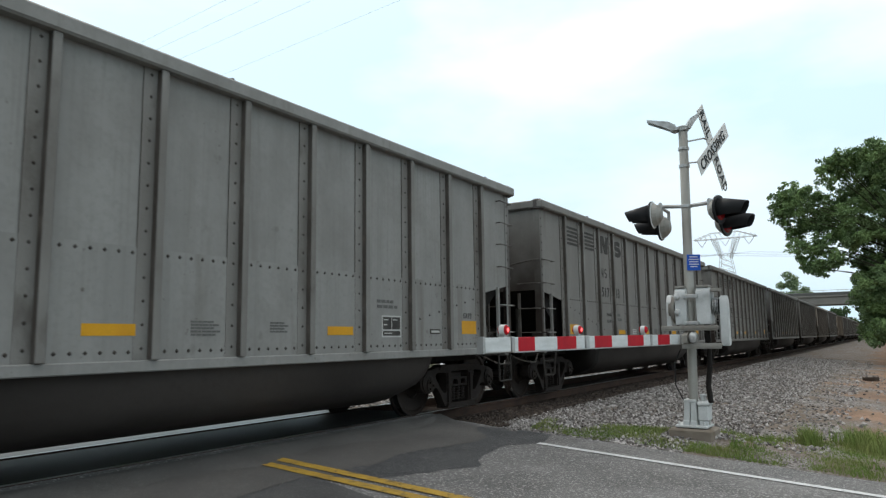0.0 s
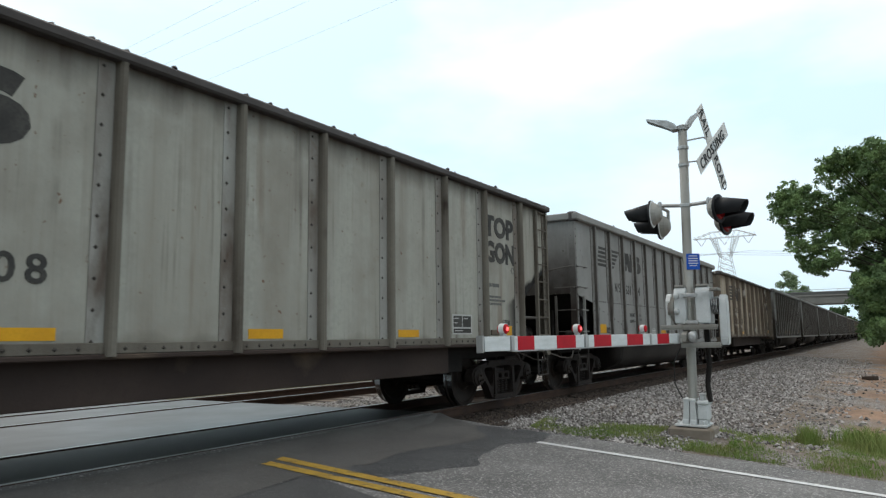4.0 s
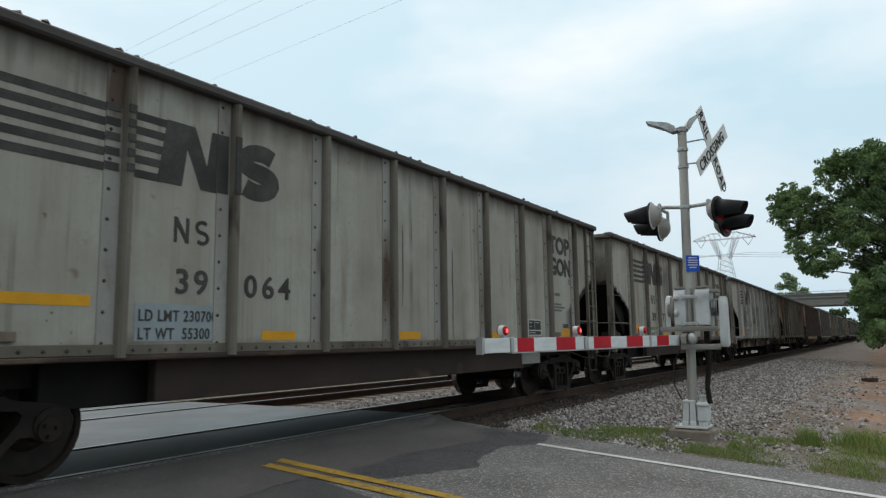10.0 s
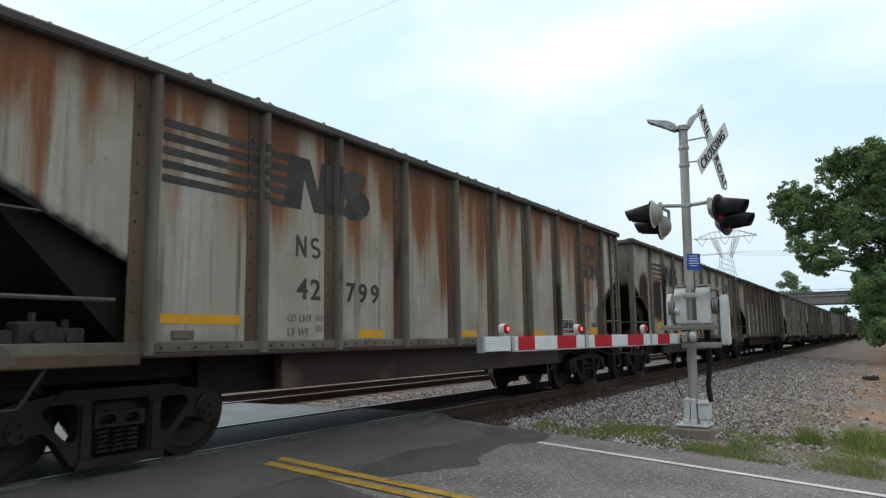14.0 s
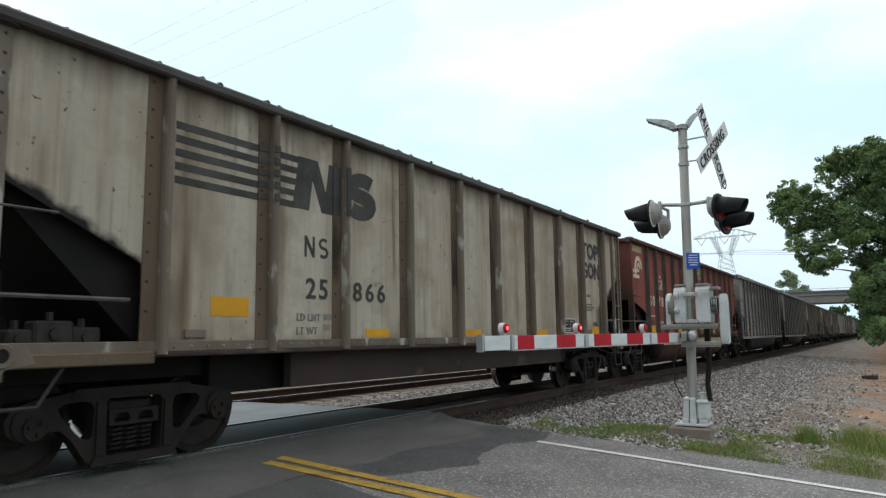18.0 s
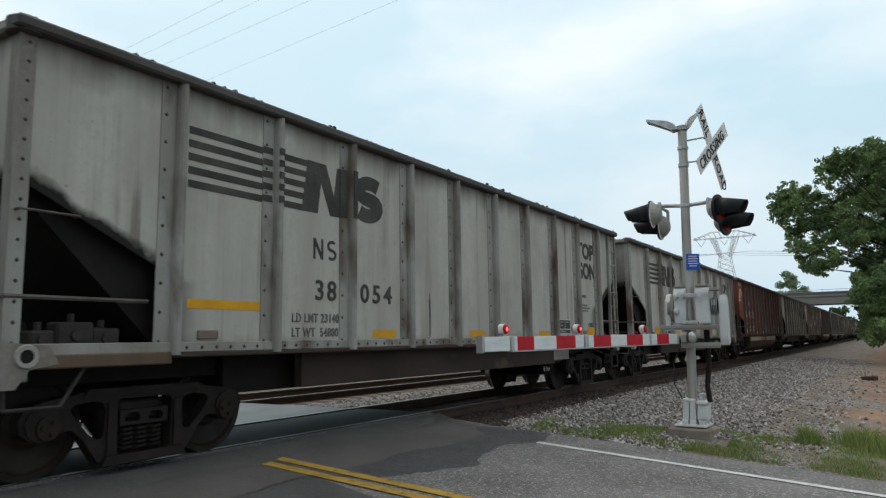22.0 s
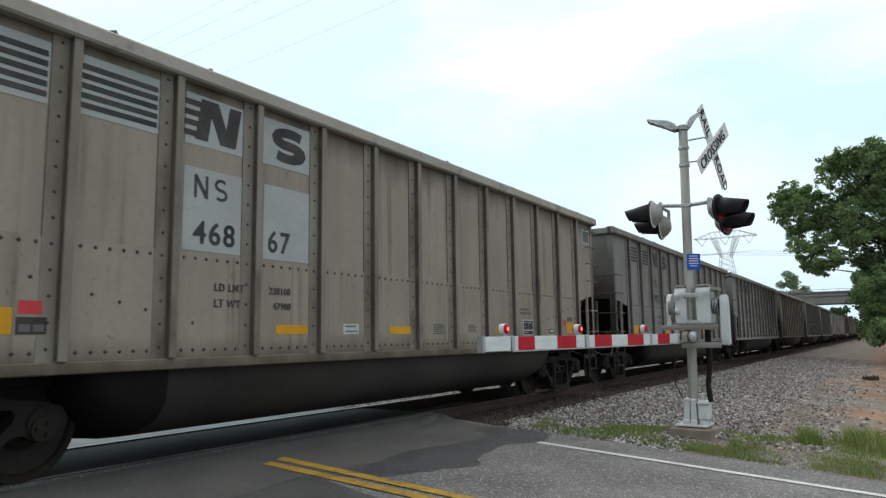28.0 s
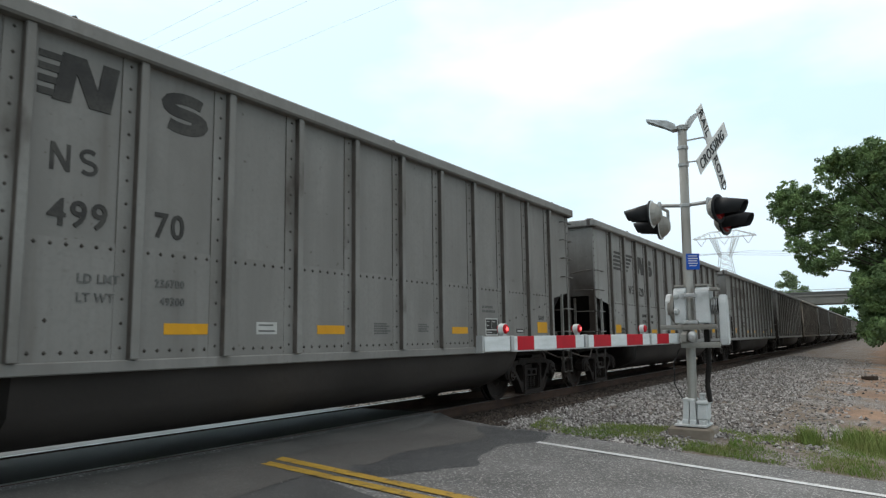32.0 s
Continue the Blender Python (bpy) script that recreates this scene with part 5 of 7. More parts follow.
bridge_concrete = mat("bridge_concrete", (0.235, 0.225, 0.205), (0.17, 0.163, 0.15), 0.8, scale=0.3, stretch=(1, 1, 0.4))
bridge_dark = mat("bridge_dark", (0.12, 0.12, 0.115), (0.085, 0.085, 0.08), 0.8, scale=0.3)
bark = mat("bark", (0.05, 0.04, 0.031), (0.032, 0.026, 0.02), 0.9, scale=4, stretch=(1, 1, 0.2), bump=0.6, bump_scale=12)
leaf_green = mat("leaf_green", (0.138, 0.205, 0.092), (0.092, 0.15, 0.063), 0.6, scale=0.7)
leaf_dark = mat("leaf_dark", (0.066, 0.108, 0.044), (0.042, 0.074, 0.03), 0.6, scale=0.7)
leaf_bright = mat("leaf_bright", (0.18, 0.27, 0.105), (0.128, 0.20, 0.076), 0.6, scale=0.7)
leaf_pale = mat("leaf_pale", (0.20, 0.27, 0.15), (0.15, 0.21, 0.11), 0.6, scale=0.2)
grass_green = mat("grass_green", (0.14, 0.22, 0.05), (0.235, 0.25, 0.095), 0.6, scale=2.5)
wire_grey = mat("wire_grey", (0.30, 0.30, 0.32), rough=0.5, scale=3)
cable_black = mat("cable_black", (0.03, 0.03, 0.03), rough=0.5, scale=5)



def blend_ground(name):
    """Grey ballast that gives way to tan dirt further from the track, in ragged tongues."""
    m = bpy.data.materials.new(name)
    m.use_nodes = True
    n, l = m.node_tree.nodes, m.node_tree.links
    b = n["Principled BSDF"]
    b.inputs["Roughness"].default_value, b.inputs["Specular IOR Level"].default_value = 0.9, 0.1
    co = n.new("ShaderNodeTexCoord")

    def tex(scale, detail):
        t = n.new("ShaderNodeTexNoise")
        t.inputs["Scale"].default_value, t.inputs["Detail"].default_value = scale, detail
        l.new(co.outputs["Object"], t.inputs["Vector"])
        return t.outputs["Fac"]

    def mapped(v, a, c, lo=0.0, hi=1.0):
        r = n.new("ShaderNodeMapRange")
        for key, val in (("From Min", a), ("From Max", c), ("To Min", lo), ("To Max", hi)):
            r.inputs[key].default_value = val
        l.new(v, r.inputs["Value"])
        return r.outputs["Result"]

    def mix(f, a, c):
        x = n.new("ShaderNodeMixRGB")
        l.new(f, x.inputs[0])
        for sock, v in ((x.inputs[1], a), (x.inputs[2], c)):
            if isinstance(v, tuple):
                sock.default_value = (*v, 1)
            else:
                l.new(v, sock)
        return x.outputs["Color"]

    sep = n.new("ShaderNodeSeparateXYZ")
    l.new(co.outputs["Object"], sep.inputs[0])
    stone = mix(mapped(tex(24, 4), 0.40, 0.62), (0.095, 0.085, 0.077), (0.29, 0.277, 0.263))
    stone = mix(mapped(tex(0.9, 5), 0.42, 0.62), stone, (0.15, 0.12, 0.095))
    soil = mix(mapped(tex(1.4, 6), 0.35, 0.65), (0.27, 0.18, 0.125), (0.17, 0.118, 0.088))
    soil = mix(mapped(tex(9, 5), 0.56, 0.70), soil, (0.10, 0.08, 0.062))
    add = n.new("ShaderNodeMath")
    add.operation = "ADD"
    l.new(mapped(sep.outputs["Y"], -4.6, -7.6, -0.52, 0.60), add.inputs[0])
    l.new(mapped(tex(0.45, 6), 0.3, 0.7, -0.1, 0.75), add.inputs[1])
    near = n.new("ShaderNodeMath")
    near.operation = "MULTIPLY"
    l.new(mapped(add.outputs[0], 0.30, 0.62), near.inputs[0])
    l.new(mapped(sep.outputs["X"], 10.8, 13.5), near.inputs[1])
    # the train's shade and brown track dirt, painted as one dark band
    under_train = n.new("ShaderNodeMath")
    under_train.operation = "ADD"
    l.new(mapped(sep.outputs["Y"], -2.35, -1.55, 0.0, 1.0), under_train.inputs[0])
    l.new(mapped(tex(1.6, 5), 0.3, 0.7, -0.3, 0.3), under_train.inputs[1])
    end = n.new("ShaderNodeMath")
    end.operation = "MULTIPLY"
    l.new(mapped(under_train.outputs[0], 0.25, 0.85), end.inputs[0])
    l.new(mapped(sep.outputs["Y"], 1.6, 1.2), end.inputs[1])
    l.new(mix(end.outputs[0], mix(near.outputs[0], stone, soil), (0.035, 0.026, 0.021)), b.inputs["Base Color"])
    bp = n.new("ShaderNodeBump")
    bp.inputs["Strength"].default_value, bp.inputs["Distance"].default_value = 1.0, 0.03
    l.new(tex(26, 4), bp.inputs["Height"])
    l.new(bp.outputs["Normal"], b.inputs["Normal"])
    return m


def island_stone(name, dark, light):
    """Stones that differ one from another."""
    m = bpy.data.materials.new(name)
    m.use_nodes = True
    n, l = m.node_tree.nodes, m.node_tree.links
    b = n["Principled BSDF"]
    b.inputs["Roughness"].default_value, b.inputs["Specular IOR Level"].default_value = 0.75, 0.2
    geo, ramp = n.new("ShaderNodeNewGeometry"), n.new("ShaderNodeValToRGB")
    ramp.color_ramp.elements[0].color, ramp.color_ramp.elements[1].color = (*dark, 1), (*light, 1)
    mid = ramp.color_ramp.elements.new(0.6)
    mid.color = (*[0.6 * a + 0.4 * c for a, c in zip(dark, light)], 1)
    l.new(geo.outputs["Random Per Island"], ramp.inputs["Fac"])
    l.new(ramp.outputs["Color"], b.inputs["Base Color"])
    return m


ballast_dirt = blend_ground("ballast_dirt")
# ---- ground, road and tracks ----
ROAD_C, ROAD_L, ROAD_R = 5.46, 1.6, 9.55
MAST_X = 10.5


def slope_z(y):
    """Height of the made ground: level across the tracks, falling 7.6 % towards the near side."""
    if y > -1.15:
        return -0.02 - (0.0 if y < 7.5 else 0.05 * min(y - 7.5, 12))
    return -0.02 + 0.076 * max(y + 0.25, -9.5)


def sheet(name, xs, ys, height, material, kind_label, thick=0.0):
    vs = [(x, y, height(x, y)) for x in xs for y in ys]
    ny = len(ys)
    fs = [(i * ny + j, (i + 1) * ny + j, (i + 1) * ny + j + 1, i * ny + j + 1) for i in range(len(xs) - 1) for j in range(ny - 1)]
    me = bpy.data.meshes.new(name)
    me.from_pydata(vs, [], fs)
    me.materials.append(material)
    me.shade_smooth()
    return tagged(new(name, me), kind_label, "ground", kind="structure")


def spaced(a, b, n):
    return [a + (b - a) * i / n for i in range(n + 1)]


far_x = [-3000, -800, -200, -60, -20] + spaced(-10, 60, 35) + [80, 120, 200, 300, 450, 700, 1200, 3000]
far_y = [-3000, -600, -120, -40, -20, -12] + spaced(-10, -1.6, 14) + [-1.15, 0, 2, 4, 6, 7.5, 10, 14, 20, 40, 120, 600, 3000]
sheet("ground", far_x, far_y, lambda x, y: slope_z(y) - 0.16 - (0.10 if y > -1.6 else 0.0), earth, "bare brown earth with weeds beside the railway")


def gravel_z(x, y):
    """Ballast: a shoulder beside the track that runs out into the flat."""
    b = slope_z(y) - 0.05 + 0.11 * min(1.0, max(0.0, (x - 9.5) / 0.8)) + 0.02 * noise.noise((x * 1.3, y * 1.3, 0.0))
    b += 0.055 * math.exp(-((x - MAST_X) ** 2 + (y + 4.66) ** 2) / 0.6)
    if y > -2.35:
        return min(-0.15, max(b, -0.19))
    return b


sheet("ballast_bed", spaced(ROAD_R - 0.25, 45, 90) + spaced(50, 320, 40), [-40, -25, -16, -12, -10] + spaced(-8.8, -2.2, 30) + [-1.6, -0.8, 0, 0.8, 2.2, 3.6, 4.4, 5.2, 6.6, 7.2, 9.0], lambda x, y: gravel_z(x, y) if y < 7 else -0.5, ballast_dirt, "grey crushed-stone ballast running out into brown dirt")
sheet("ballast_bed", spaced(-80, ROAD_L + 0.2, 40), spaced(-3.2, -2.2, 4) + [-0.8, 0, 0.8, 2.2, 3.6, 4.4, 5.2, 6.6, 7.2, 9.0], lambda x, y: gravel_z(x, y) if y < 7 else -0.5, gravel, "grey crushed-stone ballast under and beside the tracks")


def outline_sheet(name, pts, lift, material, label, category="ground"):
    """A thin patch with an outline on the sloping ground, subdivided along its length."""
    bm = B()
    f = bm.faces.new([bm.verts.new((x, y, 0)) for x, y in pts])
    bmesh.ops.triangulate(bm, faces=[f])
    for _ in range(3):
        bmesh.ops.subdivide_edges(bm, edges=[e for e in bm.edges if e.calc_length() > 0.8], cuts=1)
        bmesh.ops.triangulate(bm, faces=bm.faces[:])
    for v in bm.verts:
        v.co.z = slope_z(v.co.y) + lift
    bmesh.ops.recalc_face_normals(bm, faces=bm.faces)
    if sum(fc.normal.z for fc in bm.faces) < 0:
        bmesh.ops.reverse_faces(bm, faces=bm.faces)
    me = bpy.data.meshes.new(name)
    bm.to_mesh(me)
    bm.free()
    me.materials.append(material)
    return tagged(new(name, me), label, category, kind="structure")


def wavy(a, b, n, amp, seed):
    """Points from a to b that stray sideways."""
    rnd = random.Random(seed)
    a, b = Vector(a), Vector(b)
    d = (b - a).normalized()
    s = Vector((-d.y, d.x))
    return [tuple(a + (b - a) * (i / n) + s * (rnd.uniform(-amp, amp) if 0 < i < n else 0)) for i in range(n + 1)]


# the road: rough aggregate on the near side, a smoother lighter apron next to the rails, wet surface beyond the track
sheet("road", spaced(ROAD_L, ROAD_R, 24), [-90, -40, -20] + spaced(-12, -1.15, 22) + [-0.79], lambda x, y: slope_z(y) + 0.012 * max(0.0, min(1.0, (y + 1.15) / 0.3)), asphalt_dark, "dark worn asphalt road with coarse aggregate")
outline_sheet("road_apron", [(ROAD_L, -0.92), *wavy((ROAD_L, -2.3), (4.4, -2.2), 5, 0.05, 1), *wavy((4.95, -2.13), (5.95, -2.18), 4, 0.03, 2), *wavy((6.1, -2.26), (6.8, -2.13), 3, 0.04, 3), *wavy((7.3, -2.19), (8.2, -2.36), 5, 0.05, 4),
                             (8.55, -2.33), (8.70, -2.22), (8.85, -2.02), (9.3, -1.75), (9.6, -0.92)], 0.006, asphalt_old, "smooth grey asphalt apron beside the rails")
outline_sheet("road_patch", [*wavy((5.4, -2.10), (8.72, -2.10), 4, 0.03, 5), (9.2, -1.70), *wavy((9.52, -2.2), (9.5, -2.85), 3, 0.04, 10), *wavy((8.85, -3.02), (8.2, -2.74), 4, 0.05, 6), *wavy((7.45, -2.86), (6.9, -3.12), 4, 0.05, 7), *wavy((6.6, -2.96), (6.05, -2.78), 4, 0.04, 8), (5.6, -2.6)],
              0.003, asphalt_patch, "dark repair patch of fresh asphalt")
outline_sheet("road_patch", [*wavy((2.2, -2.2), (5.35, -2.12), 6, 0.03, 11), *wavy((5.2, -2.75), (5.0, -3.5), 4, 0.06, 12), *wavy((4.2, -3.9), (2.2, -3.6), 5, 0.08, 9)], 0.002, asphalt_rough, "dark worn strip of coarse asphalt")
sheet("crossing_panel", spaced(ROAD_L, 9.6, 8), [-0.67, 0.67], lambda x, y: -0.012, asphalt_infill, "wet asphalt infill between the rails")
sheet("crossing_panel", spaced(ROAD_L, 9.6, 8), [0.80, 2.2, 3.60], lambda x, y: -0.015, asphalt_wet, "wet asphalt between the two tracks")
sheet("crossing_panel", spaced(ROAD_L, 9.6, 8), [3.73, 5.07], lambda x, y: -0.015, asphalt_wet, "wet asphalt infill between the far rails")
sheet("road", spaced(ROAD_L - 0.6, 9.6, 8), [5.20, 7.5, 12, 20, 40, 90], lambda x, y: slope_z(y) - 0.02, asphalt_wet, "wet asphalt road beyond the tracks")

for dx in (-0.075, 0.175):
    sheet("centre_line", [ROAD_C + dx - 0.075, ROAD_C + dx + 0.075], spaced(-14, -1.30, 16), lambda x, y: slope_z(y) + 0.011, paint_yellow, "worn yellow painted road line")
sheet("edge_line", [8.65, 8.77], spaced(-14, -3.0, 16), lambda x, y: slope_z(y) + 0.008, paint_white, "white painted road edge line")

RAIL = [(-0.075, -0.17), (0.075, -0.17), (0.07, -0.155), (0.012, -0.14), (0.010, -0.045), (0.036, -0.035), (0.036, -0.006), (0.028, 0.0), (-0.028, 0.0), (-0.036, -0.006), (-0.036, -0.035), (-0.010, -0.045), (-0.012, -0.14), (-0.07, -0.155)]


def track(centre, label):
    ob = tagged(new("railway_track"), label, "railway track", kind="structure")
    for s in (-1, 1):
        y = centre + s * 0.753
        r = part("rail", prism(B(), [(y + u, v) for u, v in RAIL], "x", -200, 700), rail_side, ob)
        part("rail_head", box(B(), -200, 700, y - 0.030, y + 0.030, 0.0, 0.003), rail_top, r, "bright worn running surface")
    bm = box(B(), -0.11, 0.11, -1.3, 1.3, -0.30, -0.145, 0.01)
    me = bpy.data.meshes.new("tie")
    bm.to_mesh(me)
    bm.free()
    me.materials.append(tie_wood)
    for i in range(90):
        put("tie", me, ob, m=Matrix.Translation((9.9 + 0.55 * i, centre, 0)))
    for i in range(12):
        put("tie", me, ob, m=Matrix.Translation((1.2 - 0.55 * i, centre, 0)))
    return ob


track(0.0, "main railway track with rust-brown rails and polished heads")
track(4.40, "second railway track with wet rusty rails")


def rocks(name, count, place, size, material, label, seed, flat=0.7):
    """Many small angular stones in one mesh."""
    rng = np.random.default_rng(seed)
    base = np.array([(1, 0, 0), (-1, 0, 0), (0, 1, 0), (0, -1, 0), (0, 0, 1), (0, 0, -1)], float)
    tri = np.array([(0, 2, 4), (2, 1, 4), (1, 3, 4), (3, 0, 4), (2, 0, 5), (1, 2, 5), (3, 1, 5), (0, 3, 5)])
    vs, fs = [], []
    for i in range(count):
        x, y, z = place(rng)
        r = size * rng.uniform(0.5, 1.3)
        a = rng.uniform(0, 6.28)
        v = base * rng.uniform(0.6, 1.2, (6, 3)) * r + rng.uniform(-0.3, 0.3, (6, 3)) * r
        c, s = math.cos(a), math.sin(a)
        v = np.stack([v[:, 0] * c - v[:, 1] * s + x, v[:, 0] * s + v[:, 1] * c + y, v[:, 2] * flat + z], 1)
        vs.append(v)
        fs.append(tri + 6 * i)
    me = bpy.data.meshes.new(name)
    me.from_pydata(np.concatenate(vs).tolist(), [], np.concatenate(fs).tolist())
    me.materials.append(material)
    return tagged(new(name, me), label, "gravel", kind="stuff")


def on_ballast(rng):
    while True:
        x = ROAD_R - 0.2 + 36 * rng.random() ** 1.9
        y = -1.85 - 4.4 * rng.random() ** 1.1
        if y < -4.6 and x < 10.4:
            continue
        if y < -5.2 and rng.random() < 0.75:
            continue
        return x, y, gravel_z(x, y) + 0.008


stone_mix = island_stone("stone_mix", (0.048, 0.041, 0.037), (0.43, 0.415, 0.40))
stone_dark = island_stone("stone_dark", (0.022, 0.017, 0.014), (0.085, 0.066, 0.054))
rocks("ballast_stones", 30000, on_ballast, 0.031, stone_mix, "loose grey crushed ballast stones", 3)
rocks("ballast_stones", 4500, lambda r: (9.5 + 24 * r.random() ** 1.6, r.uniform(-2.05, -0.9), -0.145), 0.034, stone_dark, "dark brown ballast beside the rail", 14)
rocks("ballast_stones", 5000, lambda r: (9.5 + 30 * r.random() ** 1.5, 2.2 + r.uniform(-1.0, 0.8), -0.15), 0.036, stone_mix, "pale wet ballast stones between the tracks", 4)


def grass(name, count, place, height, material, label, seed):
    rng = np.random.default_rng(seed)
    vs, fs = [], []
    for i in range(count):
        x, y, k = place(rng)
        h = height * k * rng.uniform(0.5, 1.2)
        a, w = rng.uniform(0, 6.28), rng.uniform(0.003, 0.006)
        dx, dy = math.cos(a), math.sin(a)
        bx, by = rng.uniform(-0.5, 0.5) * h, rng.uniform(-0.5, 0.5) * h
        z = gravel_z(x, y) - 0.01
        vs += [(x - dx * w, y - dy * w, z), (x + dx * w, y + dy * w, z), (x + bx * 0.4 + dx * w * 0.7, y + by * 0.4 + dy * w * 0.7, z + h * 0.6),
               (x + bx * 0.4 - dx * w * 0.7, y + by * 0.4 - dy * w * 0.7, z + h * 0.6), (x + bx, y + by, z + h)]
        b = 5 * i
        fs += [(b, b + 1, b + 2, b + 3), (b + 3, b + 2, b + 4)]
    me = bpy.data.meshes.new(name)
    me.from_pydata(vs, [], fs)
    me.materials.append(material)
    return tagged(new(name, me), label, "grass", kind="stuff")


def verge(rng):
    while True:
        y = rng.uniform(-8.5, -2.4)
        w = 0.7 + 0.42 * max(0.0, -y - 3.0)
        x = 9.72 + w * rng.random() ** 1.2
        if noise.noise((x * 1.3, y * 1.3, 3.0)) + 0.22 * noise.noise((x * 5, y * 5, 1.0)) + 0.36 * rng.random() > 0.11 and not (10.05 < x < 10.9 and -5.1 < y < -4.2):
            return x, y, 0.45 + 0.9 * rng.random() * max(0.0, 0.6 + noise.noise((x * 0.9, y * 0.9, 8.0)))


def tufts(rng):
    c = ((11.75, -6.55, 0.35), (11.5, -6.85, 0.4), (11.9, -7.0, 0.5), (11.35, -5.95, 0.16))[rng.integers(4)]
    return rng.normal(c[0], c[2] * 0.55), rng.normal(c[1], c[2] * 0.45), 1.0 + 1.3 * rng.random()


grass("grass_verge", 24000, verge, 0.075, grass_green, "short bright green grass on the road verge", 5)
grass("grass_tuft", 3000, tufts, 0.13, grass_green, "taller tufts of green weeds in the dirt", 6)
rocks("debris", 420, lambda r: (lambda x, y: (x, y, gravel_z(x, y) + 0.01))(12 + 22 * r.random(), -6.0 - 3.5 * r.random()), 0.05, stone_mix, "scattered dark debris and stones on the dirt", 8)
part_log = tagged(new("timber_offcut"), "short dark piece of broken timber on the dirt", "timber")
part("timber_offcut", box(B(), -0.28, 0.28, -0.10, 0.10, -0.02, 0.12, 0.02), tie_wood, part_log)
part_log.matrix_basis = pose(27.6, -6.42, slope_z(-6.42) + 0.08, 0, 4, 40)


# ---- the crossing signal ----
MAST = (10.5, -4.66)
GZ = -0.22


def signal_head(mast, x, y, z, turn, parent_name="signal_head"):
    """A round flasher: backing disc, housing, red lens and long hood, facing +x before the turn."""
    m = Matrix.Translation((x, y, z)) @ pose(0, 0, 0, 0, 0, turn)
    bm = lathe(B(), [(-0.02, 0.20), (0.0, 0.205), (0.012, 0.20)], "x", 28)
    head = part("signal_head", bm, black_plastic, mast, "black flasher with a grey back", m=m)
    part("housing", lathe(B(), [(-0.15, 0.03), (-0.14, 0.08), (-0.09, 0.14), (-0.02, 0.18)], "x", 20), pole_grey, head)
    part("back_ring", lathe(B(), [(-0.03, 0.17), (-0.021, 0.202), (-0.0205, 0.202)], "x", 28), silver_paint, head)
    part("lens", lathe(B(), [(0.012, 0.155), (0.03, 0.13), (0.045, 0.0)], "x", 24), lens_red, head)
    bm = B()
    rows = []
    for k in range(21):
        a = math.radians(-40 + 260 * k / 20)
        c, s = math.cos(a), math.sin(a)
        reach = 0.40 - 0.10 * (0.5 - 0.5 * s)
        rows.append([bm.verts.new((0.01, 0.165 * c, 0.165 * s)), bm.verts.new((reach, 0.100 * c, 0.100 * s - 0.02)),
                     bm.verts.new((reach, 0.094 * c, 0.094 * s - 0.02)), bm.verts.new((0.01, 0.157 * c, 0.157 * s))])
    for p, q in zip(rows, rows[1:]):
        for i in range(4):
            bm.faces.new((p[i], p[(i + 1) % 4], q[(i + 1) % 4], q[i]))
    bmesh.ops.recalc_face_normals(bm, faces=bm.faces)
    part("hood", bm, black_plastic, head, smooth=True)
    return head


def blade(buck, angle, word, offset):
    """One arm of the crossed sign with its word, in the x-z plane facing -y."""
    m = Matrix.Translation((0, offset, 0)) @ Matrix.Rotation(-math.radians(angle), 4, "Y")
    b = part("blade", box(B(), -0.65, 0.65, -0.006, 0.006, -0.115, 0.115, 0.004), sign_white, buck, m=m)
    for text, x in word:
        put("lettering", text_mesh(text, 0.155, sign_black, width=0.88 if len(text) < 5 else 0.96, space=1.12, bold=0.012), b, m=Matrix.Translation((x, -0.012, -0.078)))


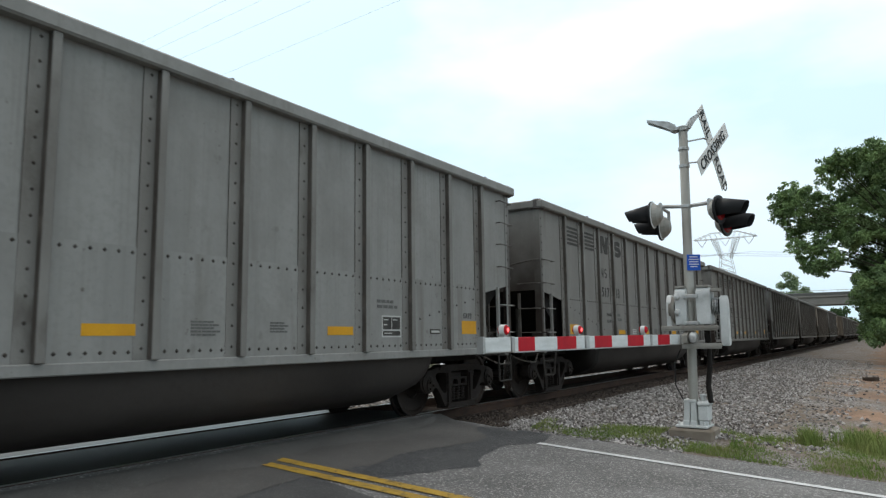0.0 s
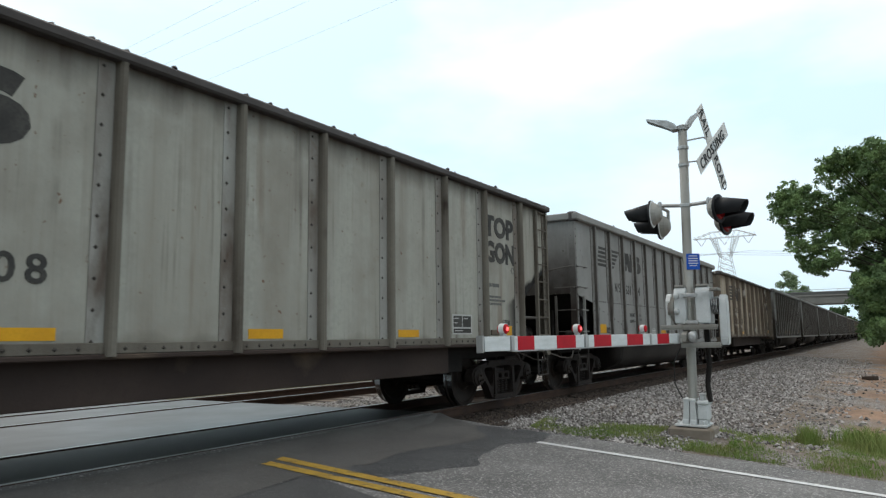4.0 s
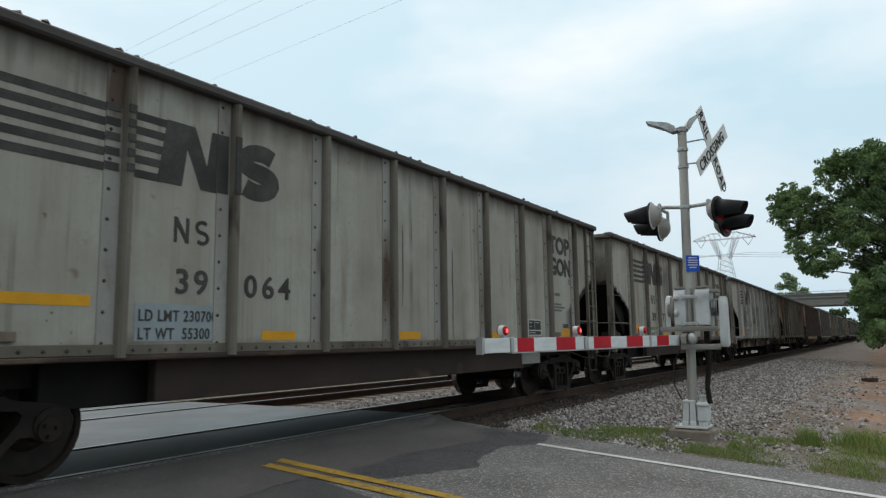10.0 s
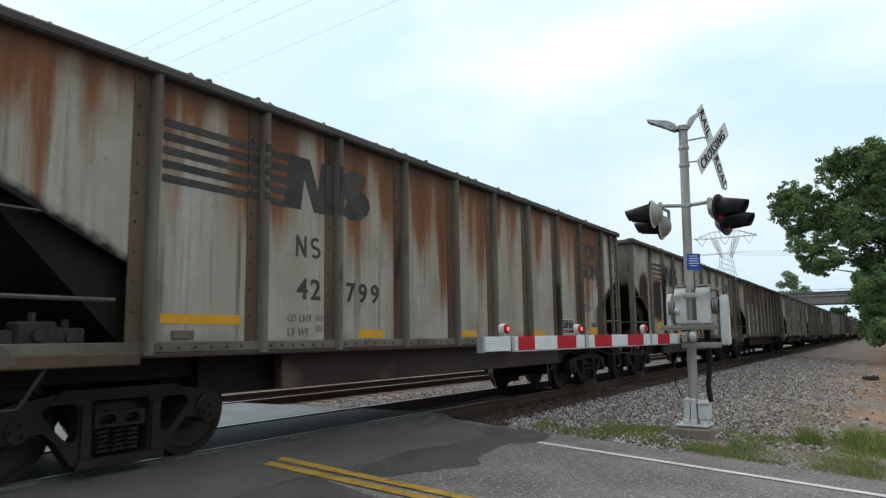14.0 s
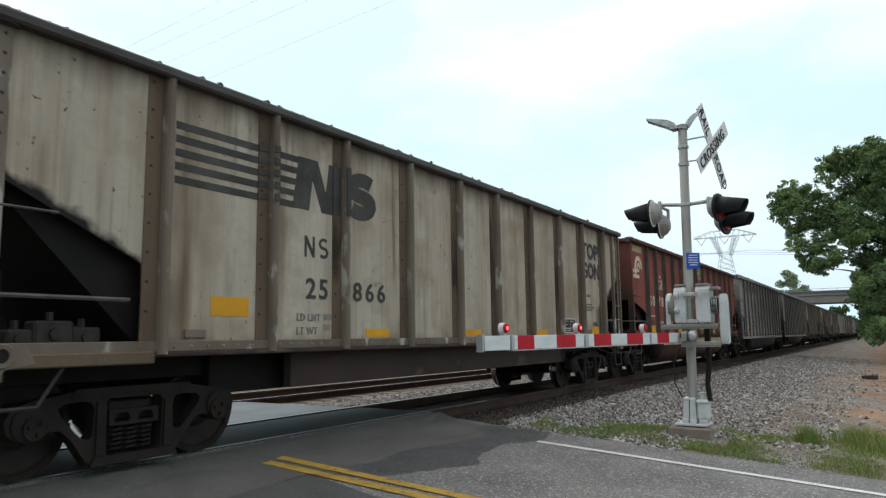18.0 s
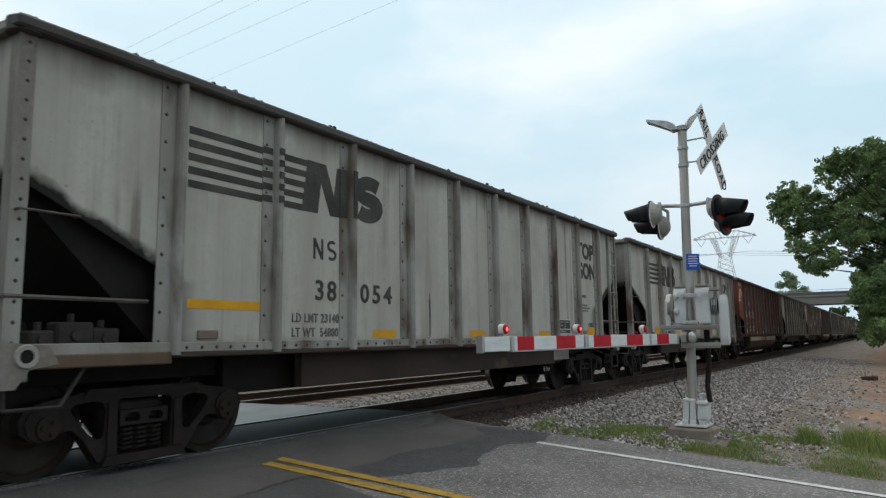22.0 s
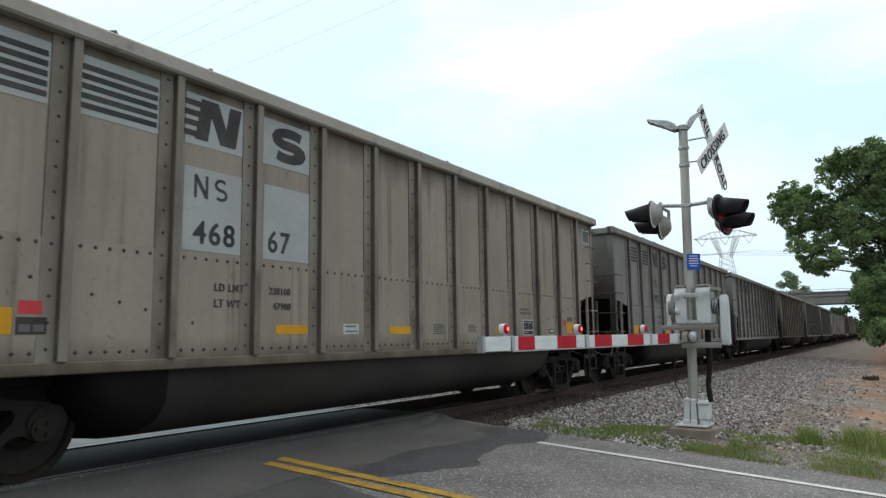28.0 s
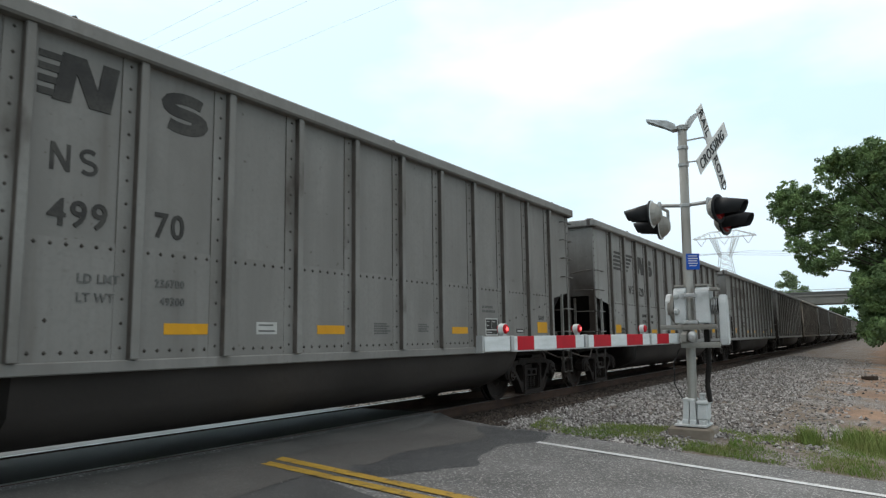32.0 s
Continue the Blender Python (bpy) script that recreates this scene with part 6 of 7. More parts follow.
def crossing_signal():
    mx, my = MAST
    s = thing("crossing_signal", "galvanised railway crossing signal mast with flashing lamps", "crossing signal", m=Matrix.Translation((mx, my, GZ)))
    g = -GZ  # rail level in the thing's space
    part("mast", lathe(B(), [(0.10, 0.066), (0.12, 0.064), (4.40, 0.064), (4.42, 0.05)], "z", 24), pole_grey, s, smooth=True)
    part("foundation", box(B(), -0.36, 0.32, -0.36, 0.36, -0.30, 0.085, 0.02), concrete, s, "stained concrete footing")
    bm = box(B(), -0.27, 0.27, -0.27, 0.27, 0.10, 0.13, 0.006)
    for a in (-1, 1):
        for b in (-1, 1):
            rod(bm, (a * 0.21, b * 0.21, 0.13), (a * 0.21, b * 0.21, 0.18), 0.02, 6)
    part("base_plate", bm, silver_paint, s)
    # two halves clamped round the mast, each on a foot, and a cable box beside them
    for ya, yb, yc, yd in ((0.045, 0.155, 0.035, 0.125), (-0.085, 0.03, -0.065, 0.02)):
        bm = prism(B(), [(ya, 0.12), (yb, 0.12), (yd, 0.46), (yc, 0.46)], "x", -0.15, 0.15)
        box(bm, -0.19, 0.19, ya, yb, 0.12, 0.19, 0.012)
        box(bm, -0.16, 0.16, yc, yd + 0.02, 0.44, 0.475, 0.008)
        part("base_casting", bm, silver_paint, s, "silver-painted clamp casting of the mast base")
    bm = box(B(), -0.16, 0.12, -0.285, -0.09, 0.18, 0.42, 0.03)
    for x in (-0.12, 0.07):
        box(bm, x - 0.03, x + 0.03, -0.26, -0.12, 0.12, 0.19, 0.008)
    junction = part("cable_box", bm, silver_paint, s)
    part("lid", box(B(), -0.18, 0.14, -0.30, -0.085, 0.40, 0.455, 0.018), silver_paint, junction)
    part("neck", lathe(B(), [(0.45, 0.055), (0.46, 0.048), (0.52, 0.048), (0.525, 0.058), (0.55, 0.058), (0.555, 0.03)], "z", 14, (-0.02, -0.17, 0)), silver_paint, junction)
    # cap and the two fittings at the top
    part("mast_cap", lathe(B(), [(4.37, 0.08), (4.43, 0.085), (4.45, 0.04)], "z", 20), galvanised, s)
    for turn, lift, tilt, size in ((96, 0.0, 0, 1.0), (-62, 0.0, -14, 0.58)):
        m = Matrix.Translation((0, 0, 4.44 + lift)) @ pose(0, 0, 0, 0, 0, turn) @ pose(0, 0, 0, 0, tilt, 0)
        bm = prism(B(), [(u * size, v) for u, v in ((0.05, -0.06), (0.10, 0.02), (0.20, 0.08), (0.50, 0.14), (0.50, 0.11), (0.24, -0.01), (0.14, -0.07))], "y", -0.09, 0.09)
        part("top_fitting", bm, galvanised, s, "tilted grey wedge-shaped fitting", m=m)
    # crossed sign on two straps
    buck = part("crossbuck", bars(B(), [(0, 0, 0), (0.0, -0.30, 0.02), (0.04, -0.34, 0.0)], 0.012), galvanised, s, "white crossed boards lettered in black", m=Matrix.Translation((0, 0.01, 4.20)))
    part("strap", bars(B(), [(0, 0, -0.32), (0.0, -0.26, -0.32), (-0.04, -0.34, -0.28)], 0.012), galvanised, buck)
    board = part("board_hub", box(B(), -0.05, 0.05, -0.03, 0.03, -0.05, 0.05), galvanised, buck, m=pose(0.06, -0.40, -0.13, 0, 0, -11.5))
    return s, g


signal, RAIL_Z = crossing_signal()


def finish_signal(s, g):
    """Heads, boards, sign and cables on the mast; heights above the rails."""
    for dx, dy, z, turn in ((-0.20, -0.50, 2.90, -104), (0.26, -0.50, 2.78, -104), (-0.20, 0.44, 2.90, 90), (0.26, 0.44, 2.78, 90)):
        signal_head(s, dx, dy, z + g, turn)
    bm = B()
    for y in (-0.5, 0.44):
        bars(bm, [(0, 0, 3.02 + g), (0, y * 0.85, 3.05 + g), (-0.20, y * 0.72, 3.05 + g), (-0.20, y * 0.72, 2.90 + g)], 0.028, 8)
        bars(bm, [(0, y * 0.8, 3.02 + g), (0.26, y * 0.72, 3.0 + g), (0.26, y * 0.72, 2.80 + g)], 0.024, 8)
    part("lamp_bracket", bm, galvanised, s)
    for z in (3.02, 3.62, 3.88):
        part("clamp", lathe(B(), [(z - 0.025, 0.07), (z - 0.02, 0.078), (z + 0.02, 0.078), (z + 0.025, 0.07)], "z", 16, (0, 0, g)), galvanised, s)
    hub = bpy.data.objects["board_hub"]
    blade(hub, -53, (("RAIL", -0.60), ("ROAD", 0.14)), 0.0)
    blade(hub, 37, (("CROSSING", -0.585),), -0.016)
    plate_ob = part("notice_plate", box(B(), -0.095, 0.095, -0.004, 0.004, -0.115, 0.115, 0.003), sign_blue, s, "small blue notice plate with white border", m=pose(-0.04, -0.085, 2.19 + g, 0, 0, -60))
    bm = B()
    for z, w in ((0.080, 0.12), (0.045, 0.14), (0.010, 0.13), (-0.025, 0.14), (-0.060, 0.10)):
        box(bm, -w / 2, w / 2, -0.007, -0.003, z - 0.006, z + 0.006)
    part("writing_bars", bm, sign_white, plate_ob)
    part("cable", bars(B(), [(-0.07, 0.14, 0.95 + g), (-0.1, 0.22, 0.75 + g), (-0.09, 0.22, 0.45 + g), (-0.07, 0.12, 0.24 + g), (-0.02, 0.08, 0.16 + g)], 0.009), cable_black, s)


finish_signal(signal, RAIL_Z)
signal.matrix_basis = Matrix.Translation((MAST[0], MAST[1] + 0.07, GZ)) @ Matrix.Rotation(radians(1.0), 4, "X")  # it leans a little
for o in list(signal.children_recursive):
    if o.name.split(".")[0] in ("foundation", "base_plate", "base_casting", "cable_box", "lid", "neck"):
        o.data.transform(Matrix.Diagonal((0.8, 0.8, 1, 1)))


def crossing_gate():
    """Mechanism on the mast and the lowered striped arm, built in world axes at the mast."""
    mx, my = MAST
    gate = thing("crossing_gate", "lowered red and white crossing gate arm with silver mechanism", "barrier", m=Matrix.Translation((mx, my, 0)))
    # two cast cheeks clamped round the mast, a drum on one side and a finned motor on the other
    for y0, y1, name in ((0.07, 0.27, "mechanism_cheek"), (-0.34, -0.10, "mechanism_cheek")):
        bm = prism(B(), [(-0.16, 1.30), (0.14, 1.30), (0.14, 1.80), (-0.10, 1.82), (-0.16, 1.76)], "y", y0, y1)
        bmesh.ops.bevel(bm, geom=bm.edges[:], offset=0.012, segments=2, affect="EDGES")
        part(name, bm, silver_paint, gate, "silver-painted cast gate mechanism housing")
        part("top_cap", box(B(), -0.13, 0.12, y0 + 0.02, y1 - 0.01, 1.82, 1.855, 0.008), weathered_steel, gate)
    for z in (1.70, 1.32):
        bm = box(B(), -0.20, -0.165, -0.14, 0.12, z - 0.028, z + 0.028, 0.01)
        rod(bm, (-0.22, -0.12, z), (-0.16, -0.12, z), 0.028, 8)
        rod(bm, (-0.22, 0.10, z), (-0.16, 0.10, z), 0.028, 8)
        part("clamp_bar", bm, galvanised, gate)
    for z in (1.48, 1.70):
        part("bolt_cap", lathe(B(), [(-0.25, 0.012), (-0.235, 0.035), (-0.20, 0.046), (-0.155, 0.05)], "x", 14, (0, 0.22, z)), silver_paint, gate)
    part("pivot_drum", lathe(B(), [(0.27, 0.10), (0.28, 0.19), (0.33, 0.20), (0.34, 0.15), (0.40, 0.14), (0.41, 0.05)], "y", 22, (0.02, 0, 1.52)), weathered_steel, gate, smooth=False)
    bm = prism(B(), [(-0.09, 1.27), (-0.05, 1.27), (-0.05, 1.60), (0.0, 1.68), (0.06, 1.70), (0.06, 1.74), (-0.02, 1.72), (-0.09, 1.63)], "y", 0.36, 0.44)
    part("drum_guard", bm, silver_paint, gate)
    part("motor", lathe(B(), [(-0.47, 0.04), (-0.46, 0.10), (-0.36, 0.11), (-0.345, 0.06)], "y", 16, (-0.02, 0, 1.55)), steel_dark, gate)
    for k in range(4):
        part("motor_fin", lathe(B(), [(-0.45 + 0.025 * k, 0.10), (-0.449 + 0.025 * k, 0.125), (-0.441 + 0.025 * k, 0.125), (-0.44 + 0.025 * k, 0.10)], "y", 16, (-0.02, 0, 1.55)), galvanised, gate)
    part("motor_shelf", box(B(), -0.14, 0.10, -0.48, -0.345, 1.76, 1.80, 0.006), weathered_steel, gate)
    bm = prism(B(), [(-0.08, 1.00), (0.07, 1.00), (0.10, 1.06), (0.10, 1.60), (0.05, 1.70), (-0.04, 1.70), (-0.09, 1.60), (-0.11, 1.10)], "y", -0.60, -0.47)
    bmesh.ops.bevel(bm, geom=bm.edges[:], offset=0.015, segments=2, affect="EDGES")
    part("counterweight", bm, silver_paint, gate, "pale rounded counterweight")
    for y0, y1, z0, z1 in ((-0.46, 0.50, 1.235, 1.285), (-0.50, 0.16, 0.985, 1.04)):
        bm = box(B(), -0.24, -0.17, y0, y1, z0, z1, 0.006)
        box(bm, -0.23, -0.22, y0, y1, z0 - 0.02, z0)
        part("support_arm", bm, weathered_steel, gate)
    part("support_post", box(B(), -0.06, 0.02, -0.28, -0.19, 1.0, 1.30, 0.006), steel_dark, gate)
    part("conduit", bars(B(), [(-0.02, -0.24, 1.02), (-0.03, -0.24, 0.72), (-0.05, -0.20, 0.45), (-0.09, -0.24, 0.22)], 0.045, 10), steel_dark, gate, "dark ribbed conduit")
    part("pivot_arm", prism(B(), [(-0.14, 1.03), (-0.34, 1.05), (-0.34, 1.15), (-0.14, 1.22), (0.08, 1.2), (0.08, 1.05)], "y", 0.04, 0.12), weathered_steel, gate)
    part("pivot_casting", lathe(B(), [(-0.30, 0.03), (-0.28, 0.07), (-0.18, 0.08), (-0.16, 0.05)], "x", 14, (0, -0.04, 1.12)), galvanised, gate)
    for o in list(gate.children):
        o.data.transform(Matrix.Diagonal((1, 0.80, 1, 1)))
    # the arm: u runs from the mast to the tip
    a, b = Vector((-0.25, 0.17, 1.10)), Vector(ARM_TIP) - Vector((mx, my, 0))
    d = (b - a).normalized()
    length = (b - a).length
    frame_m = Matrix.Translation(a) @ d.to_track_quat("X", "Z").to_matrix().to_4x4()
    h0 = 0.066
    segs = ARM_SEGMENTS
    arm = part("gate_arm", box(B(), 0, length - 0.02, -0.012, 0.012, -0.03, 0.03), galvanised, gate, m=frame_m)
    for u0, u1, colour in segs:
        part("arm_stripe", box(B(), u0, u1, -0.030, 0.030, -h0, h0, 0.003), tape_red if colour == "r" else tape_white, arm)
    for u in ARM_JOINTS:
        part("arm_joint", box(B(), u - 0.025, u + 0.025, -0.036, 0.036, -h0 - 0.006, h0 + 0.006, 0.003), galvanised, arm)
    part("arm_rail", box(B(), 0, length - 0.5, -0.034, 0.034, -h0 - 0.012, -h0 - 0.001), galvanised, arm)
    for u, glow in ARM_LAMPS:
        lamp = part("gate_lamp", lathe(B(), [(-0.03, 0.035), (-0.025, 0.050), (0.025, 0.050), (0.03, 0.035)], "y", 20), silver_paint, arm, "round red gate lamp", m=Matrix.Translation((u, 0, h0 + 0.068)))
        for s in (-1, 1):
            part("lens", lathe(B(), [(s * 0.03, 0.046), (s * 0.045, 0.036), (s * 0.052, 0.0)], "y", 18), lamp_red, lamp, m=None)
            if glow:
                part("filament_glow", lathe(B(), [(s * 0.048, 0.020), (s * 0.054, 0.012), (s * 0.056, 0.0)], "y", 12), lamp_glow, lamp)
        part("lamp_foot", box(B(), -0.03, 0.03, -0.02, 0.02, -0.09, -0.05), galvanised, lamp)
    part("tip_cap", box(B(), length - 0.02, length, -0.034, 0.034, -h0 - 0.01, h0 + 0.01), galvanised, arm)
    return gate


MASTX = MAST[0]
ARM_TIP = (5.48, -3.95, 1.085)
ARM_SEGMENTS = [(0.0, 0.39, "w"), (0.39, 0.81, "r"), (0.81, 0.99, "w"), (1.06, 1.28, "w"), (1.28, 1.76, "r"), (1.76, 2.20, "w"), (2.20, 2.64, "r"), (2.64, 2.77, "w"),
                (2.88, 3.07, "w"), (3.07, 3.48, "r"), (3.48, 3.92, "w"), (3.92, 4.22, "r"), (4.22, 4.28, "w"), (4.35, 4.76, "w")]
ARM_JOINTS = [1.025, 2.825, 4.31]
ARM_LAMPS = [(4.42, True), (2.98, True), (1.20, False)]
crossing_gate()


# ---- trees, overpass, pylon and wires ----
def leaves(name, count, blobs, size, material, parent, seed, label=""):
    """A crown of many small bent leaves scattered over lumpy clumps."""
    rng = np.random.default_rng(seed)
    w = np.array([b[3] ** 2 for b in blobs])
    pick = rng.choice(len(blobs), count, p=w / w.sum())
    bl = np.array([b[:3] for b in blobs])[pick]
    rad = np.array([b[3] for b in blobs])[pick][:, None]
    d = rng.normal(size=(count, 3))
    d /= np.linalg.norm(d, axis=1)[:, None]
    c = bl + d * rad * (rng.random((count, 1)) ** 0.45) * np.array([1, 1, 0.72])
    a = rng.normal(size=(count, 3))
    a /= np.linalg.norm(a, axis=1)[:, None]
    b = np.cross(a, rng.normal(size=(count, 3)))
    b /= np.linalg.norm(b, axis=1)[:, None]
    s = size * rng.uniform(0.6, 1.3, (count, 1))
    v = np.stack([c - a * s, c + b * s * 0.55, c + a * s, c - b * s * 0.55], 1).reshape(-1, 3)
    f = np.arange(4 * count).reshape(-1, 4)
    me = bpy.data.meshes.new(name)
    me.from_pydata(v.tolist(), [], f.tolist())
    me.materials.append(material)
    return put(name, me, parent, label)


def broad_tree():
    """The large tree over the verge: limbs that carry uneven clumps, wider to the far side."""
    rnd = random.Random(12)
    x0, y0 = 42.0, -9.9
    t = thing("tree", "large broad green tree leaning over the dirt verge", "tree", m=Matrix.Translation((x0, y0, -0.75)))
    bm = rod(B(), (0, 0, -0.2), (0.3, 0.2, 3.2), 0.36, 12, 0.28)
    rod(bm, (0.3, 0.2, 3.2), (0.1, 0.0, 8.0), 0.28, 10, 0.14)
    blobs = []
    clumps = ((7.2, 8.9, 0.55), (7.1, 8.2, 0.6), (6.9, 9.3, 0.5), (6.6, 7.4, 0.6), (6.3, 8.7, 0.7), (6.2, 9.4, 0.5), (5.7, 8.0, 0.7), (6.5, 6.4, 0.55), (6.2, 5.6, 0.55), (5.6, 5.3, 0.5), (5.5, 9.5, 0.45), (5.5, 6.4, 0.6), (4.9, 5.7, 0.5),
              (4.9, 10.3, 0.55), (4.5, 10.8, 0.5), (4.9, 8.5, 0.7), (4.7, 7.2, 0.8), (4.1, 10.5, 0.7), (3.9, 9.3, 0.7), (3.6, 10.9, 0.6), (3.9, 7.9, 0.7), (4.1, 6.6, 0.6), (3.1, 10.0, 0.8), (2.9, 10.9, 0.7), (3.0, 8.6, 0.9), (3.2, 7.1, 0.9), (3.4, 5.6, 0.8),
              (3.3, 4.4, 0.8), (3.2, 3.2, 0.9), (3.3, 2.1, 0.8), (2.0, 10.9, 0.9), (1.8, 9.8, 1.1), (1.7, 8.0, 1.2), (1.7, 6.2, 1.2), (1.8, 4.5, 1.2), (1.7, 2.6, 1.2), (0.3, 10.8, 1.3), (0.2, 8.5, 1.5), (0.2, 5.8, 1.6), (0.0, 3.0, 1.6), (-1.8, 9.6, 2.0), (-2.4, 7.0, 2.3), (-2.8, 4.4, 2.2))
    for dy, dz, r in clumps:
        for k in range(3):
            e = Vector((rnd.uniform(-2.2, 2.2), dy + rnd.uniform(-0.12, 0.12), dz))
            m = Vector((e.x * 0.3, e.y * 0.35, min(dz * 0.75, 6.5)))
            if k == 0:
                rod(bm, (0.15, 0.1, min(dz * 0.6, 6.0)), m, 0.07, 6, 0.04)
                rod(bm, m, (m + e) / 2 + Vector((0, 0, 0.25)), 0.04, 6, 0.022)
                rod(bm, (m + e) / 2 + Vector((0, 0, 0.25)), e, 0.022, 6, 0.008)
            for j in range(11):
                d = Vector((rnd.gauss(0, 1), rnd.gauss(0, 1), rnd.gauss(0, 0.8)))
                q = e + d.normalized() * r * rnd.uniform(0.3, 1.15)
                blobs.append((q.x, q.y, q.z, r * rnd.uniform(0.26, 0.55)))
    part("trunk", bm, bark, t)
    leaves("crown", 105000, blobs[::2], 0.078, leaf_green, t, 71)
    leaves("crown", 100000, blobs[1::2], 0.078, leaf_bright, t, 72)


def tree(x, y, z, height, spread, label, material, count=2500, size=0.16, seed=1, crown_low=0.35, trunk_r=0.16, limbs=7, group=""):
    rnd = random.Random(seed)
    t = thing("tree", label, "tree", group, m=Matrix.Translation((x, y, z)))
    bm = B()
    p = Vector((0, 0, -0.2))
    top = height * 0.8
    for k in range(5):
        q = Vector((rnd.uniform(-0.2, 0.2), rnd.uniform(-0.2, 0.2), top * (k + 1) / 5))
        rod(bm, p, q, trunk_r * (1 - 0.17 * k), 9, trunk_r * (1 - 0.17 * (k + 1)))
        p = q
    blobs = []
    for k in range(limbs):
        a = 2 * math.pi * k / limbs + rnd.uniform(-0.4, 0.4)
        h = height * rnd.uniform(crown_low, 0.72)
        r = spread * rnd.uniform(0.55, 0.95)
        e = Vector((r * math.cos(a), r * math.sin(a), h + height * rnd.uniform(0.02, 0.2)))
        m = Vector((0, 0, h * 0.8))
        mid = (m + e) / 2 + Vector((0, 0, 0.05 * height))
        rod(bm, m, mid, trunk_r * 0.42, 6, trunk_r * 0.28)
        rod(bm, mid, e, trunk_r * 0.28, 6, trunk_r * 0.1)
        for j in range(4):
            blobs.append((e.x * rnd.uniform(0.5, 1.05) + rnd.uniform(-0.6, 0.6), e.y * rnd.uniform(0.5, 1.05) + rnd.uniform(-0.6, 0.6), e.z + rnd.uniform(-0.6, 1.0) * height * 0.08, spread * rnd.uniform(0.16, 0.34)))
    for k in range(5):
        blobs.append((rnd.uniform(-0.4, 0.4) * spread, rnd.uniform(-0.4, 0.4) * spread, height * rnd.uniform(0.75, 0.95), spread * rnd.uniform(0.2, 0.35)))
    part("trunk", bm, bark, t)
    leaves("crown", count, blobs, size, material, t, seed + 50)
    return t


broad_tree()
rr = random.Random(9)
# trees at y = -20 and beyond are unseen, added to dim this side
for i, (x, y, h, sp) in enumerate(((50, -8.6, 6.5, 3.0), (57, -8.8, 7, 3.4), (66, -8.8, 8, 3.6), (76, -9, 8, 3.8), (90, -9.2, 8.5, 4.2), (106, -9.5, 9, 4.5), (124, -10, 9.5, 5), (144, -10.5, 10, 5.5), (168, -11, 10, 6),
                                   (60, -20, 13, 6), (85, -22, 14, 7), (115, -24, 14, 7), (150, -25, 15, 8), (215, -18, 14, 8), (240, -17, 14, 8), (270, -18, 14, 8), (300, -18, 15, 8))):
    tree(x, y, -0.7, h, sp, "dense dark green roadside tree", leaf_dark, 8000 if x < 80 else 3500, 0.17 if x < 80 else 0.30, 31 + i, 0.06, 0.2, 12, "trees along the verge")
for i in range(26):
    x = -14 + 6.5 * i + rr.uniform(-1.5, 1.5)
    y = 24 + rr.uniform(-4, 7) + max(0, x - 40) * 0.05
    tree(x, y, -0.9, rr.uniform(5.5, 8.5), rr.uniform(2.2, 3.4), "young green tree in the wood behind the tracks", leaf_bright if i % 3 else leaf_green, 3200, 0.15, 100 + i, 0.12, 0.10, 8, "wood behind the tracks")
for i in range(34):
    x, y = 2 + 2.1 * i + rr.uniform(-0.8, 0.8), 21 + rr.uniform(-1.5, 6)
    tree(x, y, -0.9, rr.uniform(3.2, 5.6), rr.uniform(1.5, 2.3), "bright green shrub at the edge of the wood", leaf_bright, 2200, 0.12, 600 + i, 0.04, 0.06, 8, "shrubs behind the tracks")
for i, (x, y, h) in enumerate(((262, 19.3, 24.0), (275, 36, 20), (250, 42, 17))):
    tree(x, y, -1, h, 7.5, "tall pale green tree beyond the overpass", leaf_pale, 9000, 0.42, 300 + i, 0.3, 0.4, 10, "trees beyond the overpass")
for i in range(22):
    x, y = 380 + rr.uniform(0, 60), -110 + 11 * i
    tree(x, y, -1, rr.uniform(10, 16), 8, "distant tree at the end of the line", leaf_dark, 900, 0.9, 400 + i, 0.1, 0.4, 8, "distant tree line")


def overpass():
    o = thing("overpass", "concrete road overpass crossing above the railway", "bridge", m=Matrix.Translation((195, 0, 0)), kind="structure")
    part("deck", box(B(), -5, 5, -70, 110, 9.9, 10.3, 0.05), bridge_concrete, o)
    for x in (-5, 4.75):
        part("parapet", box(B(), x, x + 0.25, -70, 110, 10.3, 11.0, 0.03), bridge_dark, o)
        part("guard_rail", box(B(), x + 0.08, x + 0.16, -70, 110, 11.45, 11.55), galvanised, o)
        bm = box(B(), x + 0.08, x + 0.16, -0.05, 0.05, 11.0, 11.5)
        me = bpy.data.meshes.new("rail_post")
        bm.to_mesh(me)
        bm.free()
        me.materials.append(galvanised)
        for k in range(30):
            put("rail_post", me, o, m=Matrix.Translation((0, -40 + 3 * k, 0)))
    for x in (-4.4, -1.5, 1.5, 4.4):
        part("girder", box(B(), x - 0.3, x + 0.3, -70, 110, 8.1, 9.9, 0.04), bridge_concrete, o)
    part("pier_cap", box(B(), -5.2, 5.2, 11.5, 13, 7.0, 8.1, 0.05), bridge_concrete, o)
    for x in (-4, 0, 4):
        part("pier", lathe(B(), [(-1, 0.55), (7.0, 0.55)], "z", 16, (x, 12.2, 0)), bridge_concrete, o)
    part("pier_cap", box(B(), -5.2, 5.2, -14, -12.5, 7.0, 8.1, 0.05), bridge_concrete, o)
    for x in (-4, 0, 4):
        part("pier", lathe(B(), [(-1, 0.55), (7.0, 0.55)], "z", 16, (x, -13.2, 0)), bridge_concrete, o)


overpass()


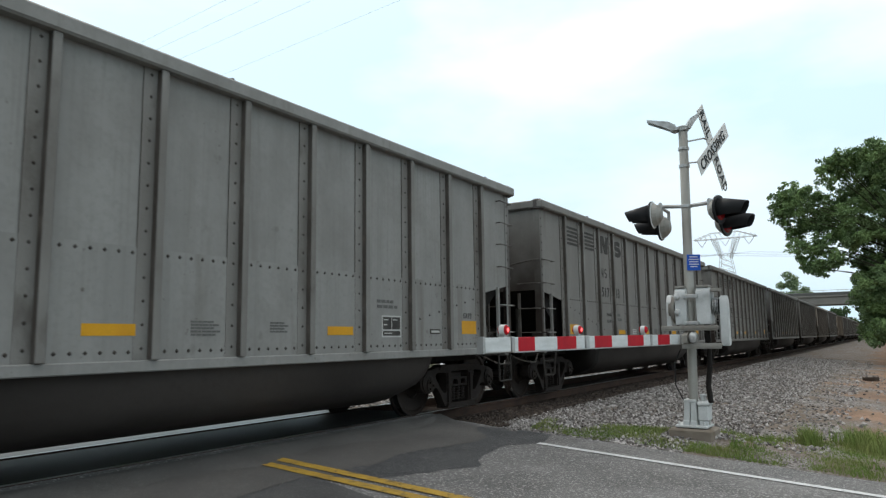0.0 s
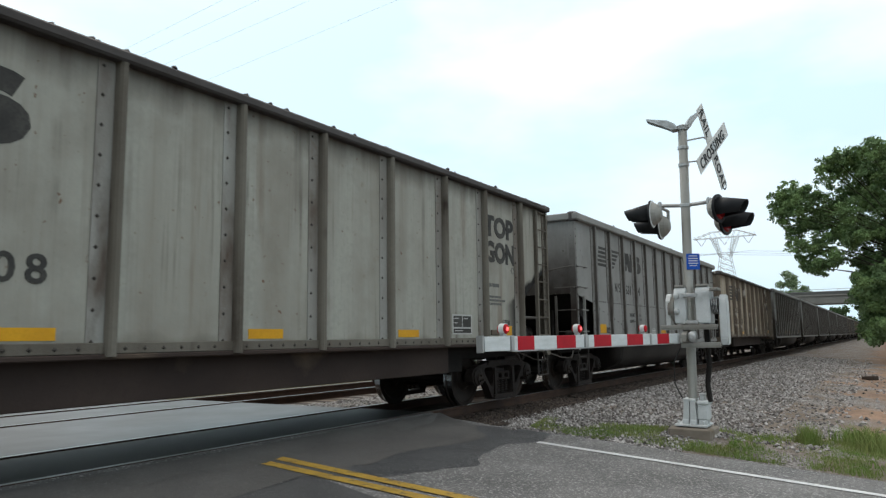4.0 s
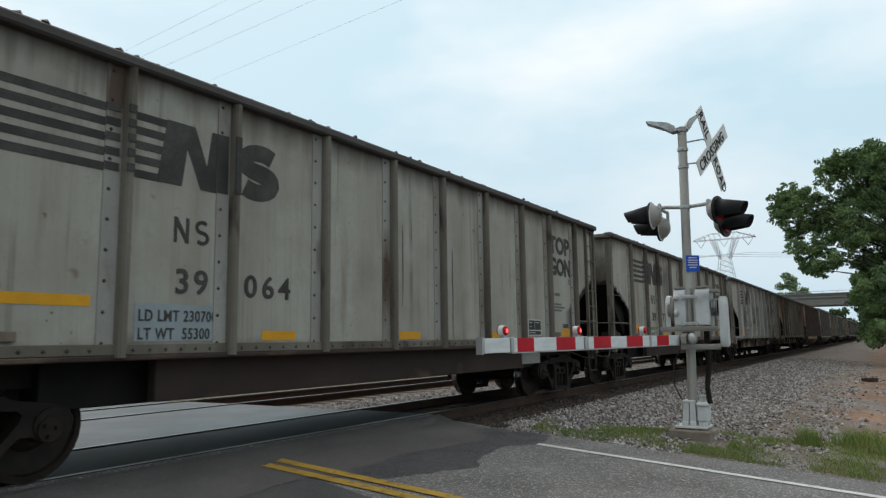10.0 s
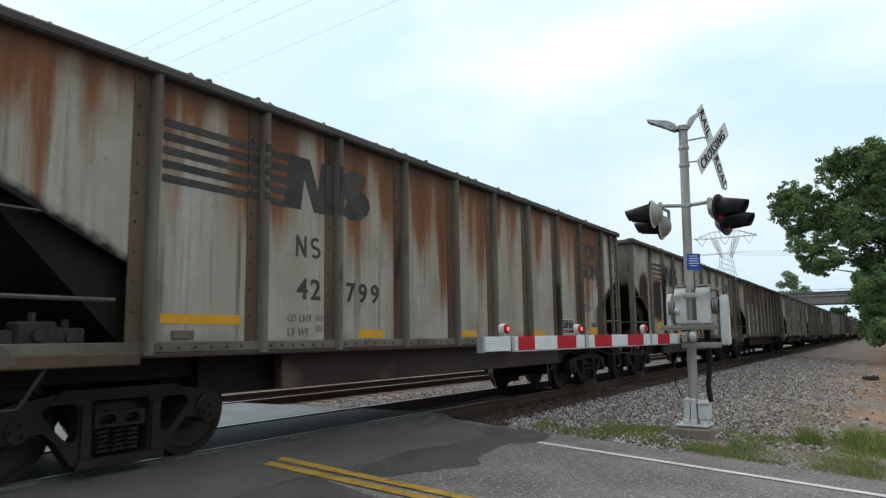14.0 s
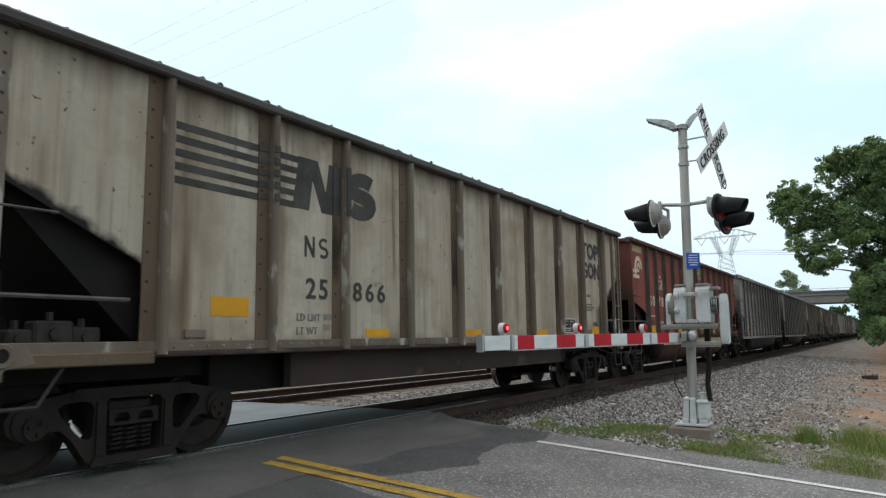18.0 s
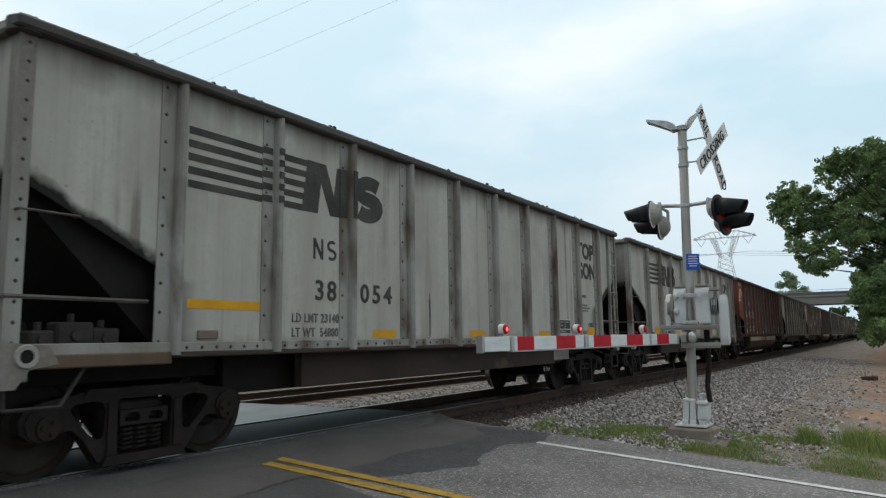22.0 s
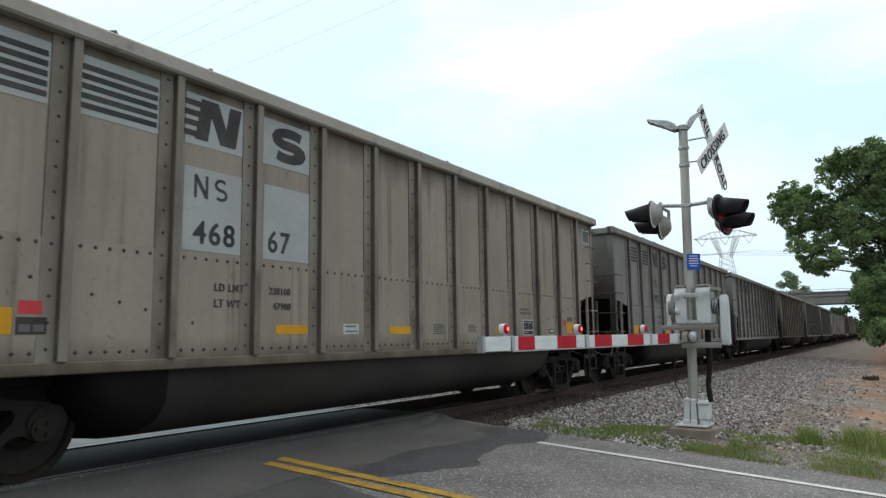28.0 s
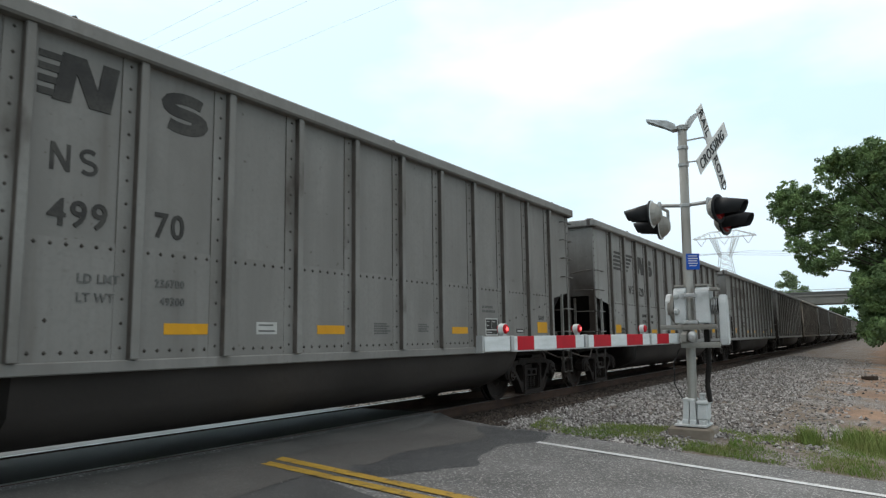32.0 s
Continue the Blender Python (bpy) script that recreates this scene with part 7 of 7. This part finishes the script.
def pylon(x, y):
    p = thing("power_pylon", "tall grey steel lattice power pylon beyond the train", "pylon", m=Matrix.Translation((x, y, -0.9)))
    bm = B()
    r = 0.10
    levels = [(0, 6.0), (13, 4.6), (25, 3.2), (33, 2.0), (37, 3.6), (41, 5.2)]
    for (z0, w0), (z1, w1) in zip(levels, levels[1:]):
        for sx, sy in ((-1, -1), (-1, 1), (1, -1), (1, 1)):
            rod(bm, (sx * min(w0, 2.4), sy * w0, z0), (sx * min(w1, 2.4), sy * w1, z1), r, 4)
        n = 4
        for k in range(n):
            a, b = k / n, (k + 1) / n
            wa, wb = w0 + (w1 - w0) * a, w0 + (w1 - w0) * b
            za, zb = z0 + (z1 - z0) * a, z0 + (z1 - z0) * b
            for sx in (-1, 1):
                for s in (-1, 1):
                    if z0 < 33:
                        rod(bm, (sx * min(wa, 2.4), s * wa, za), (sx * min(wb, 2.4), -s * wb, zb), r * 0.6, 4)
                    else:
                        rod(bm, (sx * min(wa, 2.4), s * wa, za), (sx * min(wb, 2.4), s * (wb - 1.6), zb), r * 0.6, 4)
                        rod(bm, (sx * min(wa, 2.4), s * (wa - 1.6), za), (sx * min(wb, 2.4), s * wb, zb), r * 0.6, 4)
    for s in (-1, 1):
        for sx in (-1, 1):
            bars(bm, [(sx * 2.0, s * 1.9, 33), (sx * 2.2, s * 3.2, 41)], r, 4)
    part("tower", bm, galvanised, p)
    bm = B()
    for sx in (-1, 1):
        rod(bm, (sx * 1.2, -12, 41), (sx * 1.2, 12, 41), r, 4)
        rod(bm, (sx * 1.2, -5, 43.5), (sx * 1.2, 5, 43.5), r, 4)
        for s in (-1, 1):
            rod(bm, (sx * 1.2, s * 5, 43.5), (sx * 1.2, s * 12, 41), r, 4)
            for k in range(6):
                rod(bm, (sx * 1.2, s * (1 + 2 * k), 41), (sx * 1.2, s * (2 + 2 * k) if k < 5 else s * 11.5, 43.3 - 0.35 * max(0, k - 2) * 1.2), r * 0.6, 4)
    part("cross_arm", bm, galvanised, p)
    for y0 in (-9, 0, 9):
        part("insulator", bars(B(), [(0, y0 - 2.0, 41), (0, y0, 38), (0, y0 + 2.0, 41)], 0.09, 4), wire_grey, p)
    return p


pylon(300, 45.5)


def wire(name, a, b, r, sag=0.0, label="thin overhead power line wire"):
    a, b = Vector(a), Vector(b)
    pts = [a + (b - a) * k / 16 - Vector((0, 0, sag * 4 * (k / 16) * (1 - k / 16))) for k in range(17)]
    w = thing(name, label, "power line", "overhead wires")
    bm = B()
    rings = [[bm.verts.new(p + Vector((0, r * math.cos(2.0944 * i), r * math.sin(2.0944 * i)))) for i in range(3)] for p in pts]
    if abs((b - a).y) > abs((b - a).x):
        for ring, p in zip(rings, pts):
            for i, v in enumerate(ring):
                v.co = p + Vector((r * math.cos(2.0944 * i), 0, r * math.sin(2.0944 * i)))
    for p, q in zip(rings, rings[1:]):
        for i in range(3):
            bm.faces.new((p[i], p[(i + 1) % 3], q[(i + 1) % 3], q[i]))
    part("conductor", bm, wire_grey, w)


for a, b in (((23.5, 28.9), (22.5, 19.2)), ((24.6, 29.3), (23.5, 17.8)), ((26.2, 28.9), (24.9, 15.6)), ((29.3, 28.3), (27.3, 12.1))):
    a, b = Vector(a), Vector(b)
    d = (b - a).normalized()
    p, q = a - d * 60, b + d * 60
    wire("power_wire", (p.x, p.y, 18), (q.x, q.y, 18), 0.006)
for y0 in (-9, 0, 9):
    wire("power_wire", (300, 45.5 + y0, 34), (330, 45.5 + y0 - 190, 30), 0.06, 3.0)
    wire("power_wire", (300, 45.5 + y0, 34), (270, 45.5 + y0 + 200, 34), 0.06, 3.0)


# ---- the train ----
OFFSETS = [10.832, 11.333, 11.835, 12.339, 12.846, 13.354, 13.855, 14.338, 14.791, 15.206, 15.588, 15.942, 16.275, 16.589, 16.871, 17.1, 17.26, 17.338, 17.355, 17.337, 17.311, 17.294, 17.264, 17.189, 17.036, 16.784, 16.456, 16.084, 15.704, 15.341, 14.997, 14.664, 14.338]


def travelled(t):
    """Where the front corner of car 0 is at t seconds."""
    return 15.631 * t + float(np.interp(t, range(33), OFFSETS))


LOOKS = {
    "grey": ("tub", paint_grey, rib_grey, "dark grey riveted bathtub coal gondola with black lettering"),
    "light": ("tub", paint_grey_light, rib_grey, "light grey riveted bathtub coal gondola with black lettering"),
    "dark": ("tub", paint_grey_dark, rib_grey, "dark dirty grey bathtub coal gondola with black lettering"),
    "taupe": ("tub", paint_taupe, rib_taupe, "dusty brown-grey bathtub coal gondola with black lettering"),
    "cream": ("flat", paint_cream, rib_pale, "weathered cream coal gondola with straight underframe"),
    "dirty": ("flat", paint_cream_dirty, rib_dirty, "dirty cream coal gondola with rust-stained ribs"),
    "short": ("short", paint_cream_short, rib_pale, "clean cream coal gondola with evenly spaced pale ribs"),
    "rust": ("flat", paint_cream_rust, rib_dirty, "cream coal gondola streaked with orange rust"),
    "tan": ("flat", paint_tan, rib_tan, "dirty tan coal gondola with dark brown ribs"),
    "red": ("red", paint_red, rib_red, "oxide-red coal gondola with white numbers and cream band"),
}
# number from the front: look, arrow-shaped stripes, road number
TRAIN = {
    -22: ("dark", 0, ""), -21: ("dark", 0, ""), -20: ("dark", 0, ""), -19: ("light", 0, ""), -18: ("tan", 0, ""), -17: ("dark", 0, ""), -16: ("red", 0, ""), -15: ("dark", 0, ""),
    -14: ("dark", 0, ""), -13: ("taupe", 0, ""), -12: ("tan", 0, ""), -11: ("dark", 0, ""), -10: ("dark", 0, ""), -9: ("light", 0, ""), -8: ("dark", 0, ""), -7: ("tan", 0, ""),
    -6: ("dark", 0, ""), -5: ("taupe", 0, ""), -4: ("dark", 0, "48210"), -3: ("grey", 0, "50118"), -2: ("dark", 0, "49306"), -1: ("dark", 0, "51743"),
    0: ("grey", 0, "49125"), 1: ("grey", 1, "51766"), 2: ("tan", 0, "21982"), 3: ("grey", 1, "53194"), 4: ("dirty", 0, "23508"), 5: ("grey", 0, "50446"), 6: ("red", 0, "507953"),
    7: ("rust", 0, "41005"), 8: ("cream", 0, "23385"), 9: ("dirty", 0, "39872"), 10: ("dirty", 0, "39064"), 11: ("short", 0, "38431"), 12: ("rust", 0, "39854"), 13: ("dirty", 0, "23710"),
    14: ("rust", 0, "42799"), 15: ("grey", 0, "47102"), 16: ("light", 0, "47464"), 17: ("red", 0, "507808"), 18: ("tan", 0, "25866"), 19: ("dirty", 0, "39152"), 20: ("red", 0, "507517"),
    21: ("cream", 0, "44793"), 22: ("short", 0, "38054"), 23: ("light", 0, "47558"), 24: ("light", 1, "50958"), 25: ("taupe", 0, "46432"), 26: ("light", 0, "49917"), 27: ("dark", 0, "49218"),
    28: ("taupe", 0, "46867"), 29: ("dark", 0, "50434"), 30: ("grey", 1, "52474"), 31: ("grey", 1, "52011"), 32: ("dark", 0, "49970"), 33: ("dark", 0, "50221"),
}
RUNS = {  # dark runs on the sides: place, top, bottom, width
    9: [(-9.78, 3.3, 2.2, 0.1), (-9.62, 3.2, 1.3, 0.12), (-9.5, 3.3, 1.2, 0.13), (-9.36, 3.2, 1.5, 0.12), (-9.26, 3.3, 2.0, 0.1), (-8.0, 3.3, 2.7, 0.06)],
    8: [(-6.02, 3.05, 1.1, 0.09), (-5.85, 2.4, 1.2, 0.03)],
    19: [(-2.75, 2.6, 1.1, 0.06)],
    32: [(-8.05, 2.9, 1.15, 0.06)],
    3: [(-6.9, 2.8, 2.0, 0.04)],
    11: [(-6.9, 3.0, 1.9, 0.05), (-4.4, 2.6, 1.2, 0.05)],
    22: [(-8.2, 1.8, 1.15, 0.08)],
    10: [(-7.4, 2.7, 1.6, 0.05), (-6.1, 2.5, 1.2, 0.06)],
}
NUDGE = {0: 0.14, 1: -0.02, 2: -0.03, 3: -0.12, 4: -0.22, 5: 0.21, 6: 0.22, 7: 0.02, 8: -0.01, 9: -0.185, 10: -0.19, 11: -0.21, 12: 0.25, 13: 0.27, 14: 0.19, 15: -0.04, 16: -0.06, 17: 0.01, 18: -0.07, 19: 0.04, 20: 0.26, 21: -0.15, 22: -0.17, 23: 0.19, 24: 0.36, 25: 0.17, 26: -0.09, 27: -0.03, 28: -0.01, 29: 0.19, 30: 0.18, 31: 0.05, 32: 0.07}  # slack between single cars
WEIGHTS = {8: ("225700", "60300", False), 10: ("230700", "55300", True), 21: ("229600", "55400", True), 22: ("231400", "54800", False), 11: ("226500", "58500", False)}


def corner(k, t):
    """Where the front corner of car k is at t seconds."""
    return travelled(t) - PITCH_OF_CARS * k + NUDGE.get(k, 0.0)


LOAD_WEIGHT = {28: ("238100", "47900"), 24: ("237200", "48800"), 31: ("236600", "49400"), 30: ("236900", "49100"), 32: ("236700", "49300"), 29: ("236800", "49200"), 1: ("237180", "48820")}
LONG_STRIP, TALL_STRIP, TALL_FRONT = {22: 1.455, 10: 1.455, 14: 1.31}, (12,), (7, 12)  # shapes of the reflective strips
PLATE_AT = {8: (-11.94, 1.20), 11: (-11.95, 1.48), 13: (-11.80, 1.33), 18: (-11.92, 1.38), 21: (-11.82, 1.20)}

CARS, SPINS = [], []
masters = {}
for k, (look_name, arrow, number) in sorted(TRAIN.items(), reverse=True):
    kind, paint, rib_paint, label = LOOKS[look_name]
    if kind not in masters:
        car = car_body(kind, paint, rib_paint)
        masters[kind] = (car, paint, rib_paint, [o for o in car.children_recursive])
        fresh = car
    else:
        master, paint0, rib0, kids = masters[kind]
        lettered = [o for o in master.children_recursive if o not in kids]
        for o in lettered:
            o.parent = None
        fresh = copy_thing(master, Matrix.Identity(4))
        for o in lettered:
            o.parent = master
        for o in fresh.children_recursive:
            for slot, mt in zip(o.material_slots, o.data.materials):
                if mt in (paint0, rib0) and (paint != paint0 or rib_paint != rib0):
                    slot.link = "OBJECT"
                    slot.material = paint if mt == paint0 else rib_paint
    swap = {flange_dark: {"cream": rib_pale, "short": rib_pale, "tan": rib_brown, "rust": rib_brown}.get(look_name), tub_grey: tub_soot if look_name in ("taupe", "dark") else None}
    for o in fresh.children_recursive:
        for slot, mt in zip(o.material_slots, o.data.materials):
            if swap.get(mt):
                slot.link = "OBJECT"
                slot.material = swap[mt]
        base_name = o.name.split(".")[0]
        over = {("taupe", "top_chord"): chord_taupe, ("tan", "rivet_row"): bolt_pale}.get((look_name, base_name))
        if over:
            o.material_slots[0].link = "OBJECT"
            o.material_slots[0].material = over
    if k < -4:
        for o in list(fresh.children_recursive):
            if o.name.split(".")[0] in ("grab_iron", "ladder", "end_ladder", "end_rail", "stirrup_step", "sill_band", "eye", "eye_hole", "end_post", "air_hose", "corner_cap", "brake_gear", "spring", "uncoupling_lever", "coupler", "stay_bar", "rivet_row"):
                bpy.data.objects.remove(o)
        for o in [o for o in fresh.children if o.name.startswith("rib") and o.data.vertices[0].co.y > 0]:
            bpy.data.objects.remove(o)  # the far side of the cars down the line is never in view
    tagged(fresh, label)
    if number and kind == "tub":
        letter_tub(fresh, number, bool(arrow), look_name == "taupe", look_name == "dark", k)
    elif number and kind in ("flat", "short"):
        letter_flat(fresh, number, kind, WEIGHTS.get(k), k)
    elif number:
        letter_red(fresh, number)
    if k in (7, 8, 11):
        beam_brackets(fresh, kind)
    if k == 13:
        scorched(fresh, ("side_sheet", "rib", "logo_stripe", "logo_shape", "rivet_row", "corner_post", "car_number"))
    if k in RUNS:
        drips(fresh, RUNS[k])
    CARS.append((k, fresh))
    fresh.matrix_basis = Matrix.Translation((corner(k, 0), 0, 0))
    if k >= -2:
        SPINS.append((k, [o for o in fresh.children_recursive if o.name.startswith("wheelset")]))


def motions():
    """The whole train rolls past; wheels turn while their car is near."""
    times = [0.5 * i for i in range(65)]
    for k, car in CARS:
        walk(car, [(t, Matrix.Translation((corner(k, t), 0, 0))) for t in times])
    for k, sets in SPINS:
        near = [i for i in range(961) if -2 < travelled(i / 30) - PITCH_OF_CARS * k < 32]
        if not near:
            continue
        for ob in sets:
            base = Matrix.Translation(ob.matrix_basis.translation)
            rows = [(i / 30, base @ Matrix.Rotation((travelled(i / 30) - travelled(near[0] / 30)) / WHEEL_R, 4, "Y")) for i in near]
            if near[0] > 0:
                rows.insert(0, (0, rows[0][1]))
            if near[-1] < 960:
                rows.append((32, rows[-1][1]))
            walk(ob, rows)


motions()
